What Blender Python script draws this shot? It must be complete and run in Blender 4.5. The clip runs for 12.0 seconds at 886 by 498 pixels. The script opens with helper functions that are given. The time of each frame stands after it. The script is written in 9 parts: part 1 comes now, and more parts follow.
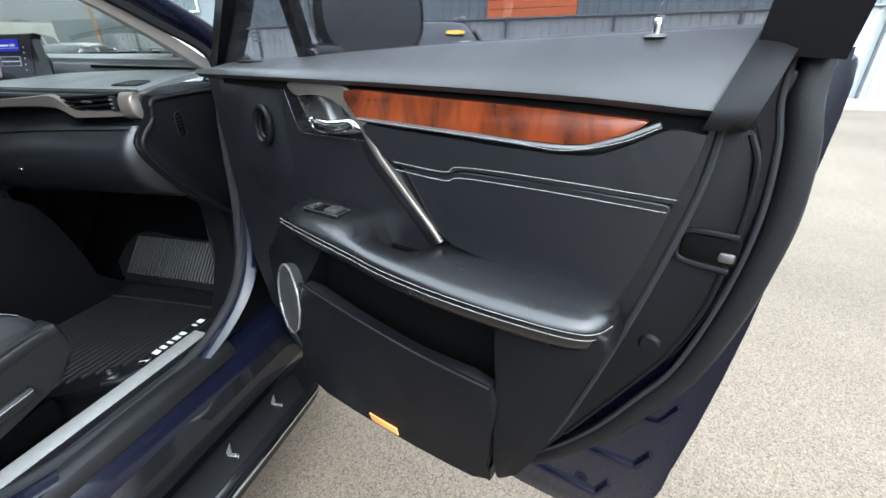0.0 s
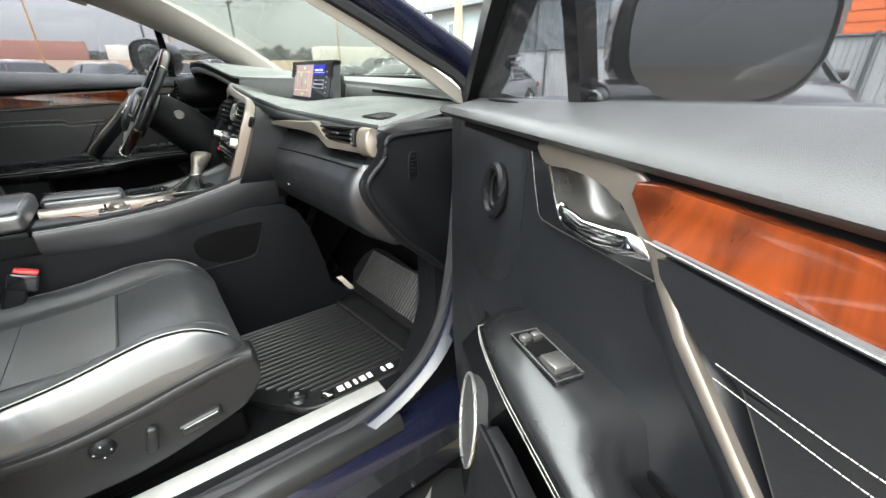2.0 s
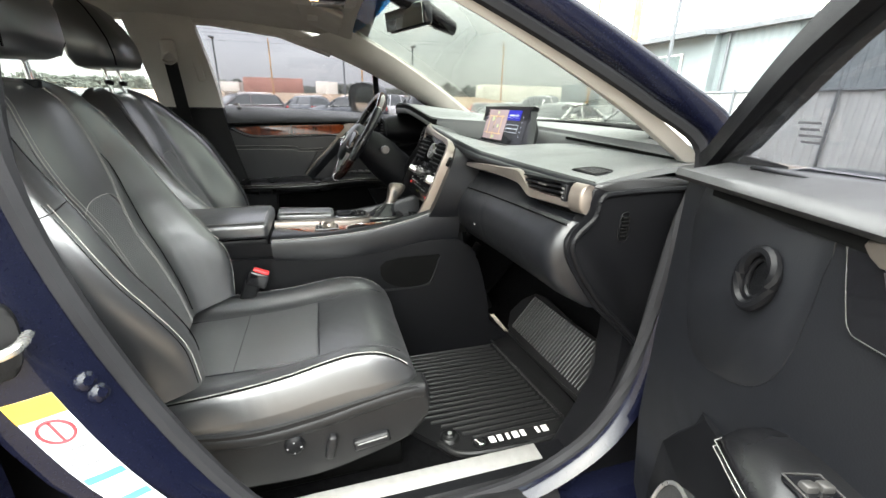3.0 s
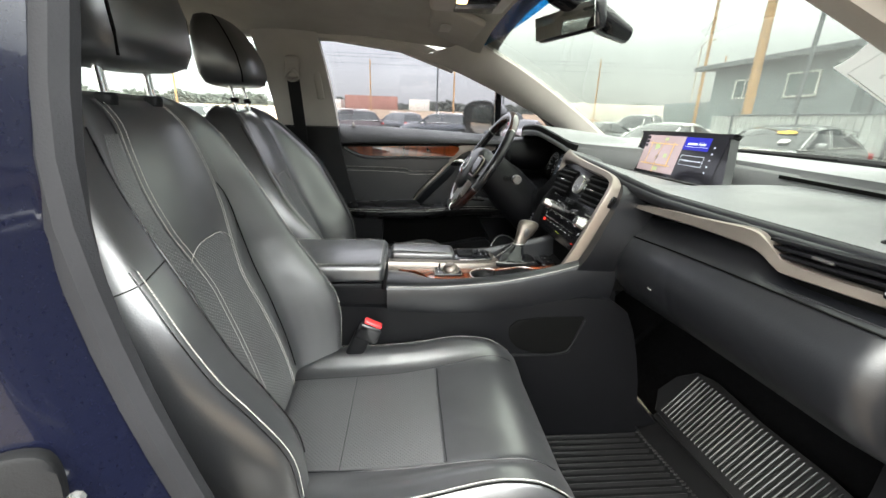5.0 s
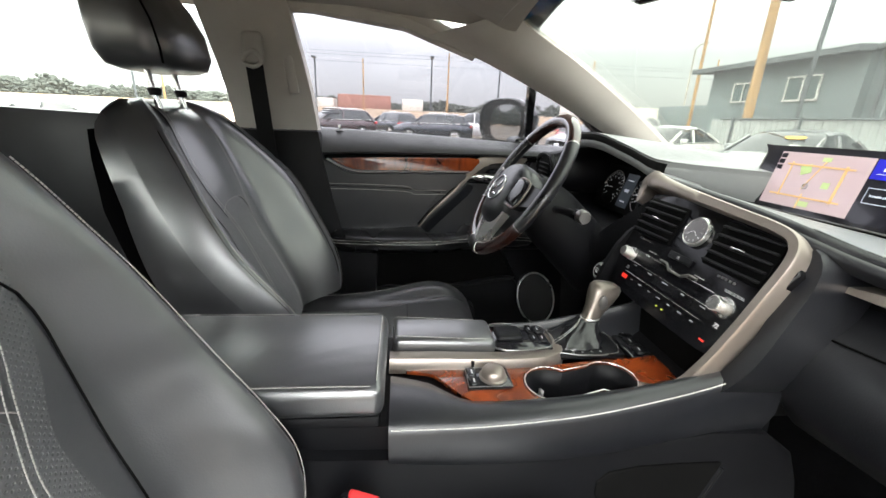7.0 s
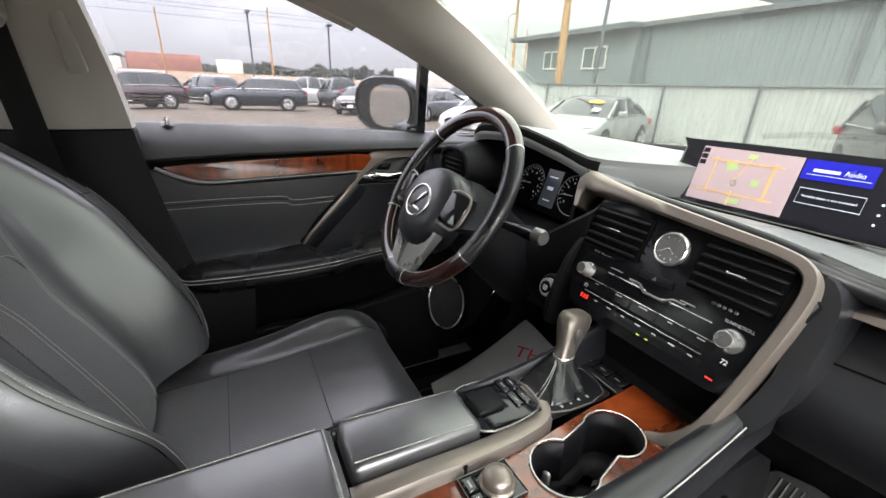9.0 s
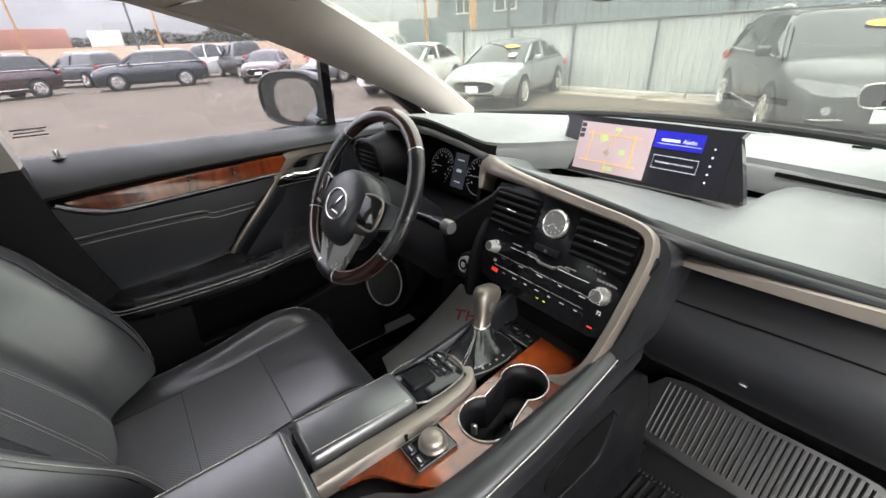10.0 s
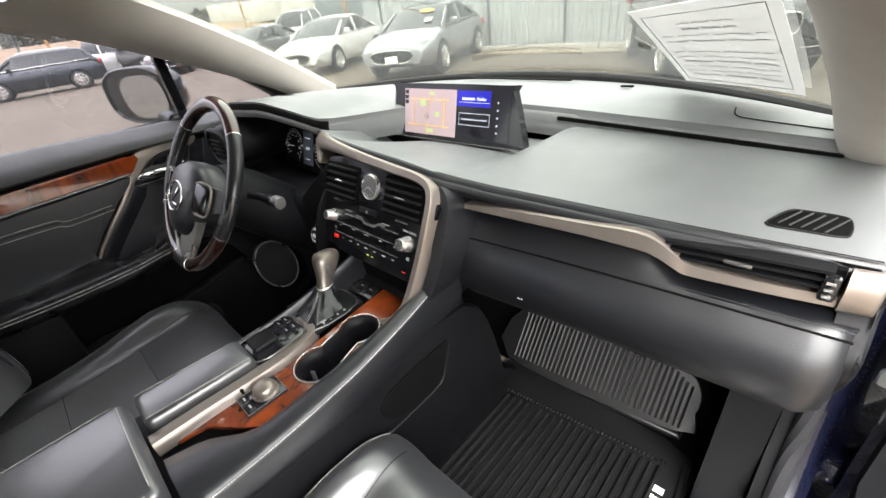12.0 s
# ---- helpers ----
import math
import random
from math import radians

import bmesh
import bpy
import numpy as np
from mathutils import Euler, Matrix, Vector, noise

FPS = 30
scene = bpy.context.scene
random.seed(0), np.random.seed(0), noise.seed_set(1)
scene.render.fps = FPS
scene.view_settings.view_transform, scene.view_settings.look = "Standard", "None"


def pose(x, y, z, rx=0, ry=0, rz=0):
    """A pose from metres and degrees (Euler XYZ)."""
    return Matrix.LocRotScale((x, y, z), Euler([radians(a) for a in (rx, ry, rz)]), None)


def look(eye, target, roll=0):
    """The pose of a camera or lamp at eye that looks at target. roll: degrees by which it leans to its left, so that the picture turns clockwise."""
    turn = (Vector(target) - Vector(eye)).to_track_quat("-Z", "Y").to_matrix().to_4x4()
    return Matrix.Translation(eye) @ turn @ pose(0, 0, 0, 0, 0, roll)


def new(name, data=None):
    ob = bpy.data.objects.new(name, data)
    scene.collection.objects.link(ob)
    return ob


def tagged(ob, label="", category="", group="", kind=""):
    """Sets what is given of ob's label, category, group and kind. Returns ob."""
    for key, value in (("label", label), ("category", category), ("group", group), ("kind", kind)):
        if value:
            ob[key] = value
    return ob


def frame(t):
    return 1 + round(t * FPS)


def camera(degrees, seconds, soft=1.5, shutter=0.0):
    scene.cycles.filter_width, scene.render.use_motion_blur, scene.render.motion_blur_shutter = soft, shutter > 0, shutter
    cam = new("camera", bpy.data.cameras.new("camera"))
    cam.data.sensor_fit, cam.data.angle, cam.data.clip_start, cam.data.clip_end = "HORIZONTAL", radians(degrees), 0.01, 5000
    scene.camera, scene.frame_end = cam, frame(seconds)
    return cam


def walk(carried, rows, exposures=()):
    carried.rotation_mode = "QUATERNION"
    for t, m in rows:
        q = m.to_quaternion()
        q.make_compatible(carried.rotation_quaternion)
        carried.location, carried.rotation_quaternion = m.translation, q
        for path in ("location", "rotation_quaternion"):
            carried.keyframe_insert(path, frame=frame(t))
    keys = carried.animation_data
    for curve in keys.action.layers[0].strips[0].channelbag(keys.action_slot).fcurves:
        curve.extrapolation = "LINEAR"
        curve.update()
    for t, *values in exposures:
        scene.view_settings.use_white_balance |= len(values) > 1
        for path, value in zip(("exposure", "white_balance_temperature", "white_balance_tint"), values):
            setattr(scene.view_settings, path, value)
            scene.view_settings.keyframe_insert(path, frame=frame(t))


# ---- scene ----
cam = camera(94.9, 12.0)
PATH = [
    (0, (1.753, 0.022, 1.3), (1.173, 1.709, 0.396), -1.1),
    (0.5, (1.712, 0.11, 1.296), (0.992, 1.745, 0.397), -0.7),
    (1, (1.638, 0.204, 1.31), (0.725, 1.741, 0.414), -0.4),
    (1.5, (1.576, 0.289, 1.309), (0.387, 1.645, 0.445), -0.6),
    (2, (1.522, 0.35, 1.32), (0.052, 1.434, 0.505), -0.5),
    (2.5, (1.467, 0.316, 1.338), (-0.215, 1.108, 0.599), 0.1),
    (3, (1.42, 0.256, 1.349), (-0.385, 0.795, 0.677), 1.1),
    (3.5, (1.393, 0.242, 1.355), (-0.471, 0.595, 0.721), 1.7),
    (5.5, (0.989, 0.131, 1.362), (-0.908, 0.279, 0.748), 1.6),
    (6, (0.855, 0.14, 1.366), (-1.043, 0.261, 0.748), 1.4),
    (6.5, (0.746, 0.131, 1.365), (-1.155, 0.268, 0.758), 1.8),
    (8.5, (0.406, 0.027, 1.383), (-1.34, 0.721, 0.698), 3.3),
    (9, (0.368, 0.018, 1.417), (-1.278, 0.894, 0.692), 2.4),
    (9.5, (0.371, 0.017, 1.472), (-1.151, 1.024, 0.656), 0.4),
    (10, (0.438, 0.034, 1.516), (-0.991, 1.094, 0.604), -2.7),
    (10.5, (0.512, 0.071, 1.532), (-0.838, 1.174, 0.552), -4.4),
    (11, (0.576, 0.093, 1.531), (-0.728, 1.219, 0.515), -6.2),
    (11.5, (0.637, 0.128, 1.528), (-0.647, 1.262, 0.497), -7.5),
    (12, (0.692, 0.17, 1.517), (-0.557, 1.333, 0.475), -8.1),
]
walk(cam, [(t, look(eye, target, roll)) for t, eye, target, roll in PATH], exposures=[(0.0, 1.10, 5500, 3), (0.5, 1.46, 5800, 3), (1.0, 1.66, 6050, 2), (1.5, 1.84, 6150, 2), (2.5, 1.98, 6400, 3), (5.5, 2.18, 6450, 4), (8.5, 2.32, 6400, 8), (12.0, 2.25, 6450, 9)])

# ---- light ----
SUN_WAY = Vector((0.42, -0.46, 0.78)).normalized()
world = bpy.data.worlds.new("overcast_sky")
scene.world = world
world.use_nodes = True
wn, wl = world.node_tree.nodes, world.node_tree.links
wn.clear()
sky = wn.new("ShaderNodeTexSky")
sky.sky_type = "NISHITA"
sky.sun_disc = False
sky.sun_elevation, sky.sun_rotation = radians(51), radians(138)
sky.air_density, sky.dust_density = 1.0, 6.0
sky_bg = wn.new("ShaderNodeBackground")
sky_bg.inputs["Strength"].default_value = 0.05
wl.new(sky.outputs[0], sky_bg.inputs["Color"])
# cloud cover: paler at the horizon, several times brighter overhead
coord = wn.new("ShaderNodeTexCoord")
sep = wn.new("ShaderNodeSeparateXYZ")
wl.new(coord.outputs["Generated"], sep.inputs[0])
ramp = wn.new("ShaderNodeValToRGB")
ramp.color_ramp.elements[0].position, ramp.color_ramp.elements[0].color = 0.0, (0.148, 0.1465, 0.145, 1)
ramp.color_ramp.elements[1].position, ramp.color_ramp.elements[1].color = 0.62, (0.84, 0.83, 0.815, 1)
mid = ramp.color_ramp.elements.new(0.14)
mid.color = (0.208, 0.2055, 0.203, 1)
high = ramp.color_ramp.elements.new(0.34)
high.color = (0.66, 0.652, 0.642, 1)
wl.new(sep.outputs["Z"], ramp.inputs[0])
cloud_tex = wn.new("ShaderNodeTexNoise")
cloud_tex.inputs["Scale"].default_value = 2.2
cloud_tex.inputs["Detail"].default_value = 5
wl.new(coord.outputs["Generated"], cloud_tex.inputs["Vector"])
cloud_mix = wn.new("ShaderNodeMix")
cloud_mix.data_type, cloud_mix.blend_type = "RGBA", "MULTIPLY"
cloud_mix.inputs["Factor"].default_value = 0.18
wl.new(ramp.outputs[0], cloud_mix.inputs["A"])
wl.new(cloud_tex.outputs["Fac"], cloud_mix.inputs["B"])
# the veiled sun brightens the cloud around it
veil = wn.new("ShaderNodeVectorMath")
veil.operation = "DOT_PRODUCT"
veil.inputs[1].default_value = SUN_WAY
wl.new(coord.outputs["Generated"], veil.inputs[0])
veil_pos = wn.new("ShaderNodeMath")
veil_pos.operation = "MAXIMUM"
veil_pos.inputs[1].default_value = 0.0
wl.new(veil.outputs["Value"], veil_pos.inputs[0])
veil_pow = wn.new("ShaderNodeMath")
veil_pow.operation = "POWER"
veil_pow.inputs[1].default_value = 3.0
wl.new(veil_pos.outputs[0], veil_pow.inputs[0])
veil_gain = wn.new("ShaderNodeMath")
veil_gain.operation = "MULTIPLY_ADD"
veil_gain.inputs[1].default_value, veil_gain.inputs[2].default_value = 1.0, 4.3
wl.new(veil_pow.outputs[0], veil_gain.inputs[0])
cloud_bg = wn.new("ShaderNodeBackground")
wl.new(veil_gain.outputs[0], cloud_bg.inputs["Strength"])
wl.new(cloud_mix.outputs["Result"], cloud_bg.inputs["Color"])
w_add = wn.new("ShaderNodeAddShader")
wl.new(sky_bg.outputs[0], w_add.inputs[0])
wl.new(cloud_bg.outputs[0], w_add.inputs[1])
w_out = wn.new("ShaderNodeOutputWorld")
wl.new(w_add.outputs[0], w_out.inputs[0])

sun_data = bpy.data.lights.new("sun", "SUN")
sun_data.energy, sun_data.angle, sun_data.color = 0.6, radians(50), (1.0, 0.97, 0.93)
sun = new("sun", sun_data)
sun.matrix_basis = look(SUN_WAY * 18, (0, 0, 0))


# ---- materials ----
def material(name, color, rough=0.5, metal=0.0, coat=0.0, vary=0.12, scale=8.0, bump=0.0, bump_scale=400.0,
             color2=None, spec=0.5, rough_vary=0.08, emit=0.0):
    m = bpy.data.materials.new(name)
    m.use_nodes = True
    nt = m.node_tree
    b = nt.nodes["Principled BSDF"]
    b.inputs["Roughness"].default_value = rough
    b.inputs["Metallic"].default_value = metal
    b.inputs["Coat Weight"].default_value = coat
    b.inputs["Coat Roughness"].default_value = 0.04
    b.inputs["Specular IOR Level"].default_value = spec
    tc = nt.nodes.new("ShaderNodeTexCoord")
    n1 = nt.nodes.new("ShaderNodeTexNoise")
    n1.inputs["Scale"].default_value, n1.inputs["Detail"].default_value = scale, 6
    nt.links.new(tc.outputs["Object"], n1.inputs["Vector"])
    mix = nt.nodes.new("ShaderNodeMix")
    mix.data_type = "RGBA"
    c2 = color2 or tuple(c * (1 - vary) for c in color)
    c1 = color if color2 else tuple(min(1, c * (1 + vary)) for c in color)
    mix.inputs["A"].default_value, mix.inputs["B"].default_value = (*c1, 1), (*c2, 1)
    cr = nt.nodes.new("ShaderNodeMapRange")
    cr.inputs["From Min"].default_value, cr.inputs["From Max"].default_value = 0.32, 0.68
    nt.links.new(n1.outputs["Fac"], cr.inputs["Value"])
    nt.links.new(cr.outputs[0], mix.inputs["Factor"])
    nt.links.new(mix.outputs["Result"], b.inputs["Base Color"])
    if rough_vary:
        rr = nt.nodes.new("ShaderNodeMapRange")
        rr.inputs["To Min"].default_value, rr.inputs["To Max"].default_value = max(0.01, rough - rough_vary), min(1, rough + rough_vary)
        nt.links.new(cr.outputs[0], rr.inputs["Value"])
        nt.links.new(rr.outputs[0], b.inputs["Roughness"])
    if bump:
        n2 = nt.nodes.new("ShaderNodeTexNoise")
        n2.inputs["Scale"].default_value, n2.inputs["Detail"].default_value = bump_scale, 3
        nt.links.new(tc.outputs["Object"], n2.inputs["Vector"])
        bp = nt.nodes.new("ShaderNodeBump")
        bp.inputs["Strength"].default_value, bp.inputs["Distance"].default_value = bump, 0.002
        nt.links.new(n2.outputs["Fac"], bp.inputs["Height"])
        nt.links.new(bp.outputs[0], b.inputs["Normal"])
    if emit:
        b.inputs["Emission Color"].default_value = (*color, 1)
        b.inputs["Emission Strength"].default_value = emit
    return m


def leather(name, color, rough, perforated=False, spec=0.9, coat=0.3, sheen=0.0, ior=1.5):
    m = material(name, color, rough, vary=0.10, scale=5, rough_vary=0.03, spec=spec, coat=coat)
    nt = m.node_tree
    b = nt.nodes["Principled BSDF"]
    b.inputs["Coat Roughness"].default_value = 0.22
    b.inputs["IOR"].default_value = ior
    b.inputs["Sheen Weight"].default_value = sheen
    b.inputs["Sheen Roughness"].default_value = 0.4
    tc = nt.nodes["Texture Coordinate"]
    v = nt.nodes.new("ShaderNodeTexVoronoi")
    v.inputs["Scale"].default_value = 420
    nt.links.new(tc.outputs["Object"], v.inputs["Vector"])
    n = nt.nodes.new("ShaderNodeTexNoise")
    n.inputs["Scale"].default_value, n.inputs["Detail"].default_value = 22, 4
    nt.links.new(tc.outputs["Object"], n.inputs["Vector"])
    b1 = nt.nodes.new("ShaderNodeBump")
    b1.inputs["Strength"].default_value, b1.inputs["Distance"].default_value = 0.14, 0.002
    nt.links.new(n.outputs["Fac"], b1.inputs["Height"])
    slow = nt.nodes.new("ShaderNodeTexNoise")
    slow.inputs["Scale"].default_value, slow.inputs["Detail"].default_value, slow.inputs["Distortion"].default_value = 6.0, 2, 0.8
    nt.links.new(tc.outputs["Object"], slow.inputs["Vector"])
    b0 = nt.nodes.new("ShaderNodeBump")
    b0.inputs["Strength"].default_value, b0.inputs["Distance"].default_value = 0.42, 0.010
    nt.links.new(slow.outputs["Fac"], b0.inputs["Height"])
    nt.links.new(b0.outputs[0], b1.inputs["Normal"])
    b2 = nt.nodes.new("ShaderNodeBump")
    b2.inputs["Strength"].default_value, b2.inputs["Distance"].default_value = 0.16, 0.0006
    nt.links.new(v.outputs["Distance"], b2.inputs["Height"])
    nt.links.new(b1.outputs[0], b2.inputs["Normal"])
    last = b2
    if perforated:
        mp = nt.nodes.new("ShaderNodeMapping")
        mp.inputs["Rotation"].default_value = (0, 0, radians(45))
        nt.links.new(tc.outputs["UV"], mp.inputs["Vector"])
        p = nt.nodes.new("ShaderNodeTexVoronoi")
        p.inputs["Scale"].default_value, p.inputs["Randomness"].default_value = 1.0, 0.0
        nt.links.new(mp.outputs[0], p.inputs["Vector"])
        hole = nt.nodes.new("ShaderNodeMapRange")
        hole.inputs["From Min"].default_value, hole.inputs["From Max"].default_value = 0.2, 0.32
        nt.links.new(p.outputs["Distance"], hole.inputs["Value"])
        dark = nt.nodes.new("ShaderNodeMix")
        dark.data_type = "RGBA"
        dark.inputs["A"].default_value = (0.004, 0.004, 0.004, 1)
        old = b.inputs["Base Color"].links[0].from_socket
        nt.links.new(hole.outputs[0], dark.inputs["Factor"])
        nt.links.new(old, dark.inputs["B"])
        nt.links.new(dark.outputs["Result"], b.inputs["Base Color"])
        b3 = nt.nodes.new("ShaderNodeBump")
        b3.inputs["Strength"].default_value, b3.inputs["Distance"].default_value = 0.6, 0.0015
        nt.links.new(hole.outputs[0], b3.inputs["Height"])
        nt.links.new(last.outputs[0], b3.inputs["Normal"])
        last = b3
    nt.links.new(last.outputs[0], b.inputs["Normal"])
    return m


def glass(name, tint, gloss=1.0, glare_haze=0.0):
    m = bpy.data.materials.new(name)
    m.use_nodes = True
    nt = m.node_tree
    nt.nodes.clear()
    tr = nt.nodes.new("ShaderNodeBsdfTransparent")
    tr.inputs[0].default_value = (*tint, 1)
    gl = nt.nodes.new("ShaderNodeBsdfGlossy")
    gl.inputs["Roughness"].default_value = 0.01
    gl.inputs["Color"].default_value = (gloss, gloss, gloss, 1)
    lw = nt.nodes.new("ShaderNodeLayerWeight")
    pw = nt.nodes.new("ShaderNodeMath")
    pw.operation = "POWER"
    pw.inputs[1].default_value = 5.0
    nt.links.new(lw.outputs["Facing"], pw.inputs[0])
    fr = nt.nodes.new("ShaderNodeMapRange")
    fr.inputs["To Min"].default_value, fr.inputs["To Max"].default_value = 0.03, 0.6
    nt.links.new(pw.outputs[0], fr.inputs["Value"])
    mx = nt.nodes.new("ShaderNodeMixShader")
    out = nt.nodes.new("ShaderNodeOutputMaterial")
    nt.links.new(fr.outputs[0], mx.inputs[0])
    nt.links.new(tr.outputs[0], mx.inputs[1])
    nt.links.new(gl.outputs[0], mx.inputs[2])
    last = mx
    # translucent film that lays a pale veiling haze over the view outside
    if glare_haze:
        film = nt.nodes.new("ShaderNodeBsdfTranslucent")
        film.inputs["Color"].default_value = (0.92, 0.93, 0.92, 1)
        last = nt.nodes.new("ShaderNodeMixShader")
        last.inputs[0].default_value = glare_haze
        nt.links.new(mx.outputs[0], last.inputs[1])
        nt.links.new(film.outputs[0], last.inputs[2])
    nt.links.new(last.outputs[0], out.inputs[0])
    return m


def wood_material(name, light, dark):
    m = material(name, light, 0.16, coat=0.8, color2=dark, scale=14, rough_vary=0.04, spec=0.5)
    nt = m.node_tree
    n1 = nt.nodes["Noise Texture"]
    n1.inputs["Distortion"].default_value = 1.6
    n1.inputs["Detail"].default_value = 9
    flame = nt.nodes.new("ShaderNodeMapping")
    flame.inputs["Scale"].default_value = (1.0, 1.0, 0.30)
    nt.links.new(nt.nodes["Texture Coordinate"].outputs["Object"], flame.inputs["Vector"])
    nt.links.new(flame.outputs[0], n1.inputs["Vector"])
    return m


LEATHER = leather("black_leather", (0.0155, 0.0159, 0.0176), 0.35, False, 1.0, 0.25, 0.03, 1.74)
LEATHER_PERF = leather("perforated_black_leather", (0.0360, 0.0365, 0.0390), 0.40, True, 1.0, 0.25, 0.10, 1.76)
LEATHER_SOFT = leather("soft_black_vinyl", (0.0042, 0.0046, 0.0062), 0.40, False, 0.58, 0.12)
PLASTIC = material("black_grained_plastic", (0.0036, 0.0037, 0.0045), 0.45, spec=0.18, bump=0.25, bump_scale=900)
SHIELD = material("satin_charcoal_plastic", (0.0075, 0.0075, 0.0082), 0.40, spec=0.35, bump=0.2, bump_scale=900)
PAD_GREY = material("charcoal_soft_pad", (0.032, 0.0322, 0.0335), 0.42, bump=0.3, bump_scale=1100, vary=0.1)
# charcoal pad, base colour raised to carry the sky's sheen through the windscreen
DASH_TOP = material("dash_pad_sky_lit", (0.090, 0.094, 0.094), 0.38, spec=0.85, bump=0.3, bump_scale=1000, vary=0.12, scale=5)
PIANO = material("gloss_black", (0.006, 0.006, 0.007), 0.10, vary=0.05, rough_vary=0.03)
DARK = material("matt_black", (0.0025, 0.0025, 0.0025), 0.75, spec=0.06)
RUBBER = material("black_rubber", (0.0055, 0.0055, 0.006), 0.55, spec=0.2, bump=0.2, bump_scale=500)
SEAL_GREY = material("grey_rubber", (0.018, 0.018, 0.020), 0.75, spec=0.15, bump=0.2, bump_scale=500)
MATRUB = material("ribbed_rubber_mat", (0.0060, 0.0060, 0.0064), 0.38, spec=0.42, coat=0.0, bump=0.1, bump_scale=300, vary=0.3)
SILVER = material("champagne_satin_metal", (0.245, 0.212, 0.186), 0.36, metal=0.8, vary=0.04, scale=20, rough_vary=0.02)
GEAR_METAL = material("dark_champagne_metal", (0.150, 0.130, 0.112), 0.34, metal=0.75, vary=0.04, scale=20, rough_vary=0.02)
SATIN = material("bright_satin_metal", (0.72, 0.71, 0.69), 0.28, metal=0.9, vary=0.05)
CHROME = material("chrome", (0.82, 0.82, 0.82), 0.07, metal=1.0, vary=0.03, rough_vary=0.03)
WOOD = wood_material("red_walnut_veneer", (0.185, 0.036, 0.008), (0.045, 0.010, 0.004))
WOOD_DARK = wood_material("dark_walnut_veneer", (0.020, 0.0065, 0.0045), (0.006, 0.003, 0.0028))
HEADLINER = material("greige_headliner", (0.36, 0.335, 0.30), 0.9, bump=0.4, bump_scale=700, vary=0.05)
PILLAR_TRIM = material("greige_pillar_trim", (0.40, 0.375, 0.34), 0.65, bump=0.2, bump_scale=900, vary=0.05)
THREAD = material("pale_thread", (0.37, 0.36, 0.335), 0.8, vary=0.15, scale=200)
PAINT_BLUE = material("deep_blue_paint", (0.0034, 0.0041, 0.0112), 0.26, metal=0.0, spec=0.2, coat=0.45, vary=0.1, scale=300, rough_vary=0.02)
CARPET = material("black_carpet", (0.0032, 0.0032, 0.0036), 0.95, spec=0.05, bump=0.9, bump_scale=500, vary=0.3, scale=60)
WHITE_PRINT = material("white_print", (0.62, 0.61, 0.59), 0.6)
PAPER = material("white_paper", (0.58, 0.58, 0.565), 0.8, vary=0.03)
def see_through(name, color):
    m = material(name, color, 0.8, vary=0.03)
    nt = m.node_tree
    b = nt.nodes["Principled BSDF"]
    tl = nt.nodes.new("ShaderNodeBsdfTranslucent")
    tl.inputs["Color"].default_value = (*color, 1)
    mx = nt.nodes.new("ShaderNodeMixShader")
    mx.inputs[0].default_value = 0.5
    out = nt.nodes["Material Output"]
    nt.links.new(b.outputs[0], mx.inputs[1])
    nt.links.new(tl.outputs[0], mx.inputs[2])
    nt.links.new(mx.outputs[0], out.inputs[0])
    return m


SHEET = see_through("reflected_white_paper", (0.60, 0.60, 0.595))
SHEET_INK = see_through("reflected_print", (0.46, 0.46, 0.46))
GREY_PAPER = material("greyish_paper", (0.50, 0.50, 0.48), 0.85, vary=0.06)
INK = material("grey_ink", (0.16, 0.16, 0.17), 0.8)
RED_PLASTIC = material("red_plastic", (0.75, 0.045, 0.05), 0.35)
RED_INK = material("red_ink", (0.62, 0.03, 0.04), 0.6)
YELLOW_INK = material("yellow_ink", (0.80, 0.50, 0.04), 0.5)
BLUE_INK = material("blue_ink", (0.06, 0.16, 0.42), 0.5)
AMBER = material("amber_reflector", (0.75, 0.28, 0.08), 0.25, coat=0.5)
GLASS_SIDE = glass("side_glass", (0.455, 0.45, 0.475), glare_haze=0.005)
GLASS_WIND = glass("windscreen_glass", (0.455, 0.47, 0.445), glare_haze=0.005)
GLASS_DARK = glass("privacy_glass", (0.72, 0.74, 0.72), glare_haze=0.006)
# passenger mirror: colour darkened in place of a dark reflection
MIRROR_DIM = material("dark_reflection_glass", (0.15, 0.155, 0.16), 0.03, metal=1.0, vary=0.01, rough_vary=0)
MIRROR = material("mirror_glass", (0.55, 0.57, 0.57), 0.02, metal=1.0, vary=0.01, rough_vary=0)
SCREEN_MAP = material("map_display", (0.27, 0.205, 0.22), 0.2, emit=0.080, vary=0.03, coat=0.3)
SCREEN_BLUE = material("blue_display", (0.012, 0.012, 0.25), 0.2, emit=0.10, vary=0.3)
SCREEN_BLACK = material("dark_display", (0.006, 0.006, 0.008), 0.08)
SCREEN_ROAD = material("map_roads", (0.42, 0.25, 0.10), 0.3, emit=0.07)
SCREEN_GREEN = material("map_park", (0.24, 0.30, 0.13), 0.3, emit=0.06)
SCREEN_TEXT = material("display_text", (0.50, 0.53, 0.60), 0.3, emit=0.10)
BRUSHED = material("brushed_aluminium", (0.40, 0.395, 0.38), 0.45, metal=0.55, vary=0.05, scale=40)
RIM_BLACK = leather("smooth_black_leather", (0.0048, 0.0048, 0.0055), 0.28, False, 0.5, 0.25)
KNOB_FACE = material("dark_satin_metal", (0.16, 0.155, 0.15), 0.32, metal=0.8, vary=0.05)
LEGEND = material("grey_legend", (0.30, 0.30, 0.30), 0.6)
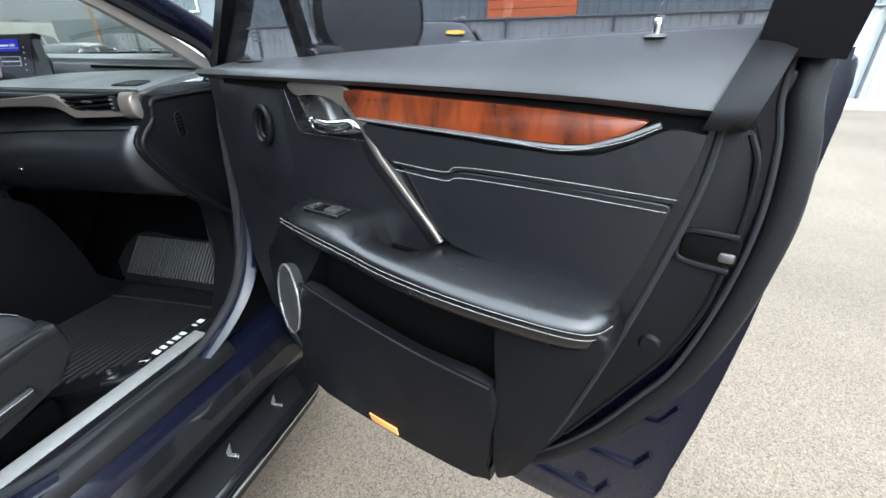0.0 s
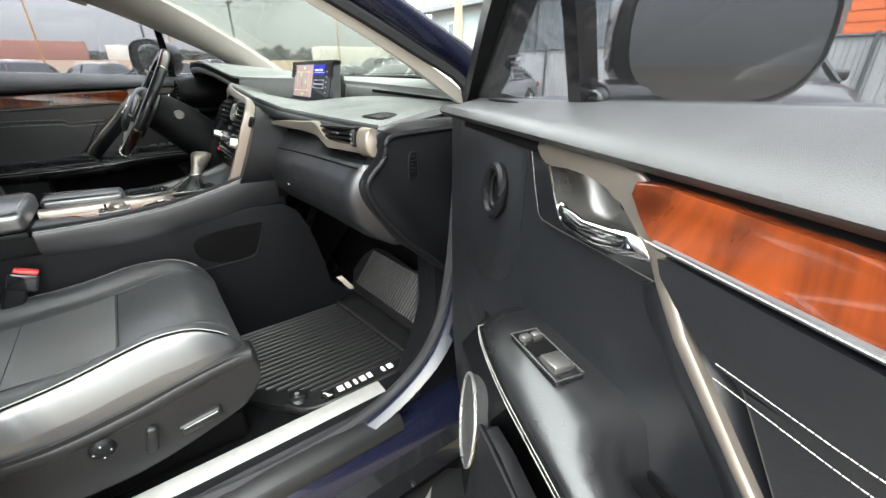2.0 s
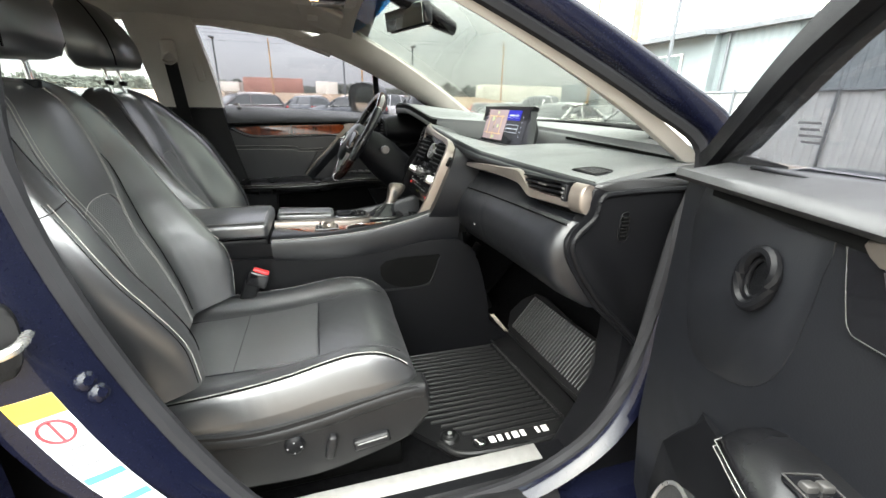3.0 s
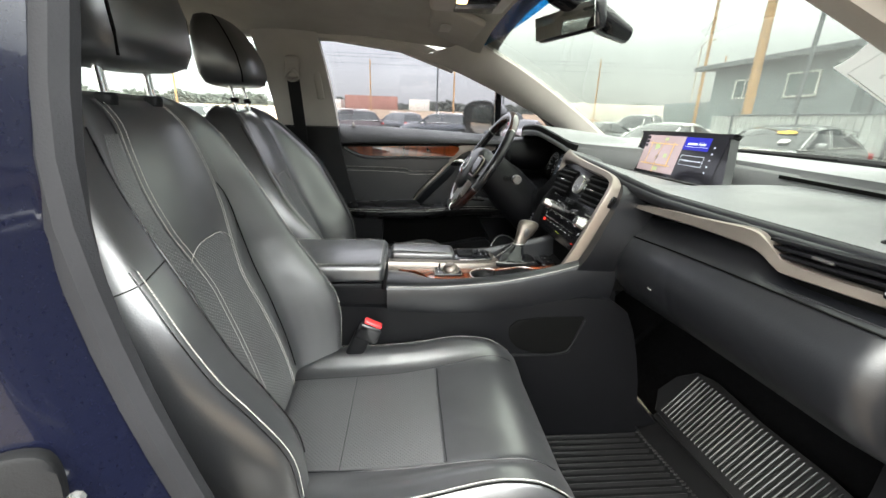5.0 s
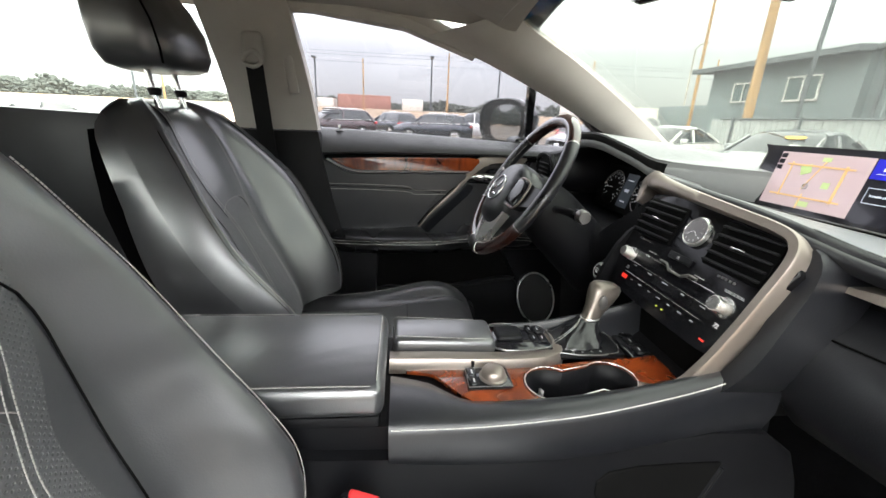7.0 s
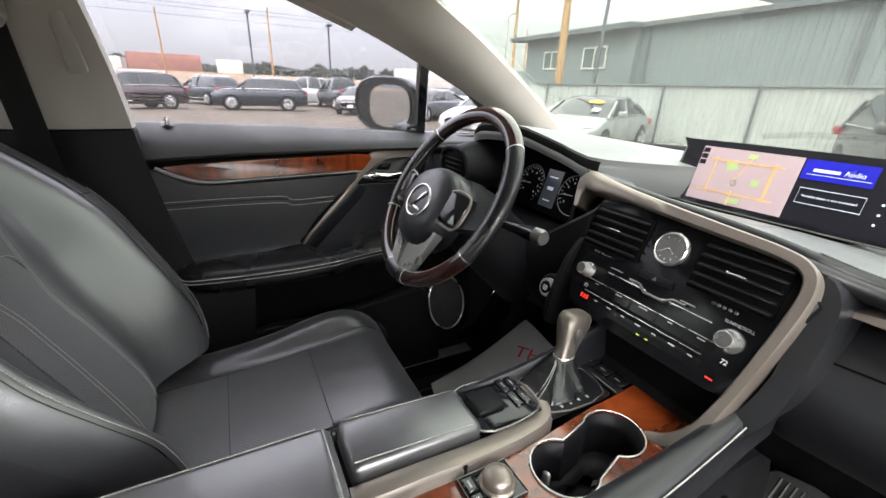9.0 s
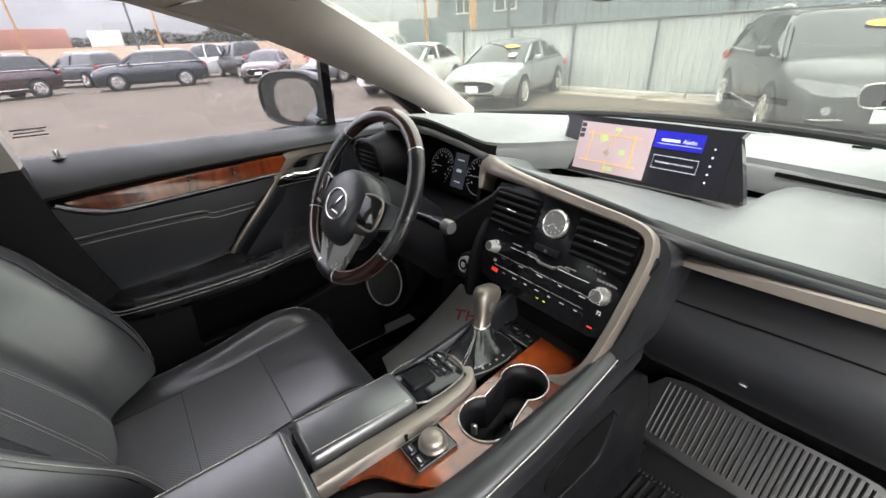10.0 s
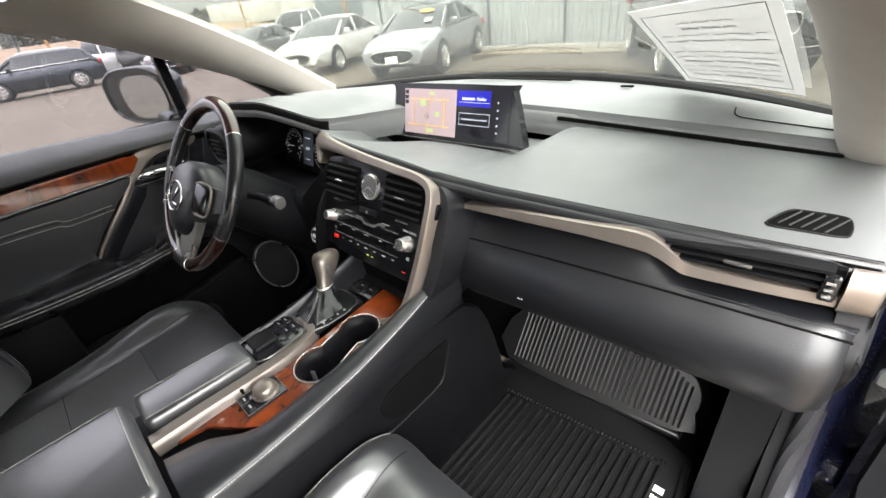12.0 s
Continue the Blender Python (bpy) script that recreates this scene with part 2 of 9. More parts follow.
PANEL_BLACK = material("satin_black_panel", (0.0035, 0.0035, 0.0042), 0.20, spec=0.18, vary=0.05, rough_vary=0.03)
DIAL_MARK = material("dial_marking", (0.45, 0.46, 0.48), 0.4, emit=0.05)
LED_RED = material("red_led", (0.7, 0.03, 0.02), 0.3, emit=0.2)
LED_YELLOW = material("yellow_led", (0.55, 0.58, 0.08), 0.3, emit=0.15)
LED_WARM = material("warm_lamp", (1.0, 0.62, 0.25), 0.3, emit=1.6)


# ---- mesh tools ----
V = Vector


def thing(name, base, label, category, group="", kind=""):
    e = new(name)
    e.empty_display_size = 0.05
    e.location = base
    return tagged(e, label, category, group, kind)


def to_mesh(bm, name, mat, angle=38):
    bmesh.ops.recalc_face_normals(bm, faces=bm.faces)
    me = bpy.data.meshes.new(name)
    bm.to_mesh(me)
    bm.free()
    for p in me.polygons:
        p.use_smooth = True
    me.set_sharp_from_angle(angle=radians(angle))
    me.materials.append(mat)
    return me


def part(name, bm, mat, parent, label="", angle=38):
    ob = new(name, to_mesh(bm, name, mat, angle))
    if parent:
        ob.parent = parent
        if parent.type == "EMPTY":
            ob.matrix_parent_inverse = parent.matrix_basis.inverted()
    if label:
        ob["label"] = label
    return ob


def solid(name, bm, mat, label, category, group="", kind="", angle=38):
    return tagged(part(name, bm, mat, None, angle=angle), label, category, group, kind)


def remap(bm, f):
    for v in bm.verts:
        v.co = f(*v.co)
    return bm


def join(*bms):
    out = bmesh.new()
    for b in bms:
        me = bpy.data.meshes.new("tmp")
        b.to_mesh(me)
        b.free()
        out.from_mesh(me)
        bpy.data.meshes.remove(me)
    return out


def rbox(c, s, bev=0.0, seg=2, m=None):
    bm = bmesh.new()
    bmesh.ops.create_cube(bm, size=1)
    for v in bm.verts:
        v.co = V((v.co.x * s[0], v.co.y * s[1], v.co.z * s[2]))
    if bev:
        bmesh.ops.bevel(bm, geom=bm.edges[:], offset=bev, segments=seg, profile=0.5, affect="EDGES", clamp_overlap=True)
    t = Matrix.Translation(c) @ (m or Matrix())
    bmesh.ops.transform(bm, matrix=t, verts=bm.verts)
    return bm


def prism(poly, w0, w1, bev=0.0, seg=2):
    """A plate: poly is a list of (a, b); points lie at (a, w, b)."""
    bm = bmesh.new()
    lo = [bm.verts.new((a, w0, b)) for a, b in poly]
    hi = [bm.verts.new((a, w1, b)) for a, b in poly]
    n = len(poly)
    bm.faces.new(lo)
    top = bm.faces.new(hi)
    for i in range(n):
        bm.faces.new((lo[i], lo[(i + 1) % n], hi[(i + 1) % n], hi[i]))
    if bev:
        bmesh.ops.bevel(bm, geom=list(top.edges), offset=bev, segments=seg, profile=0.5, affect="EDGES", clamp_overlap=True)
    return bm


def cat(pts, n=6, closed=False):
    """A smooth curve through the points."""
    pts = [V(p) for p in pts]
    out = []
    k = len(pts)
    for i in range(k if closed else k - 1):
        p1, p2 = pts[i], pts[(i + 1) % k]
        p0 = pts[i - 1] if (closed or i) else p1 * 2 - p2
        p3 = pts[(i + 2) % k] if (closed or i + 2 < k) else p2 * 2 - p1
        for j in range(n):
            t = j / n
            out.append(0.5 * (2 * p1 + (p2 - p0) * t + (2 * p0 - 5 * p1 + 4 * p2 - p3) * t * t + (3 * p1 - p0 - 3 * p2 + p3) * t ** 3))
    if not closed:
        out.append(pts[-1])
    return out


def cat2(pts, n=6, closed=True):
    return [(p.x, p.y) for p in cat([(a, b, 0) for a, b in pts], n, closed)]


def loft(rings, caps=True, closed=True):
    bm = bmesh.new()
    rows = [[bm.verts.new(p) for p in r] for r in rings]
    n = len(rows[0])
    for a, b in zip(rows, rows[1:]):
        for i in range(n if closed else n - 1):
            j = (i + 1) % n
            bm.faces.new((a[i], a[j], b[j], b[i]))
    if caps:
        bm.faces.new(rows[0])
        bm.faces.new(rows[-1])
    return bm


def sweep(path, prof, up=(0, 0, 1), closed=False, caps=True):
    """Sweeps a profile of (side, up) points along a path."""
    path = [V(p) for p in path]
    rings = []
    k = len(path)
    for i, p in enumerate(path):
        a = path[i - 1] if (i or closed) else p
        b = path[(i + 1) % k] if (i + 1 < k or closed) else p
        t = (b - a).normalized()
        s = t.cross(V(up))
        s = s.normalized() if s.length > 1e-5 else V((1, 0, 0))
        u = s.cross(t)
        rings.append([p + s * x + u * y for x, y in prof])
    if closed:
        rings.append(rings[0])
        bm = loft(rings, caps=False)
        bmesh.ops.remove_doubles(bm, verts=bm.verts, dist=1e-6)
        return bm
    return loft(rings, caps=caps)


def circle(r, n=8, rb=None):
    return [(r * math.cos(2 * math.pi * i / n), (rb or r) * math.sin(2 * math.pi * i / n)) for i in range(n)]


def tube(path, r, n=8, closed=False, up=(0.13, 0.21, 0.97)):
    return sweep(path, circle(r, n), up, closed)


def lathe(prof, m=None, n=24):
    """A turned body: prof of (radius, height) round the z axis."""
    rings = [[V((r * math.cos(2 * math.pi * i / n), r * math.sin(2 * math.pi * i / n), h)) for i in range(n)] for r, h in prof]
    bm = loft(rings)
    if m is not None:
        bmesh.ops.transform(bm, matrix=m, verts=bm.verts)
    return bm


def stitches(path, step=0.0044, length=0.0036, r=0.00050, lift=0.0010, normal=(0, 0, 1)):
    """A row of sewn threads along a path."""
    bm = bmesh.new()
    path = [V(p) for p in path]
    nrm = V(normal).normalized()
    d, want = 0.0, 0.0
    for a, b in zip(path, path[1:]):
        seg = (b - a).length
        if seg < 1e-7:
            continue
        t = (b - a) / seg
        s = t.cross(nrm)
        if s.length < 1e-4:
            continue
        s.normalize()
        u = s.cross(t)
        while want < d + seg:
            c = a + t * (want - d) + u * lift
            q = [c - t * length / 2 - s * r, c + t * length / 2 - s * r, c + t * length / 2 + s * r, c - t * length / 2 + s * r]
            lo = [bm.verts.new(p) for p in q]
            hi = [bm.verts.new(p + u * r * 1.3) for p in q]
            bm.faces.new(hi)
            for i in range(4):
                bm.faces.new((lo[i], lo[(i + 1) % 4], hi[(i + 1) % 4], hi[i]))
            want += step
        d += seg
    return bm


def grid_sheet(f, us, vs, thick, uv_scale=0):
    """A sheet f(u, v) -> (point, outward normal), closed behind by its thickness."""
    front = [[f(u, v) for v in vs] for u in us]
    bm = bmesh.new()
    a = [[bm.verts.new(p) for p, q in row] for row in front]
    b = [[bm.verts.new(p - q * thick) for p, q in row] for row in front]
    nu, nv = len(us), len(vs)
    uvl = bm.loops.layers.uv.new("UVMap") if uv_scale else None
    for i in range(nu - 1):
        for j in range(nv - 1):
            fc = bm.faces.new((a[i][j], a[i + 1][j], a[i + 1][j + 1], a[i][j + 1]))
            if uvl:
                for lp, (x, y) in zip(fc.loops, ((i, j), (i + 1, j), (i + 1, j + 1), (i, j + 1))):
                    lp[uvl].uv = (us[x] * uv_scale, vs[y] * uv_scale)
            bm.faces.new((b[i][j], b[i][j + 1], b[i + 1][j + 1], b[i + 1][j]))
    for i in range(nu - 1):
        bm.faces.new((a[i][0], b[i][0], b[i + 1][0], a[i + 1][0]))
        bm.faces.new((a[i][-1], a[i + 1][-1], b[i + 1][-1], b[i][-1]))
    for j in range(nv - 1):
        bm.faces.new((a[0][j], a[0][j + 1], b[0][j + 1], b[0][j]))
        bm.faces.new((a[-1][j], b[-1][j], b[-1][j + 1], a[-1][j + 1]))
    return bm


def frame_of(o, x, y):
    """A matrix with its origin at o, its x axis along x and its z axis along x cross y."""
    x = V(x).normalized()
    z = x.cross(V(y)).normalized()
    y = z.cross(x)
    return Matrix(((x.x, y.x, z.x, o[0]), (x.y, y.y, z.y, o[1]), (x.z, y.z, z.z, o[2]), (0, 0, 0, 1)))


def lettering(name, body, size, m, mat, parent, depth=0.0004):
    """Words as a thin mesh in the plane of m."""
    cu = bpy.data.curves.new(name, "FONT")
    cu.body, cu.size, cu.extrude, cu.align_x, cu.align_y = body, size, depth, "CENTER", "CENTER"
    tmp = bpy.data.objects.new("tmp", cu)
    me = bpy.data.meshes.new_from_object(tmp)
    bpy.data.objects.remove(tmp)
    me.transform(m)
    me.materials.append(mat)
    ob = new(name, me)
    ob.parent = parent
    if parent.type == "EMPTY":
        ob.matrix_parent_inverse = parent.matrix_basis.inverted()
    return ob


def bars(m, rows, h, mat_depth=0.0006):
    """Plain bars that stand for writing: rows of (x0, x1, y)."""
    return join(*[rbox(((a + b) / 2, y, mat_depth / 2), (b - a, h, mat_depth)) for a, b, y in rows]) if m is None else \
        remap(join(*[rbox(((a + b) / 2, y, mat_depth / 2), (b - a, h, mat_depth)) for a, b, y in rows]), lambda x, y, z: m @ V((x, y, z)))


def lerp_table(tab, x):
    """Smooth, never overshooting interpolation in a table of (x, value)."""
    if x <= tab[0][0]:
        return tab[0][1]
    if x >= tab[-1][0]:
        return tab[-1][1]
    n = len(tab)
    k = max(i for i in range(n - 1) if tab[i][0] <= x)

    def rise(i):
        return (tab[i + 1][1] - tab[i][1]) / (tab[i + 1][0] - tab[i][0])

    def slope(i):
        if i == 0:
            return rise(0)
        if i == n - 1:
            return rise(n - 2)
        a, b = rise(i - 1), rise(i)
        return 0.0 if a * b <= 0 else 2 * a * b / (a + b)
    h = tab[k + 1][0] - tab[k][0]
    f = (x - tab[k][0]) / h
    return (2 * f ** 3 - 3 * f * f + 1) * tab[k][1] + (f ** 3 - 2 * f * f + f) * h * slope(k) + (3 * f * f - 2 * f ** 3) * tab[k + 1][1] + (f ** 3 - f * f) * h * slope(k + 1)


# ---- the car: body and cabin shell (x to the passenger's side, y ahead, z up; the ground is z = 0) ----
EDGE_A = cat([(0.752, 0.985, 1.235), (0.752, 0.80, 1.345), (0.742, 0.55, 1.465), (0.722, 0.30, 1.565), (0.700, 0.06, 1.630), (0.685, -0.22, 1.665)], 6)
EDGE_B = cat([(0.690, 1.035, 1.285), (0.655, 0.84, 1.415), (0.615, 0.63, 1.535), (0.575, 0.45, 1.620), (0.50, 0.36, 1.660), (0.40, 0.30, 1.672)], 6)


def flip(sx):
    return lambda x, y, z: V((sx * x, y, z))


def a_pillar(sx, car):
    def f(u, v):
        i = min(int(u * (len(EDGE_A) - 1)), len(EDGE_A) - 2)
        t = u * (len(EDGE_A) - 1) - i
        a = EDGE_A[i].lerp(EDGE_A[i + 1], t)
        b = EDGE_B[i].lerp(EDGE_B[i + 1], t)
        inward = V((-0.62, -0.62, -0.30)).normalized()
        p = a.lerp(b, v) + inward * 0.028 * math.sin(math.pi * v)
        return p, inward
    us = [i / 30 for i in range(22)]
    bm = grid_sheet(f, us, [0, .12, .3, .5, .7, .88, 1], 0.03)
    part("pillar_trim", remap(bm, flip(sx)), PILLAR_TRIM, car, "pale greige front pillar trim")


def lower_profile(y):
    """Half width and height of the shoulder of the body along its length."""
    hw = lerp_table([(-2.35, 0.74), (-2.0, 0.88), (-1.2, 0.94), (0.3, 0.93), (1.0, 0.92), (1.9, 0.90), (2.3, 0.80), (2.55, 0.60)], y)
    return hw


car = thing("suv", (0, 0, 0), "dark blue family SUV with its front passenger door wide open", "car")

# floor, tunnel and firewall
for sx in (1, -1):
    part("floor_pan", rbox((sx * 0.45, 0.10, 0.44), (0.62, 2.3, 0.05), 0.02), CARPET, car, "black carpeted cabin floor")
part("tunnel", rbox((0.03, -0.20, 0.52), (0.26, 1.7, 0.20), 0.05), CARPET, car, "black carpeted floor tunnel")
part("firewall", remap(prism([(-0.78, 0.42), (0.78, 0.42), (0.78, 0.72), (0.78, 1.10), (-0.78, 1.10), (-0.78, 0.72)], 0, 0.04), lambda a, w, b: V((a, 1.22 - 0.80 * max(0, 0.72 - b) + w, b))), CARPET, car)
# footwell side panels
for sx in (1, -1):
    part("kick_panel", remap(prism(cat2([(0.775, 0.47), (0.86, 0.47), (1.15, 0.47), (1.15, 1.0), (0.90, 1.0), (0.885, 0.74), (0.84, 0.60)], 3), -0.05, 0.03, 0.008), lambda a, w, b: V((sx * (0.712 - w), a, b))), PLASTIC, car, "black plastic kick panel")
    part("cowl_side", remap(prism([(0.885, 0.40), (1.30, 0.40), (1.30, 1.20), (0.99, 1.20), (0.945, 1.05), (0.905, 0.80), (0.87, 0.69), (0.80, 0.60), (0.80, 0.40)], 0, 0.03), lambda a, w, b: V((sx * (0.765 + w), a, b))), PLASTIC, car, "black trim beside the footwell")
    a_pillar(sx, car)

# roof lining with header
def roof_pt(u, v):
    x, y = u, v
    edge = lerp_table([(-1.9, 0.62), (-0.2, 0.69), (0.1, 0.70), (0.42, 0.58)], y)
    xx = x * edge
    z = 1.705 - 0.045 * abs(x) ** 3 + lerp_table([(-1.9, -0.06), (-0.9, 0.0), (0.0, 0.0), (0.42, -0.055)], y)
    return V((xx, y, z)), V((0, 0, -1))


part("headliner", grid_sheet(roof_pt, [i / 8 - 1 for i in range(17)], [-1.9, -1.5, -1.1, -0.7, -0.3, 0, 0.15, 0.27, 0.36, 0.42], 0.02), HEADLINER, car, "pale greige cloth headliner")


def roof_out(u, v):
    edge = lerp_table([(-2.1, 0.60), (-0.2, 0.74), (0.1, 0.745), (0.50, 0.66)], v)
    z = 1.765 - 0.05 * abs(u) ** 3 + lerp_table([(-2.1, -0.10), (-0.9, 0.0), (0.0, 0.0), (0.50, -0.075)], v)
    return V((u * edge, v, z)), V((0, 0, 1))


part("roof", grid_sheet(roof_out, [i / 8 - 1 for i in range(17)], [-2.1, -1.5, -1.0, -0.5, 0, 0.2, 0.35, 0.50], 0.02), PAINT_BLUE, car, "dark blue roof panel")

# windscreen
def wind_pt(u, v):
    top = V((0.60 * u, 0.44 - 0.06 * u * u, 1.675 - 0.02 * u * u))
    bot = V((0.735 * u, 1.345 - 0.27 * abs(u) ** 2.2, 1.285 - 0.012 * u * u))
    p = bot.lerp(top, v)
    p.z += 0.02 * math.sin(math.pi * v)
    return p, V((0, -0.4, -0.9)).normalized()


ws = part("windscreen", grid_sheet(wind_pt, [i / 8 - 1 for i in range(17)], [0, .2, .4, .6, .8, 1], 0.005), GLASS_WIND, car, "clear windscreen")
ws.visible_shadow = False
part("windscreen_seal", tube([wind_pt(i / 12 - 1, 0)[0] + V((0, 0, -0.004)) for i in range(25)], 0.012), RUBBER, car, "black windscreen lower seal")
part("shade_band", grid_sheet(lambda u, v: (wind_pt(u, 0.93 + 0.07 * v)[0] + V((0, -0.004, -0.006)), V((0, -0.4, -0.9)).normalized()), [i / 8 - 1 for i in range(17)], [0, .5, 1], 0.002), glass("blue_shade_band", (0.10, 0.42, 0.72)), car, "blue tinted band of the windscreen")
part("cowl", grid_sheet(lambda u, v: (V((0.76 * u, 1.36 - 0.27 * abs(u) ** 2.2 + 0.16 * v, 1.262 - 0.03 * v)), V((0, 0, 1))), [i / 6 - 1 for i in range(13)], [0, .5, 1], 0.02), PLASTIC, car, "black cowl panel")

# outer painted pillars along the door opening, with rubber seals
OPEN = [(0.60, 0.525), (0.77, 0.590), (0.86, 0.690), (0.905, 0.845), (0.935, 1.10), (0.962, 1.270), (0.82, 1.362), (0.56, 1.485), (0.30, 1.588), (0.05, 1.655), (-0.10, 1.662), (-0.128, 1.60), (-0.105, 1.46), (-0.115, 1.22), (-0.05, 0.95), (0.06, 0.69), (0.16, 0.570), (0.32, 0.525)]


def open_x(z):
    return lerp_table([(0.45, 0.80), (1.25, 0.795), (1.70, 0.715)], z)


def ring_off(loop, off):
    """The opening's outline pushed outward, less along the sill."""
    out = []
    n = len(loop)
    for k, (a, b) in enumerate(loop):
        p, q = loop[k - 1], loop[(k + 1) % n]
        t = V((q[0] - p[0], q[1] - p[1])).normalized()
        nx, nz = t.y, -t.x
        if (a - 0.40) * nx + (b - 1.05) * nz < 0:
            nx, nz = -nx, -nz
        o = off * (1 - 0.75 * max(0, -nz)) * (0.30 if a > 0.12 else 1 - 0.70 * max(0, (a + 0.02) / 0.14))
        out.append((a + nx * o, b + nz * o))
    return out


for sx in (1, -1):
    loop = cat2(OPEN, 5)
    if sx < 0:
        loop = [(a - 0.13 * min(1, max(0, (0.12 - a) / 0.15)), b) for a, b in loop]
    part("opening_seal", tube([(sx * open_x(b), a, b) for a, b in loop], 0.015 if sx > 0 else 0.008, 8, True), RUBBER if sx < 0 else SEAL_GREY, car, "grey-black rubber seal round the door opening")
    k_ = 1.0 if sx > 0 else 0.2
    rings = []
    for off, dx in ((0.0, 0.002), (0.014, 0.012), (0.026, 0.040), (0.045, 0.058), (0.125, 0.086), (0.135, 0.084), (0.137, 0.060)):
        rings.append([V((sx * (open_x(b0) + dx * (0.6 if sx < 0 else 0.45 if a0 > 0.12 else 1 - 0.55 * max(0, (a0 + 0.02) / 0.14))), a, b)) for (a, b), (a0, b0) in zip(ring_off(loop, off * k_), loop)])
    bm = loft([r + [r[0]] for r in rings], caps=False, closed=False)
    bmesh.ops.remove_doubles(bm, verts=bm.verts, dist=1e-5)
    bmesh.ops.solidify(bm, geom=bm.faces[:], thickness=0.004)
    part("door_jamb", bm, PAINT_BLUE if sx > 0 else RUBBER, car, "glossy dark blue painted door jamb" if sx > 0 else "black door jamb", 60)
    # sill trim and plate
    part("sill_trim", remap(prism([(0.690, 0.47), (0.795, 0.47), (0.800, 0.505), (0.775, 0.527), (0.700, 0.522)], -0.10, 0.80, 0), lambda a, w, b: V((sx * a, w + (0.0), b))), PLASTIC, car, "black plastic door sill trim")
    part("sill_cover", remap(prism([(0.806, 0.532), (0.824, 0.532), (0.848, 0.523), (0.859, 0.505), (0.858, 0.488), (0.80, 0.488)], -0.06, 0.715, 0.004), lambda a, w, b: V((sx * a, w, b))), SHIELD, car, "charcoal plastic outer sill cover")
    part("sill_plate", rbox((sx * 0.725, 0.33, 0.5255), (0.048, 0.79, 0.005), 0.002), BRUSHED, car, "brushed metal sill plate")

# running board, rocker and front body on both sides
for sx in (1, -1):
    part("rocker", remap(prism([(0.795, 0.500), (0.845, 0.492), (0.872, 0.45), (0.880, 0.37), (0.84, 0.30), (0.74, 0.30), (0.74, 0.46)], -1.1, 1.02), lambda a, w, b: V((sx * a, w, b))), PAINT_BLUE, car, "dark blue painted rocker panel")
    part("rocker_garnish", remap(prism([(0.866, 0.435), (0.90, 0.40), (0.905, 0.335), (0.85, 0.325)], -1.05, 0.99), lambda a, w, b: V((sx * a, w, b))), PIANO, car, "gloss black lower garnish")
    part("running_board", remap(prism(cat2([(-1.0, 0.86), (0.0, 0.86), (0.78, 0.86), (0.95, 0.88), (0.93, 0.95), (0.86, 1.0), (0.70, 1.015), (-0.2, 1.02), (-1.0, 1.015)], 3), 0.235, 0.283, 0.008), lambda a, w, b: V((sx * b, a, w))), PIANO, car, "black running board")
    for y0, y1 in ((0.12, 0.86), (-0.75, 0.02)):
        part("tread_pad", remap(prism([(y0, 0.885), (y1 - 0.03, 0.885), (y1, 0.91), (y1 - 0.05, 0.985), (y0, 0.99)], 0.283, 0.2875, 0.002), lambda a, w, b: V((sx * b, a, w))), RUBBER, car, "ribbed black step pad")
    part("chrome_strip", tube([(sx * b, a, 0.272) for a, b in cat2([(-1.0, 1.021), (-0.2, 1.026), (0.70, 1.021), (0.86, 1.006), (0.932, 0.953)], 5, False)], 0.005), CHROME, car, "thin chrome edge strip")
    for yy in (0.726, 0.54, 0.30, 0.06):
        tri = [(0.0, 0.032), (0.010, 0.026), (0.004, 0.004), (0.034, -0.030), (0.0, -0.012), (-0.006, 0.0)]
        part("step_mark", remap(prism(tri, 0.2875, 0.2905, 0.001), lambda a, w, b: V((sx * (0.935 + b), yy + a, w))), SATIN, car, "raised bright tread mark")

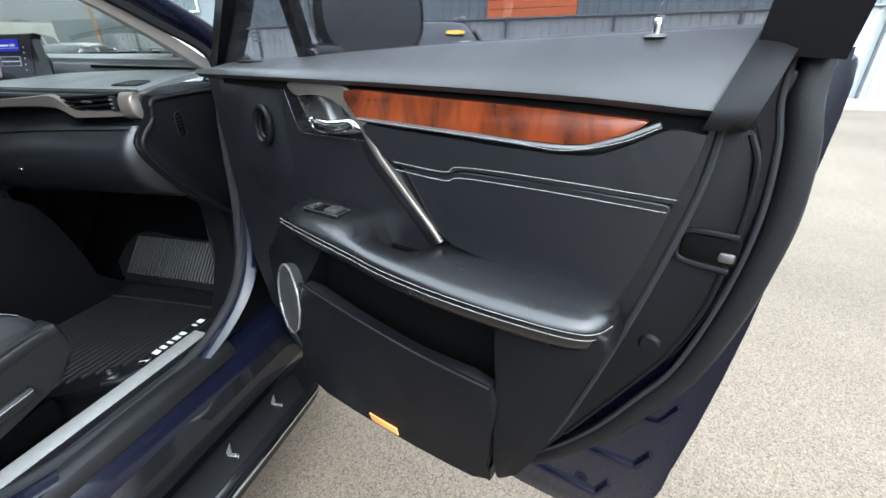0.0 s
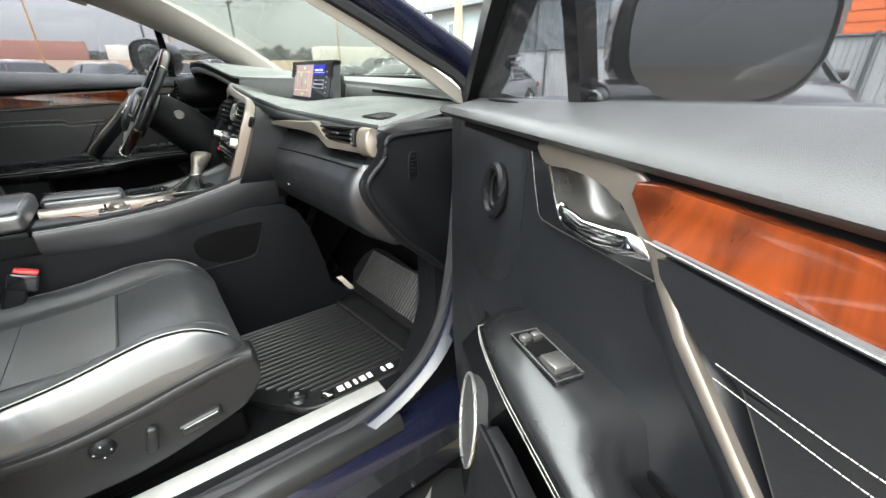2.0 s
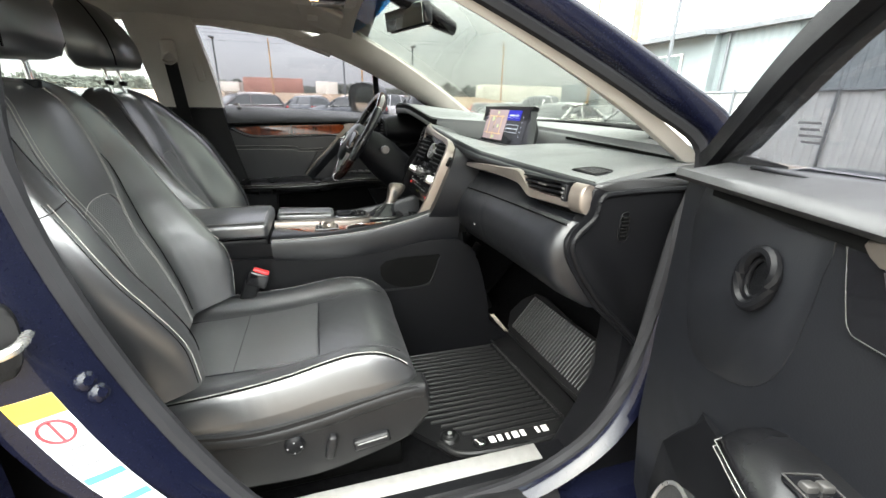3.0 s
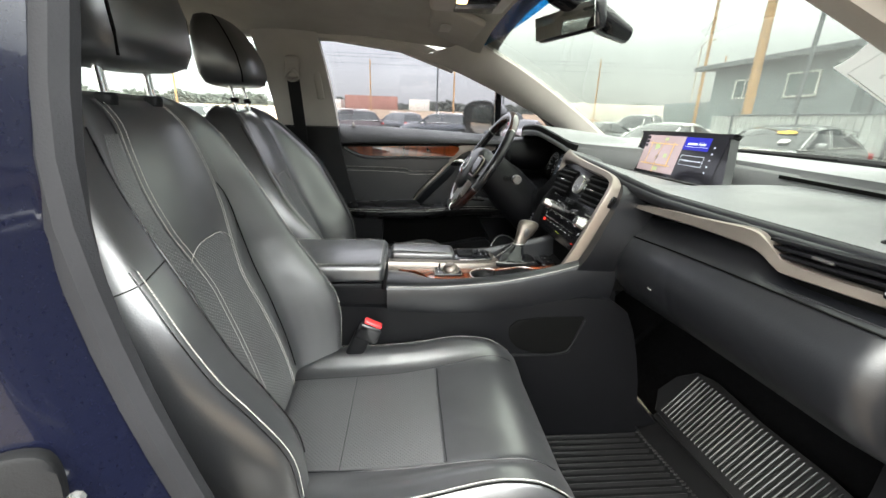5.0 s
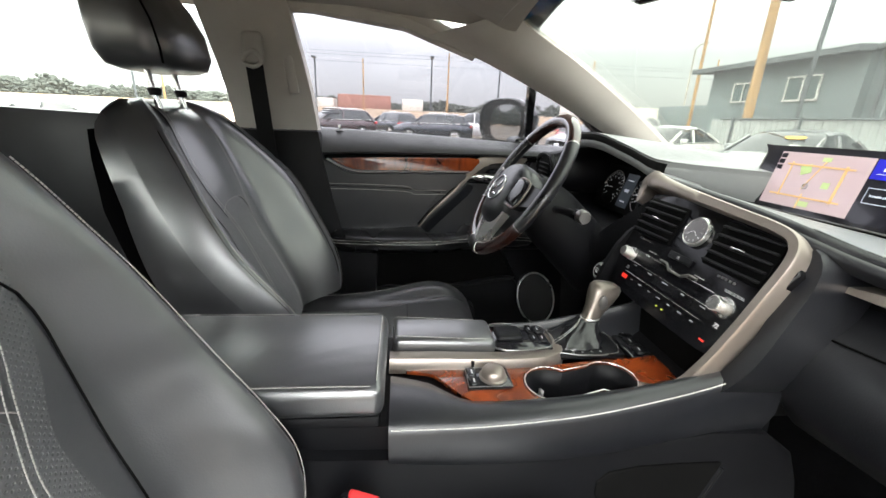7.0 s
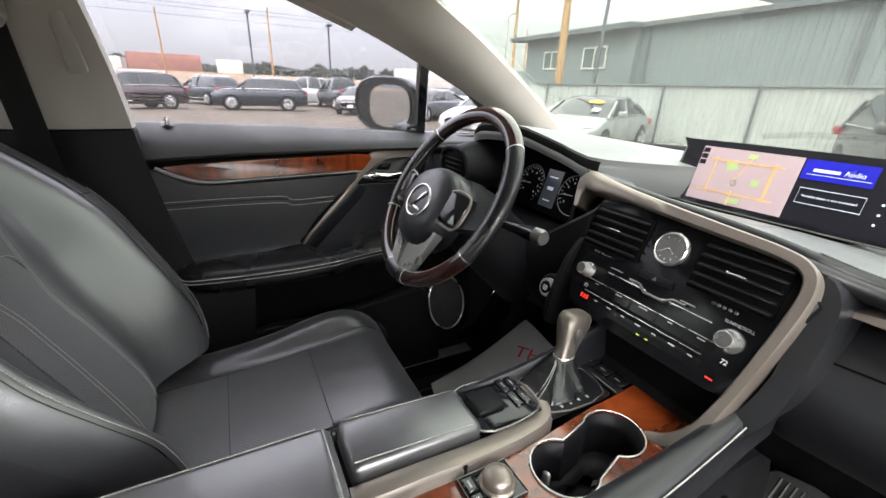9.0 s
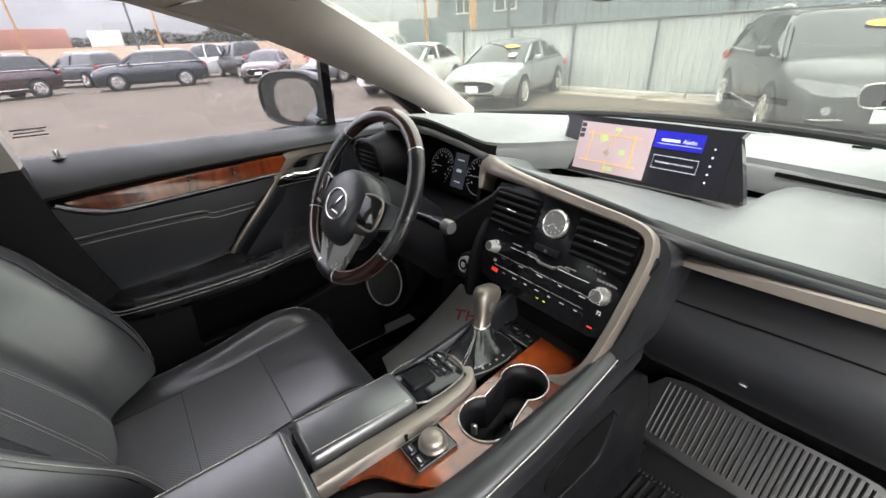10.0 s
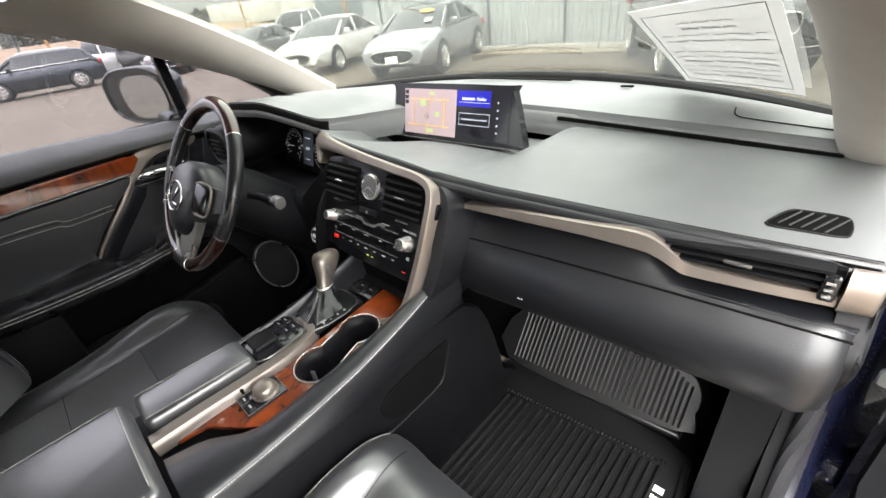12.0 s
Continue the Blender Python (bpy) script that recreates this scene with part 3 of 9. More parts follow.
# front fenders, bonnet, rear body: closed panels beyond the cabin
for sx in (1, -1):
    def fender(u, v):
        y = u
        hw = lower_profile(y)
        top = lerp_table([(0.96, 1.12), (1.6, 1.06), (2.3, 0.92), (2.55, 0.80)], y)
        x = hw - 0.10 * max(0, v - 0.7) / 0.3 - 0.02 * (1 - v)
        z = 0.36 + (top - 0.36) * v
        return V((sx * x, y, z)), V((sx, 0, 0))
    part("front_fender", grid_sheet(fender, [1.02 + i * 0.1 for i in range(16)], [0, .2, .4, .6, .75, .88, 1], 0.02), PAINT_BLUE, car, "dark blue front fender")

    def rear_side(u, v):
        hw = lerp_table([(-2.25, 0.82), (-1.9, 0.91), (-1.0, 0.94), (-0.19, 0.935)], u)
        x = lerp_table([(0, hw - 0.05), (0.35, hw), (0.7, hw - 0.005), (1, hw - 0.06)], v)
        return V((sx * x, u, 0.36 + 0.97 * v)), V((sx, 0, 0))
    part("rear_door_panel", grid_sheet(rear_side, [-1.12 + i * 0.105 for i in range(10)], [i / 10 for i in range(11)], 0.06), PAINT_BLUE, car, "dark blue rear door skin")
    part("rear_quarter", grid_sheet(rear_side, [-2.25 + i * 0.14 for i in range(9)], [i / 10 for i in range(11)], 0.06), PAINT_BLUE, car, "dark blue rear quarter panel")
    # rear side glass and upper pillars
    rg = part("rear_side_glass", remap(prism([(-0.46, 1.33), (-0.44, 1.62), (-0.9, 1.64), (-1.35, 1.60), (-1.75, 1.40), (-1.2, 1.35)], 0, 0.004), lambda a, w, b: V((sx * (0.80 - 0.30 * (b - 1.33) + w), a, b))), GLASS_DARK, car, "tinted rear side glass")
    rg.visible_shadow = False
    part("rear_pillar_trim", remap(prism([(-1.60, 1.30), (-1.95, 1.66), (-2.15, 1.60), (-2.15, 1.10), (-1.7, 1.10)], 0, 0.05, 0.015), lambda a, w, b: V((sx * (0.70 - 0.20 * (b - 1.33) + w), a, b))), PILLAR_TRIM, car)
    part("rear_door_trim", remap(prism([(-0.45, 0.55), (-0.45, 1.335), (-1.3, 1.355), (-1.9, 1.38), (-1.9, 0.55)], 0, 0.06, 0.02), lambda a, w, b: V((sx * (0.79 - w), a, b))), LEATHER_SOFT, car, "black rear door trim")
    part("roof_rail_trim", tube([(sx * 0.742, 0.34, 1.578), (sx * 0.728, 0.12, 1.648), (sx * 0.712, -0.15, 1.676), (sx * 0.688, -0.6, 1.675), (sx * 0.66, -1.2, 1.655), (sx * 0.62, -1.9, 1.62)], 0.035), PILLAR_TRIM, car)
part("bonnet", grid_sheet(lambda u, v: (V((u * (lower_profile(v) - 0.10), v, lerp_table([(1.50, 1.135), (1.9, 1.08), (2.3, 0.97), (2.58, 0.82)], v) - 0.03 * u * u)), V((0, 0, 1))), [i / 6 - 1 for i in range(13)], [1.50, 1.7, 1.9, 2.1, 2.3, 2.45, 2.58], 0.02), PAINT_BLUE, car, "dark blue bonnet")
part("front_bumper", remap(prism(cat2([(-0.62, 2.60), (0.62, 2.60), (0.82, 2.32), (0.80, 2.2), (-0.80, 2.2), (-0.82, 2.32)], 4), 0.25, 0.84, 0.03), lambda a, w, b: V((a, b, w))), PAINT_BLUE, car)
part("front_grille", rbox((0, 2.625, 0.60), (0.72, 0.05, 0.42), 0.03), PIANO, car)
part("tailgate", remap(prism(cat2([(-0.80, -2.20), (0.80, -2.20), (0.72, -2.38), (-0.72, -2.38)], 4), 0.30, 1.33, 0.03), lambda a, w, b: V((a, b, w))), PAINT_BLUE, car)
rw = part("rear_window", grid_sheet(lambda u, v: (V((0.60 * u * (1 - 0.08 * v), -2.22 + 0.26 * v, 1.34 + 0.30 * v)), V((0, -1, 0))), [-1, -.5, 0, .5, 1], [0, .5, 1], 0.004), GLASS_DARK, car, "tinted rear window")
rw.visible_shadow = False
for sx in (1, -1):
    for yy in (1.72, -1.55):
        wheel = part("wheel", remap(lathe([(0.17, -0.11), (0.32, -0.115), (0.365, -0.09), (0.37, 0.0), (0.365, 0.09), (0.32, 0.115), (0.17, 0.11)], None, 32), lambda x, y, z: V((sx * 0.82 + z, yy + x, 0.37 + y))), RUBBER, car, "black tyre")
        rim = join(lathe([(0.21, -0.02), (0.24, 0.0), (0.24, 0.03), (0.05, 0.02), (0.05, -0.02)], None, 24), *[remap(rbox((0, 0.13, 0.03), (0.045, 0.20, 0.02), 0.006, 1), lambda x, y, z, k=k: V((x * math.cos(k * 1.2566) - y * math.sin(k * 1.2566), x * math.sin(k * 1.2566) + y * math.cos(k * 1.2566), z))) for k in range(5)])
        part("rim", remap(rim, lambda x, y, z: V((sx * (0.90 + z), yy + x, 0.37 + y))), SATIN, wheel)

# B pillars: pale upper trim, black lower trim
for sx in (1, -1):
    def bp(u, v):
        y0 = lerp_table([(0.85, -0.06), (1.2, -0.145), (1.45, -0.175), (1.68, -0.215)], v)
        x = lerp_table([(0.60, 0.765), (1.30, 0.752), (1.70, 0.655)], v) - 0.018 * math.sin(math.pi * u)
        return V((sx * x, y0 - 0.25 * u * (1 + 0.5 * max(0, 1.2 - v)), v)), V((-sx, 0, 0))
    us = [0, .1, .3, .5, .7, .9, 1]
    part("pillar_upper_trim", grid_sheet(bp, us, [1.315, 1.36, 1.42, 1.5, 1.58, 1.64, 1.69], 0.05), PILLAR_TRIM, car, "pale greige centre pillar trim")
    part("pillar_lower_trim", grid_sheet(bp, us, [0.52, 0.6, 0.7, 0.85, 1.0, 1.1, 1.2, 1.311], 0.05), PLASTIC, car, "black lower centre pillar trim")
    anchor = part("belt_guide", rbox((sx * 0.662, -0.31, 1.535), (0.035, 0.055, 0.085), 0.014, 3), PILLAR_TRIM, car, "pale seat belt height adjuster")
    part("belt_loop", tube(cat([(sx * 0.645, -0.285, 1.50), (sx * 0.63, -0.30, 1.525), (sx * 0.645, -0.335, 1.50), (sx * 0.645, -0.31, 1.485)], 5, True), 0.006, 8, True), PILLAR_TRIM, anchor)
    part("slot_cover", rbox((sx * 0.705, -0.225, 1.50), (0.012, 0.03, 0.16), 0.006, 2, pose(0, 0, 0, 8, 0, 0)), PILLAR_TRIM, car)
    part("seat_belt", grid_sheet(lambda u, v: (V((sx * (0.658 + 0.055 * v), -0.31 + (u - 0.5) * 0.048 + 0.03 * v, 1.50 - 0.62 * v)), V((-sx, 0, 0))), [0, .5, 1], [i / 8 for i in range(9)], 0.002), RUBBER, car, "black seat belt webbing")
    part("belt_stop", rbox((sx * 0.690, -0.285, 1.17), (0.02, 0.05, 0.014), 0.004), PLASTIC, car)

# passenger-side latch striker, bolts and notice label on the painted pillar
def on_jamb(back, z, up=(0.0, -0.30, 0.95)):
    """A frame on the painted centre pillar, so far behind the seal, at about this height."""
    loop = cat2(OPEN, 5)
    dx = lerp_table([(0.014, 0.012), (0.026, 0.040), (0.045, 0.058), (0.125, 0.086)], back)
    dx2 = lerp_table([(0.014, 0.012), (0.026, 0.040), (0.045, 0.058), (0.125, 0.086)], back + 0.01)
    k = min(range(len(loop)), key=lambda i: abs(loop[i][1] - z) + (9 if loop[i][0] > 0.25 else 0))
    at = lambda o, d, i: V((open_x(loop[i][1]) + d, *ring_off(loop, o)[i]))
    p, q, r = at(back, dx, k), at(back + 0.01, dx2, k), at(back, dx, k + 1)
    n = (q - p).cross(r - p).normalized()
    n = n if n.x > 0 else -n
    y = (V(up) - n * V(up).dot(n)).normalized()
    p = p + (r - p) * ((z - p.z) / (r.z - p.z) if abs(r.z - p.z) > 1e-4 else 0)
    return frame_of(p + n * 0.005, y.cross(n), y)


SK = on_jamb(0.066, 1.070, (0, 0.1, 1))
striker = part("striker_plate", remap(prism(cat2([(-0.018, -0.044), (0.018, -0.044), (0.027, 0.0), (0.018, 0.044), (-0.018, 0.044), (-0.027, 0.0)], 5), 0, 0.012, 0.005), lambda a, w, b: SK @ V((a, b, w))), RUBBER, car, "black oval door latch plate")
part("striker_loop", remap(tube(cat([(-0.012, -0.008, 0.010), (-0.010, -0.008, 0.042), (0.012, -0.004, 0.050), (0.030, 0.004, 0.048), (0.034, 0.006, 0.010)], 5), 0.0062), lambda x, y, z: SK @ V((x, y, z))), SATIN, striker, "steel striker loop")
for back, zz in ((0.026, 0.982), (0.024, 0.958)):
    part("bolt", remap(lathe([(0.0, 0.007), (0.0065, 0.007), (0.0085, 0.005), (0.013, 0.003), (0.014, 0.0)], None, 14), lambda x, y, z: on_jamb(back, zz) @ V((x, y, z))), PAINT_BLUE, car, "painted hexagon bolt")
def jamb_surface(back, z):
    """A point of the painted centre pillar so far behind the seal at this height."""
    loop = [p for p in cat2(OPEN, 5)]
    full = ring_off(loop, back)
    dx = lerp_table([(0.014, 0.012), (0.026, 0.040), (0.045, 0.058), (0.125, 0.086)], back)
    idx = [k for k in range(len(loop)) if loop[k][0] < 0.25 and 0.60 < loop[k][1] < 1.25]
    pts = sorted(((full[k][1], full[k][0], open_x(loop[k][1]) + dx) for k in idx))
    return V((lerp_table([(q[0], q[2]) for q in pts], z), lerp_table([(q[0], q[1]) for q in pts], z), z))


def label_patch(a0, a1, b0, b1, lift):
    """A thin patch laid on the pillar: a across, b along it, from the label's middle."""
    f = lambda u, v: (jamb_surface(0.080 - (a0 + (a1 - a0) * u), 0.872 + (b0 + (b1 - b0) * v) * 0.92) + V((0.90, 0.38, 0.18)).normalized() * lift, V((0.90, 0.38, 0.18)))
    return grid_sheet(f, [0, 0.5, 1], [i / 6 for i in range(7)], 0.0006)


label = part("notice_label", label_patch(-0.027, 0.027, -0.125, 0.125, 0.004), PAPER, car, "white notice label with yellow and blue bands")
part("label_band", label_patch(-0.027, 0.027, 0.092, 0.125, 0.0048), YELLOW_INK, label)
part("label_ring", tube([jamb_surface(0.080 - 0.019 * math.cos(i * 0.314), 0.872 + 0.92 * (0.066 + 0.019 * math.sin(i * 0.314))) + V((0.0045, 0.002, 0.001)) for i in range(20)], 0.002, 6, True), RED_INK, label)
part("label_bar", label_patch(-0.002, 0.002, 0.048, 0.084, 0.0048), RED_INK, label)
for k in range(5):
    part("label_text", label_patch(-0.020, 0.020 - 0.006 * (k % 2), 0.030 - k * 0.008, 0.0325 - k * 0.008, 0.0048), INK, label)
for k in range(2):
    part("label_panel", label_patch(-0.025, 0.025, -0.034 - k * 0.05, -0.022 - k * 0.05, 0.0048), BLUE_INK, label)
for k in range(4):
    part("label_text", label_patch(-0.020, 0.018 - 0.005 * (k % 2), -0.045 - k * 0.007, -0.0425 - k * 0.007, 0.0048), INK, label)
part("hinge", join(rbox((0.865, 0.955, 1.02), (0.05, 0.05, 0.06), 0.012, 2), lathe([(0.012, -0.035), (0.012, 0.035)], Matrix.Translation((0.892, 0.945, 1.02)), 12)), PAINT_BLUE, car)
part("hinge", join(rbox((0.865, 0.945, 0.66), (0.05, 0.05, 0.06), 0.012, 2), lathe([(0.012, -0.035), (0.012, 0.035)], Matrix.Translation((0.892, 0.935, 0.66)), 12)), PAINT_BLUE, car)
part("check_strap", rbox((0.905, 0.90, 0.93), (0.12, 0.018, 0.03), 0.004, 1, pose(0, 0, 0, 0, 0, -20)), SATIN, car, "steel door check strap")


ARM_Z = [(0.238, 0.948), (0.275, 0.980), (0.35, 0.992), (0.49, 0.993), (0.53, 0.982), (0.57, 0.973), (0.70, 0.976), (0.90, 0.974), (0.95, 0.972), (0.972, 0.966), (0.982, 0.954)]
ARM_E = [(0.238, 0.936), (0.28, 0.960), (0.40, 0.970), (0.52, 0.965), (0.62, 0.956), (0.75, 0.953), (0.92, 0.951), (0.982, 0.947)]
ARM_W = [(0.238, 0.035), (0.27, 0.078), (0.45, 0.118), (0.70, 0.130), (0.80, 0.126), (0.88, 0.118), (0.93, 0.109), (0.957, 0.098), (0.972, 0.082), (0.982, 0.055)]
QP0, QP1 = 0.285, 0.305


POCKET = cat2([(0.322, 1.210), (0.36, 1.2125), (0.401, 1.212), (0.440, 1.203), (0.462, 1.188), (0.480, 1.172), (0.494, 1.158), (0.45, 1.150), (0.392, 1.146), (0.360, 1.150), (0.345, 1.168)], 3)


def holed(outer, hole, w0, w1):
    """A plate of (a, b) points between two depths, with one opening through it."""
    bm = bmesh.new()
    edges = []
    for loop in (outer, hole):
        vs = [bm.verts.new((a, w1, b)) for a, b in loop]
        edges += [bm.edges.new((vs[i], vs[(i + 1) % len(vs)])) for i in range(len(vs))]
    bmesh.ops.triangle_fill(bm, use_beauty=True, edges=edges)
    for f in [f for f in bm.faces if inside(f.calc_center_median(), hole)]:
        bm.faces.remove(f)
    ext = bmesh.ops.extrude_face_region(bm, geom=bm.faces[:])
    for v in [g for g in ext["geom"] if isinstance(g, bmesh.types.BMVert)]:
        v.co.y = w0
    return bm


def inside(p, loop):
    n, hit = len(loop), False
    for i in range(n):
        (a, b), (c, d) = loop[i], loop[(i + 1) % n]
        if (b > p.z) != (d > p.z) and p.x < (c - a) * (p.z - b) / (d - b) + a:
            hit = not hit
    return hit


# ---- front doors: (u back from the hinge, w inward, z) ----
def door_map(side):
    if side > 0:
        a = radians(-16.4)
        d, n = V((math.cos(a), math.sin(a), 0)), V((math.sin(a), -math.cos(a), 0))
        return lambda u, w, z: V((0.90, 0.856, 0)) + d * u + n * w + V((0, 0, z))
    return lambda u, w, z: V((-0.80 + w, 0.848 - u, z + 0.012))


def belt_z(u):
    return lerp_table([(-0.1, 1.262), (0.25, 1.280), (0.7, 1.302), (1.08, 1.314)], u)


def front_door(side):
    M = door_map(side)
    n_in = (M(0, 1, 0) - M(0, 0, 0))
    P = lambda name, bm, mat, par, label="", angle=38: part(name, remap(bm, M), mat, par, label, angle)
    if side > 0:
        d = thing("front_passenger_door", M(0, -0.05, 0.33), "open dark blue car door with black leather and walnut inner trim", "car door")
    else:
        d = thing("front_driver_door", M(0, -0.05, 0.33), "closed car door with black leather and walnut inner trim", "car door")
    # shell
    P("outer_skin", prism(cat2([(-0.06, 0.45), (0.0, 0.34), (0.5, 0.32), (0.98, 0.335), (1.095, 0.46), (1.138, 0.80), (1.148, 1.10), (1.150, 1.25), (1.136, 1.284), (1.06, 1.286), (0.5, 1.275), (-0.09, 1.235), (-0.10, 0.9)], 3), -0.165, -0.105, 0.012), PAINT_BLUE, d, "dark blue outer skin")
    P("inner_shell", prism(cat2([(-0.02, 0.46), (0.05, 0.395), (0.5, 0.375), (0.98, 0.39), (1.09, 0.50), (1.112, 0.75), (1.106, 0.95), (1.102, 1.10), (1.098, 1.24), (1.085, 1.272), (1.03, 1.275), (0.5, 1.265), (-0.03, 1.235), (-0.04, 0.9)], 3), -0.110, -0.035, 0.02), PAINT_BLUE, d, "dark blue pressed inner panel")
    for z0, u0, u1 in ((0.461, 0.86, 1.003), (0.586, 0.970, 1.055), (0.712, 1.028, 1.072)):
        P("pressing", tube([(u0, -0.034, z0), (u1, -0.034, z0 + 0.012), (u1 + 0.02, -0.034, z0 + 0.06)], 0.006, 6), PAINT_BLUE, d)
    P("edge_trim", prism([(0.88, 0.53), (0.932, 0.640), (0.985, 0.745), (1.033, 0.842), (1.059, 0.904), (1.079, 0.975), (1.086, 1.05), (1.087, 1.12), (1.083, 1.175), (1.072, 1.212), (1.0, 1.212), (0.96, 0.8), (0.88, 0.6)], -0.036, 0.002, 0.006), PLASTIC, d, "black edge trim")
    seal = [(1.122, -0.10, 1.48), (1.112, -0.07, 1.34), (1.106, -0.045, 1.25), (1.118, -0.035, 1.19), (1.124, -0.030, 1.10), (1.113, -0.024, 0.99), (1.086, -0.020, 0.865), (1.050, -0.018, 0.785), (0.994, -0.016, 0.675), (0.915, -0.016, 0.562), (0.86, -0.018, 0.500), (0.74, -0.02, 0.44), (0.5, -0.022, 0.415), (0.2, -0.022, 0.42), (0.06, -0.022, 0.47), (0.0, -0.024, 0.7), (-0.005, -0.026, 1.0), (0.0, -0.03, 1.2)]
    P("weather_seal", tube(cat(seal, 6), 0.018, 10), RUBBER, d, "black rubber door seal")
    P("seal_lip", tube(cat([(u - 0.020, w + 0.016, z + (0.016 if u < 0.9 else 0.0)) for u, w, z in seal[1:14]], 6), 0.0035, 8), SEAL_GREY, d, "thin grey seal lip")
    P("edge_moulding", tube(cat([(1.070, 0.000, 1.206), (1.084, 0.001, 1.172), (1.088, 0.001, 1.11), (1.084, 0.001, 1.03), (1.076, 0.0, 0.97), (1.056, 0.0, 0.90), (1.030, 0.0, 0.838), (0.932, 0.0, 0.640)], 6), 0.004, 8), PLASTIC, d, "black door edge moulding")
    lt = P("latch_pocket", rbox((1.064, 0.001, 1.066), (0.062, 0.010, 0.036), 0.004), DARK, d, "black latch opening")
    P("latch_rim", tube([V((u, 0.006, z)) for u, z in cat2([(1.090, 1.042), (1.048, 1.044), (1.030, 1.052), (1.030, 1.080), (1.048, 1.088), (1.090, 1.088)], 4, False)], 0.004, 8), PLASTIC, lt)
    P("latch", rbox((1.084, 0.002, 1.060), (0.018, 0.014, 0.014), 0.004), KNOB_FACE, lt, "steel door latch")
    for uu, zz in ((1.028, 0.900), (0.985, 0.40)):
        P("fixing_clip", join(remap(lathe([(0.0, 0.006), (0.012, 0.006), (0.016, 0.0)], None, 14), lambda x, y, z: V((uu + x, 0.002 + z, zz + y)))), PLASTIC, d)
    # trim card
    card = [(-0.02, 1.236), (0.5, 1.225), (1.038, 1.216), (1.032, 1.125), (0.998, 0.955), (0.955, 0.78), (0.905, 0.63), (0.86, 0.545), (0.79, 0.505), (0.54, 0.478), (0.26, 0.487), (0.12, 0.52), (0.02, 0.60), (-0.015, 0.75), (-0.02, 0.95)]
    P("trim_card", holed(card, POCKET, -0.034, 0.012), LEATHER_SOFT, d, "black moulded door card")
    P("card_edge", tube(cat([(1.042, 0.010, 1.212), (1.036, 0.012, 1.125), (1.002, 0.014, 0.955), (0.958, 0.014, 0.78), (0.91, 0.014, 0.63), (0.86, 0.012, 0.54), (0.79, 0.01, 0.50)], 5), 0.005, 8), SEAL_GREY, d)
    # padded shoulder under the glass
    rings = []
    for i in range(23):
        u = -0.02 + i * 1.070 / 22
        zb = belt_z(u)
        lo = lerp_table([(0, 1.240), (0.5, 1.239), (0.87, 1.234), (1.06, 1.224)], u)
        e = 0.008 * max(0, (u - 1.0) / 0.05) ** 2
        rings.append([V((u, w, z)) for w, z in ((-0.062, zb - 0.03), (-0.060, zb - 0.004), (-0.048, zb), (-0.03, zb - 0.004), (0.012, zb - (zb - lo) * 0.45), (0.034 - e, lo + 0.016), (0.038 - e, lo + 0.006), (0.030 - e, lo - 0.002), (-0.02, lo - 0.004))])
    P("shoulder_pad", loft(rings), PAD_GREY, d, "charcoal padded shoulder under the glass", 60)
    rings = []
    for i in range(7):
        u = 1.054 + i * 0.040 / 6
        zb = belt_z(u) + 0.003
        e = 0.012 * (i / 6) ** 2
        rings.append([V((u - 0.28 * (zb - z), w - e, z)) for w, z in ((-0.070, zb - 0.03), (-0.066, zb), (-0.050, zb + 0.002), (-0.030, zb - 0.002), (0.015, zb - 0.045), (0.037, 1.236), (0.041, 1.224), (0.036, 1.212), (-0.03, 1.208))])
    P("pad_end", loft(rings), PLASTIC, d, "black upper edge trim", 60)
    # matt black plate stands in for the shade under the shoulder pad
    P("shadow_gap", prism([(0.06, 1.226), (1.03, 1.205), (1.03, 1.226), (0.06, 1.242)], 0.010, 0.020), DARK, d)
    pin = P("lock_pin", remap(lathe([(0.0, 0.022), (0.0055, 0.0215), (0.0065, 0.018), (0.0055, 0.012), (0.0055, 0.0)], None, 14), lambda x, y, z: V((0.950 + x, -0.030 + y, 1.300 + z))), CHROME, d, "small chrome lock pin")
    P("pin_ring", remap(lathe([(0.008, 0.003), (0.012, 0.0035), (0.0145, 0.0)], None, 18), lambda x, y, z: V((0.950 + x, -0.030 + y, 1.302 + z))), KNOB_FACE, pin)
    P("defroster_slot", rbox((0.11, -0.03, 1.269), (0.10, 0.012, 0.004), 0.002), PLASTIC, d)
    # upper insert: leather pad that wraps under the walnut
    P("upper_insert", prism(cat2([(0.512, 1.172), (0.60, 1.172), (0.875, 1.166), (0.945, 1.182), (0.992, 1.208), (1.026, 1.207), (1.031, 1.203), (1.025, 1.165), (1.0165, 1.130), (1.014, 1.1265), (1.006, 1.1255), (0.80, 1.124), (0.716, 1.122), (0.69, 1.112), (0.60, 1.112), (0.56, 1.125)], 3), 0.005, 0.036, 0.0035, 2), LEATHER_SOFT, d, "black leather upper insert", 14)
    P("lower_insert", prism([(0.60, 1.110), (0.69, 1.110), (0.705, 1.115), (0.72, 1.120), (0.86, 1.1225), (1.006, 1.1235), (1.013, 1.1215), (1.0145, 1.116), (0.996, 1.03), (0.974, 0.962), (0.80, 0.972), (0.70, 0.985), (0.665, 1.01)], 0.005, 0.034, 0.0025, 2), LEATHER_SOFT, d, "black leather lower insert", 14)
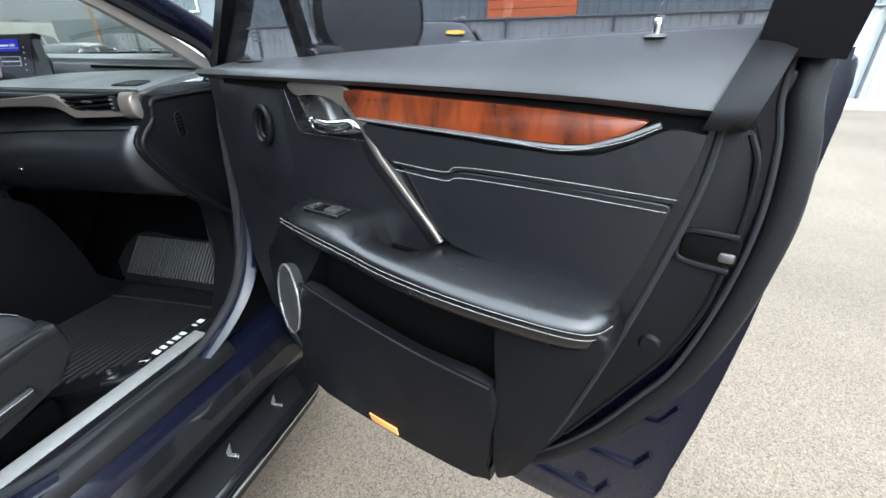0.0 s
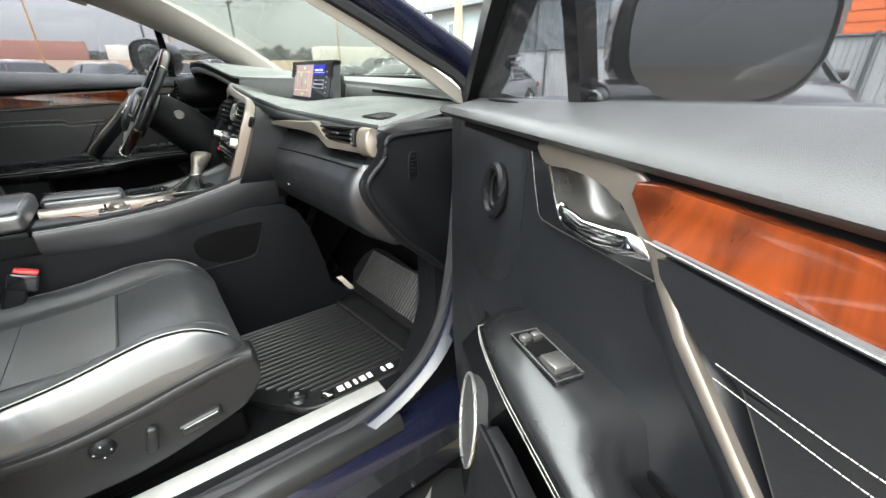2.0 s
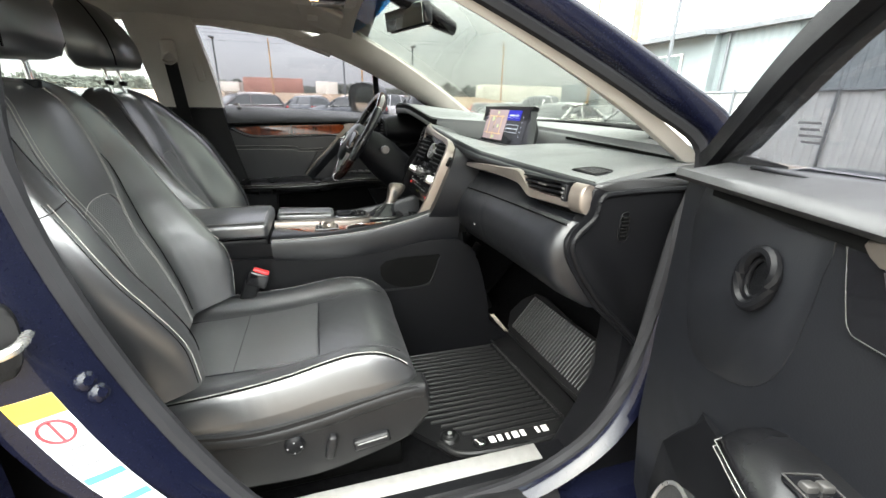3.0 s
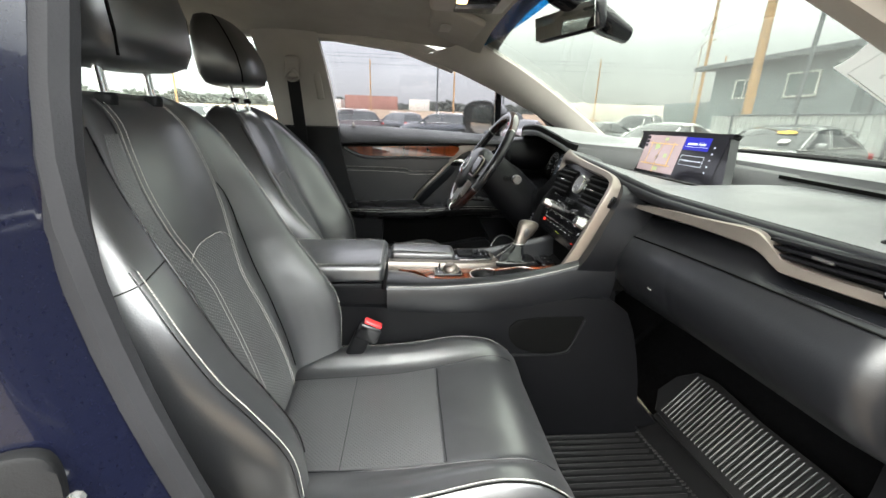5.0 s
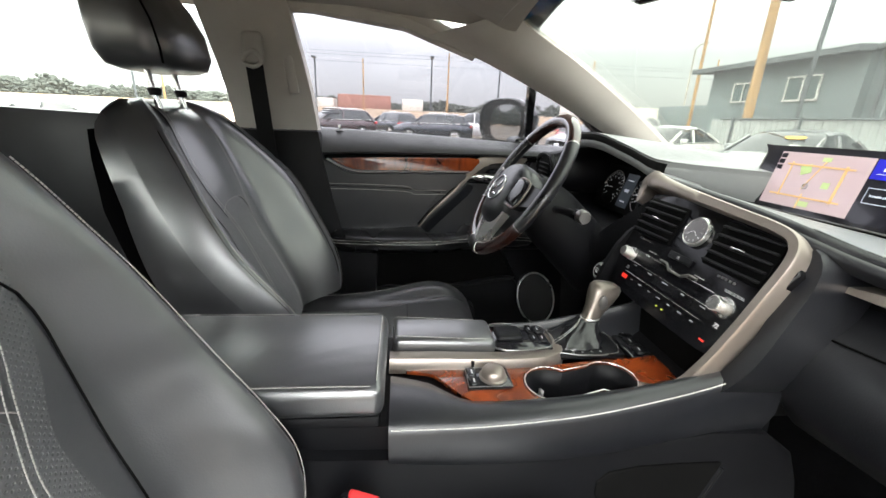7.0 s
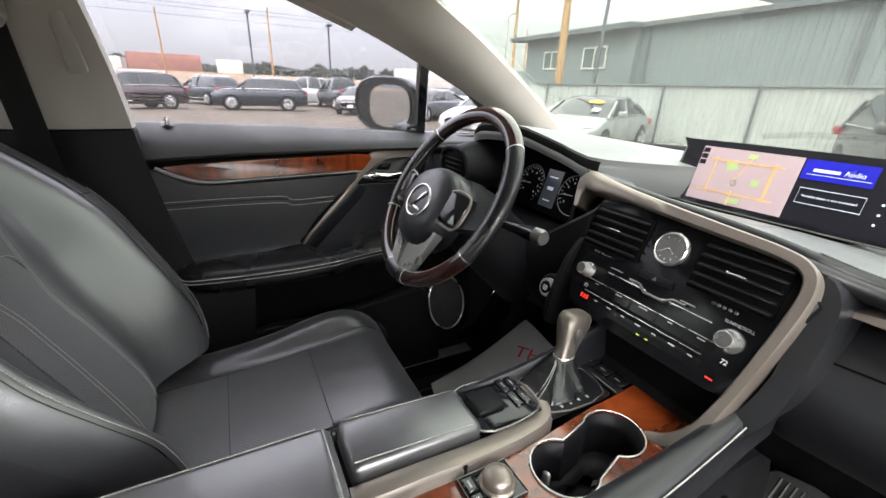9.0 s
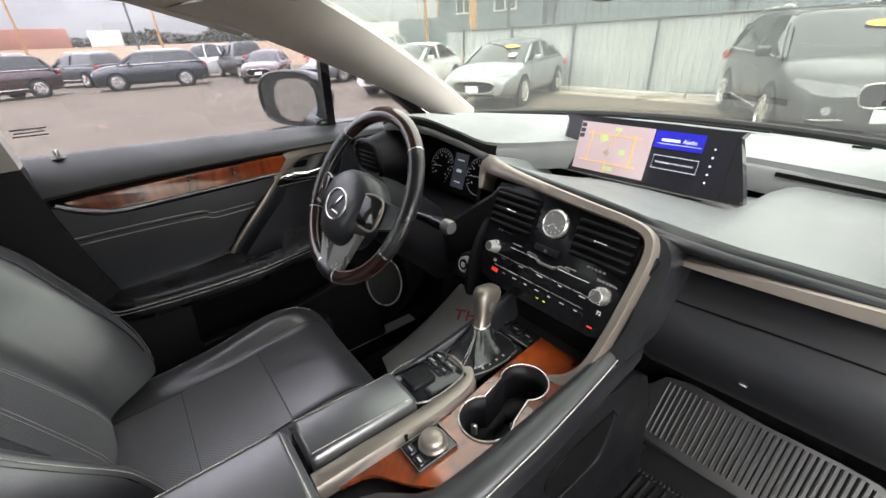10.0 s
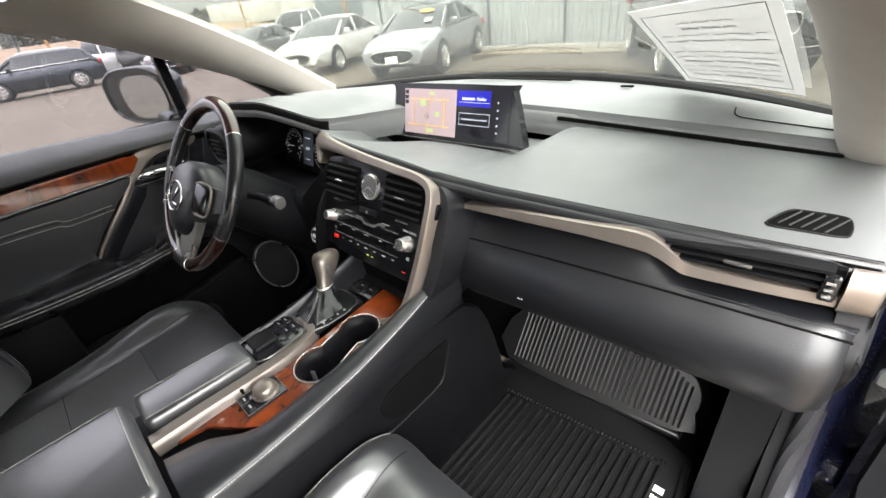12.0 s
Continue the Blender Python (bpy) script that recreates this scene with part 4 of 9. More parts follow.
    P("stitching", join(stitches([V((u, 0.038, z)) for u, z in cat2([(0.50, 1.184), (0.793, 1.176), (0.875, 1.173), (0.944, 1.190), (0.989, 1.213)], 6, False)], normal=(0, 1, 0), r=0.00036 if side > 0 else 0.0008),
                        stitches([V((u, 0.0375, z)) for u, z in cat2([(0.585, 1.118), (0.688, 1.116), (0.72, 1.128), (0.86, 1.132), (1.018, 1.132)], 6, False)], normal=(0, 1, 0), r=0.00036 if side > 0 else 0.0008),
                        stitches([V((u, 0.0355, z)) for u, z in cat2([(0.585, 1.104), (0.688, 1.101), (0.72, 1.110), (0.86, 1.114), (1.012, 1.114)], 6, False)], normal=(0, 1, 0), r=0.00036 if side > 0 else 0.0008)), THREAD, d, "pale contrast stitching")
    P("walnut_strip", prism(cat2([(0.472, 1.228), (0.60, 1.228), (0.80, 1.223), (0.95, 1.217), (0.968, 1.212), (0.93, 1.192), (0.873, 1.180), (0.70, 1.182), (0.52, 1.185), (0.497, 1.188)], 3), 0.006, 0.034, 0.008, 3), WOOD, d, "glossy red walnut strip")
    P("piping", tube([V((u, 0.036, z)) for u, z in cat2([(0.505, 1.183), (0.70, 1.179), (0.873, 1.176), (0.935, 1.19), (0.985, 1.214)], 6, False)], 0.0035, 6), LEATHER, d)
    # satin flag and grab strip round the handle pocket
    P("satin_flag", prism(cat2([(0.300, 1.235), (0.38, 1.235), (0.464, 1.2345), (0.484, 1.210), (0.507, 1.180), (0.524, 1.158), (0.514, 1.150), (0.500, 1.159), (0.482, 1.174), (0.463, 1.190), (0.440, 1.206), (0.402, 1.2145), (0.36, 1.2155), (0.318, 1.2125)], 3), 0.006, 0.024, 0.003), SILVER, d, "champagne satin flag-shaped handle surround")
    bar = [(0.500, 1.172, 0.0120, 0.026), (0.52, 1.151, 0.0100, 0.034), (0.55, 1.118, 0.0080, 0.040), (0.61, 1.060, 0.0068, 0.042), (0.655, 1.012, 0.0060, 0.040), (0.675, 0.984, 0.0055, 0.036)]
    rings = []
    for k, (u, z, hw, dp) in enumerate(bar):
        q0, q1 = bar[max(0, k - 1)], bar[min(len(bar) - 1, k + 1)]
        t = V((q1[0] - q0[0], 0, q1[1] - q0[1])).normalized()
        sd = V((-t.z, 0, t.x))
        rings.append([V((u, w, z)) + sd * (hw * o) for o, w in ((-0.8, dp - 0.010), (-0.8, dp - 0.002), (-0.4, dp), (0.4, dp), (0.8, dp - 0.002), (0.8, dp - 0.010))])
    gbar = P("grab_bar", loft(rings), SILVER, d, "champagne satin grab strip", 50)
    P("bar_backing", loft([[V((u, w, z)) for u, w, z in ((a - 0.052, 0.006, b - 0.034), (a - 0.034, dp * 0.42, b - 0.022), (a - 0.017, dp * 0.86, b - 0.011), (a - 0.007, dp - 0.003, b - 0.004), (a + 0.002, dp - 0.006, b + 0.002), (a + 0.008, 0.004, b + 0.006))] for a, b, dp in ((0.515, 1.150, 0.028), (0.55, 1.116, 0.040), (0.61, 1.058, 0.042), (0.655, 1.010, 0.040), (0.674, 0.984, 0.034))]), LEATHER_SOFT, gbar, "black leather roll beside the grab strip", 60)
    bezel = P("handle_bezel", holed(cat2([(0.274, 1.236), (0.30, 1.236), (0.40, 1.236), (0.47, 1.21), (0.505, 1.165), (0.520, 1.146), (0.505, 1.140), (0.40, 1.139), (0.331, 1.138), (0.310, 1.142), (0.298, 1.165), (0.284, 1.205)], 3), POCKET, 0.008, 0.0185), PIANO, d, "gloss black handle surround")
    P("pocket_liner", loft([[V((0.41 + (u - 0.41) * q, w, 1.180 + (z - 1.180) * q)) for u, z in POCKET] for q, w in ((1.0, 0.0180), (0.99, 0.004), (0.93, -0.020), (0.80, -0.032), (0.3, -0.034))], caps=False), KNOB_FACE, bezel, "dark scooped handle pocket", 60)
    P("bezel_line", tube([V((u, 0.0180, z)) for u, z in cat2([(0.274, 1.236), (0.284, 1.205), (0.298, 1.165), (0.310, 1.142), (0.331, 1.138), (0.40, 1.139), (0.515, 1.141)], 5, False)], 0.0009, 6), KNOB_FACE, bezel)
    P("pocket_rim", tube([V((u, 0.0190, z)) for u, z in cat2([(0.322, 1.210), (0.345, 1.168), (0.360, 1.150), (0.392, 1.146), (0.45, 1.150), (0.494, 1.158)], 5, False)], 0.0017, 6), CHROME, bezel, "chrome pocket rim")
    P("door_handle", loft([[V((u, w + 0.006 * b, zc + hh * a)) for a, b in circle(1, 14)] for u, w, zc, hh in ((0.350, 0.012, 1.170, 0.003), (0.356, 0.018, 1.167, 0.0085), (0.375, 0.026, 1.162, 0.0120), (0.41, 0.030, 1.160, 0.0118), (0.445, 0.029, 1.163, 0.0125), (0.468, 0.026, 1.166, 0.0130), (0.483, 0.022, 1.166, 0.0105), (0.494, 0.018, 1.162, 0.004))]), CHROME, bezel, "chrome leaf-shaped door lever", 60)
    # armrest
    rings = []
    for i in range(53):
        u = 0.238 + 0.744 * math.sin(i * math.pi / 104)
        reach = lerp_table(ARM_W, u)
        zt, ze = lerp_table(ARM_Z, u), lerp_table(ARM_E, u)
        th = lerp_table([(0.238, 0.02), (0.35, 0.040), (0.9, 0.045), (0.982, 0.038)], u)
        cup_ = lerp_table([(0.525, 0.0), (0.545, 0.050), (0.61, 0.046), (0.665, 0.0)], u)
        rings.append([V((u, w, z)) for w, z in ((0.0, zt + 0.002 - cup_), (reach * 0.30, zt + 0.002 - cup_), (reach * 0.45, zt + 0.002 - 0.35 * cup_), (reach * 0.66, zt * 0.75 + (ze + 0.016) * 0.25), (reach * 0.84, ze + 0.013), (reach * 0.95, ze + 0.007), (reach, ze), (reach * 0.985, ze - th * 0.6), (reach * 0.86, ze - th), (0.0, ze - th))])
    arm = P("armrest", loft(rings), RIM_BLACK, d, "black stitched leather armrest", 60)
    edge_in = [V((u, lerp_table(ARM_W, u) + 0.0012, lerp_table(ARM_E, u) - 0.002)) for u in [0.244 + 0.738 * math.sin(i * math.pi / 100) for i in range(51)]]
    P("edge_seam", tube(edge_in, 0.0016, 6), DARK, arm)
    P("stitching", join(stitches([p + V((0, 0.0025, 0.004)) for p in edge_in], normal=(0, 1, 0), r=0.00036 if side > 0 else 0.0008), stitches([p + V((0, 0.002, -0.006)) for p in edge_in], normal=(0, 1, 0), r=0.00036 if side > 0 else 0.0008)), THREAD, arm)
    rise = lambda u: 0.993 + (u - 0.40) * 0.03
    sw = P("switch_panel", remap(rbox((0.401, 0.054, 0), (0.104, 0.040, 0.010), 0.004, 2), lambda x, y, z: V((x, y, z + rise(x)))), PIANO, arm, "gloss black switch panel")
    P("panel_rim", tube([V((u, w, rise(u) + 0.005)) for u, w in [(0.351, 0.035), (0.400, 0.0345), (0.450, 0.034), (0.4505, 0.053), (0.451, 0.072), (0.400, 0.0725), (0.350, 0.073), (0.3505, 0.054)]], 0.0010, 6, True), KNOB_FACE, sw)
    for k, (uu, ww, su) in enumerate(((0.368, 0.046, 0.012), (0.368, 0.062, 0.012), (0.424, 0.053, 0.034)) if side > 0 else ((0.366, 0.046, 0.022), (0.366, 0.063, 0.022), (0.398, 0.046, 0.024), (0.398, 0.063, 0.024), (0.434, 0.054, 0.024))):
        P("window_switch", remap(rbox((0, 0, 0), (su, 0.014 if su < 0.03 else 0.028, 0.012), 0.003, 2), lambda x, y, z: V((uu + x, ww + y, rise(uu) + 0.006 + z + 0.14 * x))), KNOB_FACE, sw, "satin window switch")
    if side > 0:
        P("switch_well", remap(rbox((0, 0, 0), (0.024, 0.030, 0.002), 0.0008, 1), lambda x, y, z: V((0.392 + x, 0.054 + y, rise(0.392) + 0.0062 + z))), DARK, sw)
    # lower pocket, speaker, reflector
    P("map_pocket", prism(cat2([(0.335, 0.815), (0.50, 0.79), (0.66, 0.772), (0.82, 0.770), (0.825, 0.66), (0.815, 0.545), (0.79, 0.512), (0.54, 0.485), (0.275, 0.495), (0.275, 0.60), (0.30, 0.72)], 3), 0.075, 0.098, 0.010), PLASTIC, d, "black plastic map pocket")
    P("pocket_floor", prism([(0.27, 0.50), (0.82, 0.50), (0.82, 0.54), (0.27, 0.54)], 0.0, 0.08), PLASTIC, d)
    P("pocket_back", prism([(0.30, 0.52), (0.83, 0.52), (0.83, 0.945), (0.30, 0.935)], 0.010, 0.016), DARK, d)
    P("rear_block", prism(cat2([(0.826, 0.94), (0.985, 0.945), (0.965, 0.85), (0.925, 0.70), (0.875, 0.575), (0.835, 0.535), (0.828, 0.62), (0.826, 0.78)], 3), 0.0, 0.090, 0.022, 3), PLASTIC, d)
    P("front_block", loft([[V((u, w, z)) for u, w, z in ring] for ring in [
        [(0.10, 0.0, 0.60), (0.10, 0.03, 0.60), (0.30, 0.075, 0.50), (0.30, 0.0, 0.50)],
        [(0.10, 0.0, 0.70), (0.115, 0.045, 0.70), (0.30, 0.08, 0.68), (0.31, 0.0, 0.68)],
        [(0.10, 0.0, 0.82), (0.13, 0.05, 0.82), (0.31, 0.075, 0.80), (0.32, 0.0, 0.80)],
        [(0.12, 0.0, 0.90), (0.17, 0.02, 0.90), (0.36, 0.04, 0.90), (0.37, 0.0, 0.90)]]]), PLASTIC, d, "", 60)
    sp_pts = [(0.226 + 0.078 * math.cos(t) + 0.026 * math.sin(t), 0.076 + 0.026 * math.cos(t), 0.722 + 0.104 * math.sin(t)) for t in [i * math.pi / 16 for i in range(32)]]
    bm = bmesh.new()
    bm.faces.new([bm.verts.new(p) for p in sp_pts])
    ext = bmesh.ops.extrude_face_region(bm, geom=bm.faces[:])
    for v in [g for g in ext["geom"] if isinstance(g, bmesh.types.BMVert)]:
        v.co.y -= 0.04
    spk = P("speaker_grille", bm, material("speaker_mesh" if side > 0 else "speaker_mesh_two", (0.018, 0.018, 0.019), 0.7, bump=1.0, bump_scale=1500), d, "charcoal speaker grille")
    P("speaker_ring", tube([V(p) + V((0, 0.002, 0)) for p in sp_pts], 0.0032, 8, True), SATIN, spk, "satin metal ring")
    P("pocket_trim", tube([V((u, 0.1, z)) for u, z in cat2([(0.325, 0.815), (0.36, 0.81), (0.50, 0.788), (0.66, 0.772), (0.82, 0.770)], 5, False)], 0.005, 8), PLASTIC, d)
    if side > 0:
        P("reflector", prism([(0.502, 0.512), (0.588, 0.515), (0.592, 0.497), (0.510, 0.492)], 0.098, 0.102, 0.002), AMBER, d, "pale amber door reflector")
    else:
        P("pocket_strip", tube([V((0.58, 0.10, 0.775)), V((0.80, 0.10, 0.775))], 0.004, 6), PLASTIC, d)
    tw = P("tweeter", join(tube([(0.182 + 0.026 * math.cos(t) + 0.006 * math.sin(t), 0.020, 1.142 + 0.040 * math.sin(t)) for t in [i * math.pi / 12 for i in range(24)]], 0.008, 8, True), tube([(0.182 + 0.017 * math.cos(t) + 0.004 * math.sin(t), 0.016, 1.142 + 0.029 * math.sin(t)) for t in [i * math.pi / 12 for i in range(24)]], 0.004, 8, True)), PLASTIC, d, "oval tweeter ring")
    P("tweeter_mesh", prism([(0.182 + 0.020 * math.cos(t) + 0.005 * math.sin(t), 1.142 + 0.033 * math.sin(t)) for t in [i * math.pi / 12 for i in range(24)]], 0.0, 0.0135), DARK, tw)
    P("front_corner", prism(cat2([(0.03, 1.232), (0.24, 1.230), (0.26, 1.18), (0.25, 1.05), (0.20, 0.99), (0.10, 0.97), (0.05, 1.05)], 3), 0.0, 0.0135, 0.001), LEATHER_SOFT, d)
    # window frame and glass
    FR = [(-0.075, 1.262), (0.03, 1.343), (0.16, 1.435), (0.34, 1.525), (0.55, 1.592), (0.80, 1.642), (1.0, 1.655), (1.09, 1.650)]
    wz = lambda z: -0.052 + 0.34 * max(0, z - 1.28)
    P("window_frame", sweep([V((u, wz(z), z)) for u, z in cat2(FR, 5, False)], [(-0.018, -0.024), (0.008, -0.024), (0.014, 0.0), (0.012, 0.020), (-0.018, 0.022)], (0, 1, 0)), PLASTIC, d, "black window frame", 50)
    P("frame_skin", sweep([V((u, wz(z) - 0.035, z + 0.012)) for u, z in cat2(FR, 5, False)], [(-0.004, -0.03), (0.004, -0.03), (0.004, 0.04), (-0.004, 0.04)], (0, 1, 0)), PAINT_BLUE, d)
    if side > 0:
        P("rear_post", sweep([V((1.096, wz(1.30), 1.29)), V((1.106, wz(1.45), 1.45)), V((1.104, wz(1.65), 1.65))], [(-0.03, -0.03), (0.03, -0.03), (0.045, 0.03), (-0.03, 0.03)], (0, 1, 0)), PLASTIC, d)
    P("quarter_post", sweep([V((QP0, wz(1.27), 1.265)), V(((QP0 + QP1) / 2, wz(1.37), 1.37)), V((QP1, wz(1.475), 1.475))], [(-0.013, -0.012), (0.013, -0.012), (0.013, 0.014), (-0.013, 0.014)], (0, 1, 0)), PIANO, d, "black quarter glass post")
    g = P("window_pane", remap(prism([(u, z) for u, z in cat2(FR, 3, False)][2:] + [(1.09, 1.29), (0.5, 1.27), (-0.05, 1.255)], 0, 0.004), lambda u, w, z: V((u, wz(z) + w, z))), GLASS_SIDE, d, "tinted side glass")
    g.visible_shadow = False
    P("glass_mark", join(*[rbox((0.135, wz(1.33 - 0.008 * k) + 0.006, 1.335 - 0.008 * k), (0.03 if k % 2 else 0.036, 0.0006, 0.003)) for k in range(4)]) if side > 0 else join(*[rbox((0.975, wz(1.37) + 0.006, 1.372 - 0.007 * k), (0.05 if k % 2 else 0.06, 0.0006, 0.003)) for k in range(3)]), INK, d)
    # outside mirror, turned a little toward the driver
    ca, sa = math.cos(radians(30 if side < 0 else 16)), math.sin(radians(30 if side < 0 else 16))
    turn = lambda u, w, z: V((0.33 + (u - 0.33) * ca - (w + 0.195) * sa, -0.195 + (w + 0.195) * ca + (u - 0.33) * sa, z))
    oval = [(math.copysign(abs(math.cos(t)) ** 0.72, math.cos(t)), math.copysign(abs(math.sin(t)) ** 0.72, math.sin(t))) for t in [i * math.pi / 16 for i in range(32)]]
    mir = P("door_mirror", remap(loft([[V((u0, -0.195 + 0.132 * ct * sx_, 1.356 + 0.086 * st * sz_)) for ct, st in oval] for u0, sx_, sz_ in ((0.352, 0.93, 0.92), (0.360, 0.96, 0.95), (0.356, 1.0, 1.0), (0.340, 1.0, 1.0), (0.30, 0.95, 0.96), (0.265, 0.82, 0.85), (0.24, 0.55, 0.6), (0.232, 0.2, 0.25))]), turn), PIANO, d, "dark door mirror housing", 60)
    P("mirror_glass", remap(prism([(ct * (0.121 if side > 0 else 0.084), st * (0.078 if side > 0 else 0.066)) for ct, st in oval], 0, 0.004), lambda a, w, b: turn(0.354 + w, -0.195 + a + (0.0 if side > 0 else 0.022), 1.356 + b - (0.0 if side > 0 else 0.005))), MIRROR_DIM if side > 0 else MIRROR, mir, "mirror glass")
    P("mirror_arm", rbox((0.30, -0.10, 1.282), (0.07, 0.13, 0.045), 0.018, 3), PIANO, mir)
    return d


front_door(1)
front_door(-1)


# ---- dashboard ----
dash = thing("dashboard", (0.0, 0.85, 0.70), "black soft-touch dashboard with satin trim and stitched leather", "dashboard")


def slab_edge_y(x):
    return lerp_table([(-0.76, 0.80), (-0.66, 0.66), (-0.56, 0.61), (-0.48, 0.612), (-0.38, 0.645), (-0.264, 0.712), (-0.15, 0.90), (0.0, 1.03), (0.13, 1.036), (0.475, 1.014), (0.72, 0.99)], x)


def slab_edge_z(x):
    return lerp_table([(-0.76, 1.275), (-0.64, 1.318), (-0.54, 1.346), (-0.44, 1.350), (-0.34, 1.325), (-0.264, 1.296), (-0.12, 1.285), (0.05, 1.278), (0.72, 1.268)], x)


def slab_pt(u, v):
    x = u
    yf = 1.335 - 0.27 * abs(x / 0.735) ** 2.2
    yr = slab_edge_y(x)
    zf, zr = 1.272, slab_edge_z(x)
    if v <= 1:
        z = zf + (zr - zf) * v ** 1.3 + 0.012 * math.sin(math.pi * v)
        return V((x, yf + (yr - yf) * v, z)), V((0, 0, 1))
    k = v - 1
    return V((x, yr + 0.004 - 0.006 * math.sin(k * math.pi), zr - lerp_table([(-0.30, 0.028), (-0.20, 0.055), (0.245, 0.055), (0.290, 0.028)], x) * k)), V((0, 0.3, 1))


part("upper_pad", grid_sheet(slab_pt, [-0.745 + i * 1.465 / 56 for i in range(57)], [i / 14 for i in range(15)] + [1.15, 1.4, 1.7, 2.0], 0.012), DASH_TOP, dash, "upper dashboard pad in charcoal lightened for sky sheen", 70)
part("defroster_grille", join(rbox((-0.05, 1.255, 1.288), (0.36, 0.016, 0.004), 0.002), rbox((0.30, 1.20, 1.2885), (0.03, 0.012, 0.004), 0.002)), DARK, dash)
part("hood_lining", grid_sheet(lambda u, v: (slab_pt(u, v)[0] + V((0, -0.003, -0.002)), V((0, -1, 0.2))), [-0.70 + i * 0.445 / 30 for i in range(31)], [1.10, 1.3, 1.5, 1.75, 2.0, 2.15], 0.002), DARK, dash, "black inner lip of the instrument hood", 70)
def on_slab(x, y, lift=0.0008):
    yf = 1.335 - 0.27 * abs(x / 0.735) ** 2.2
    return slab_pt(x, (yf - y) / (yf - slab_edge_y(x)))[0] + V((0, 0, lift))


part("airbag_seam", tube(cat([on_slab(0.530, 1.195), on_slab(0.546, 1.075), on_slab(0.554, 1.048), on_slab(0.580, 1.036), on_slab(0.700, 1.010)], 5), 0.0011, 6), DARK, dash)
# matt black strip paints the shaded gap below the upper pad's lip
part("gap_shade_strip", sweep([V((x, slab_edge_y(x) - 0.0035, slab_edge_z(x) - 0.0225)) for x in [0.215 + i * 0.495 / 40 for i in range(41)]], [(-0.004, -0.004), (0.004, -0.004), (0.004, 0.004), (-0.004, 0.004)], (0, 0, 1)), DARK, dash, "black strip standing in for the shade under the upper pad")


def pad_rear(x):
    return lerp_table([(-0.26, 0.690), (-0.20, 0.676), (0.0, 0.664), (0.15, 0.664), (0.22, 0.690), (0.30, 0.706), (0.57, 0.724), (0.78, 0.742)], x)


def pad_z(x):
    return lerp_table([(-0.26, 1.268), (0.0, 1.254), (0.15, 1.240), (0.22, 1.222), (0.30, 1.213), (0.78, 1.209)], x)


def pad_pt(u, v):
    x, yr, zr = u, pad_rear(u), pad_z(u)
    if v <= 1:
        yf = lerp_table([(-0.26, 0.74), (-0.18, 0.90), (-0.05, 1.03), (0.1, 1.06), (0.78, 1.05)], x)
        zf = lerp_table([(-0.26, 1.25), (-0.218, 1.240), (-0.195, 1.185), (0.190, 1.186), (0.222, 1.218), (0.262, 1.236), (0.78, 1.245)], x)
        z = zf + (zr + 0.006 - zf) * v ** 1.5 + 0.006 * math.sin(math.pi * v)
        return V((x, yf + (yr + 0.005 - yf) * v, z)), V((0, 0, 1))
    k = v - 1
    return V((x, yr + 0.005 - 0.009 * math.sin(k * math.pi / 2) + 0.02 * max(0, k - 1), zr + 0.006 - 0.012 * (1 - math.cos(k * math.pi / 2)) - 0.012 * max(0, k - 1))), V((0, 0.6, 0.8))


part("main_pad", grid_sheet(pad_pt, [-0.258 + i * 1.036 / 48 for i in range(49)], [i / 12 for i in range(13)] + [1.12], 0.012), DASH_TOP, dash, "padded dashboard top in charcoal lightened for sky sheen", 70)
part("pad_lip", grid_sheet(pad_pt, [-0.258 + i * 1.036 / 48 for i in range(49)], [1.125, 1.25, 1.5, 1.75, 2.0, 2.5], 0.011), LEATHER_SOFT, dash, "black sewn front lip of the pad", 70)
part("pad_stitching", stitches([pad_pt(0.165 + i * 0.605 / 60, 1.25)[0] + V((0, 0, 0.001)) for i in range(61)], normal=(0, -0.4, 0.9), r=0.0006), PAD_GREY, dash)
part("pad_seam", tube([pad_pt(0.165 + i * 0.605 / 60, 1.02)[0] for i in range(61)], 0.0013, 6), DARK, dash)
def pad_at(x, y):
    yf = lerp_table([(-0.26, 0.74), (-0.18, 0.90), (-0.05, 1.03), (0.1, 1.06), (0.78, 1.05)], x)
    return pad_pt(x, (yf - y) / (yf - pad_rear(x) - 0.005))[0]


GRI = cat2([(0.660, 0.767), (0.664, 0.785), (0.676, 0.806), (0.690, 0.811), (0.728, 0.813), (0.737, 0.802), (0.738, 0.782), (0.732, 0.773), (0.700, 0.769)], 4)
gr = part("corner_grille", remap(prism(GRI, -0.004, 0.0012), lambda a, w, b: pad_at(a, b) + V((0, 0, w))), DARK, dash, "black slatted corner vent")
part("grille_rim", tube([pad_at(a, b) + V((0, 0, 0.001)) for a, b in GRI], 0.0014, 6, True), PLASTIC, gr)
for k in range(5):
    x0 = 0.680 + k * 0.0115
    part("slat", sweep([pad_at(x0 - 0.010, 0.774) + V((0, 0, 0.002)), pad_at(x0 + 0.008, 0.808) + V((0, 0, 0.002))], [(-0.0009, -0.004), (0.0009, -0.004), (0.0009, 0.0005), (-0.0009, 0.0005)], (0, 0, 1)), PAD_GREY, gr)

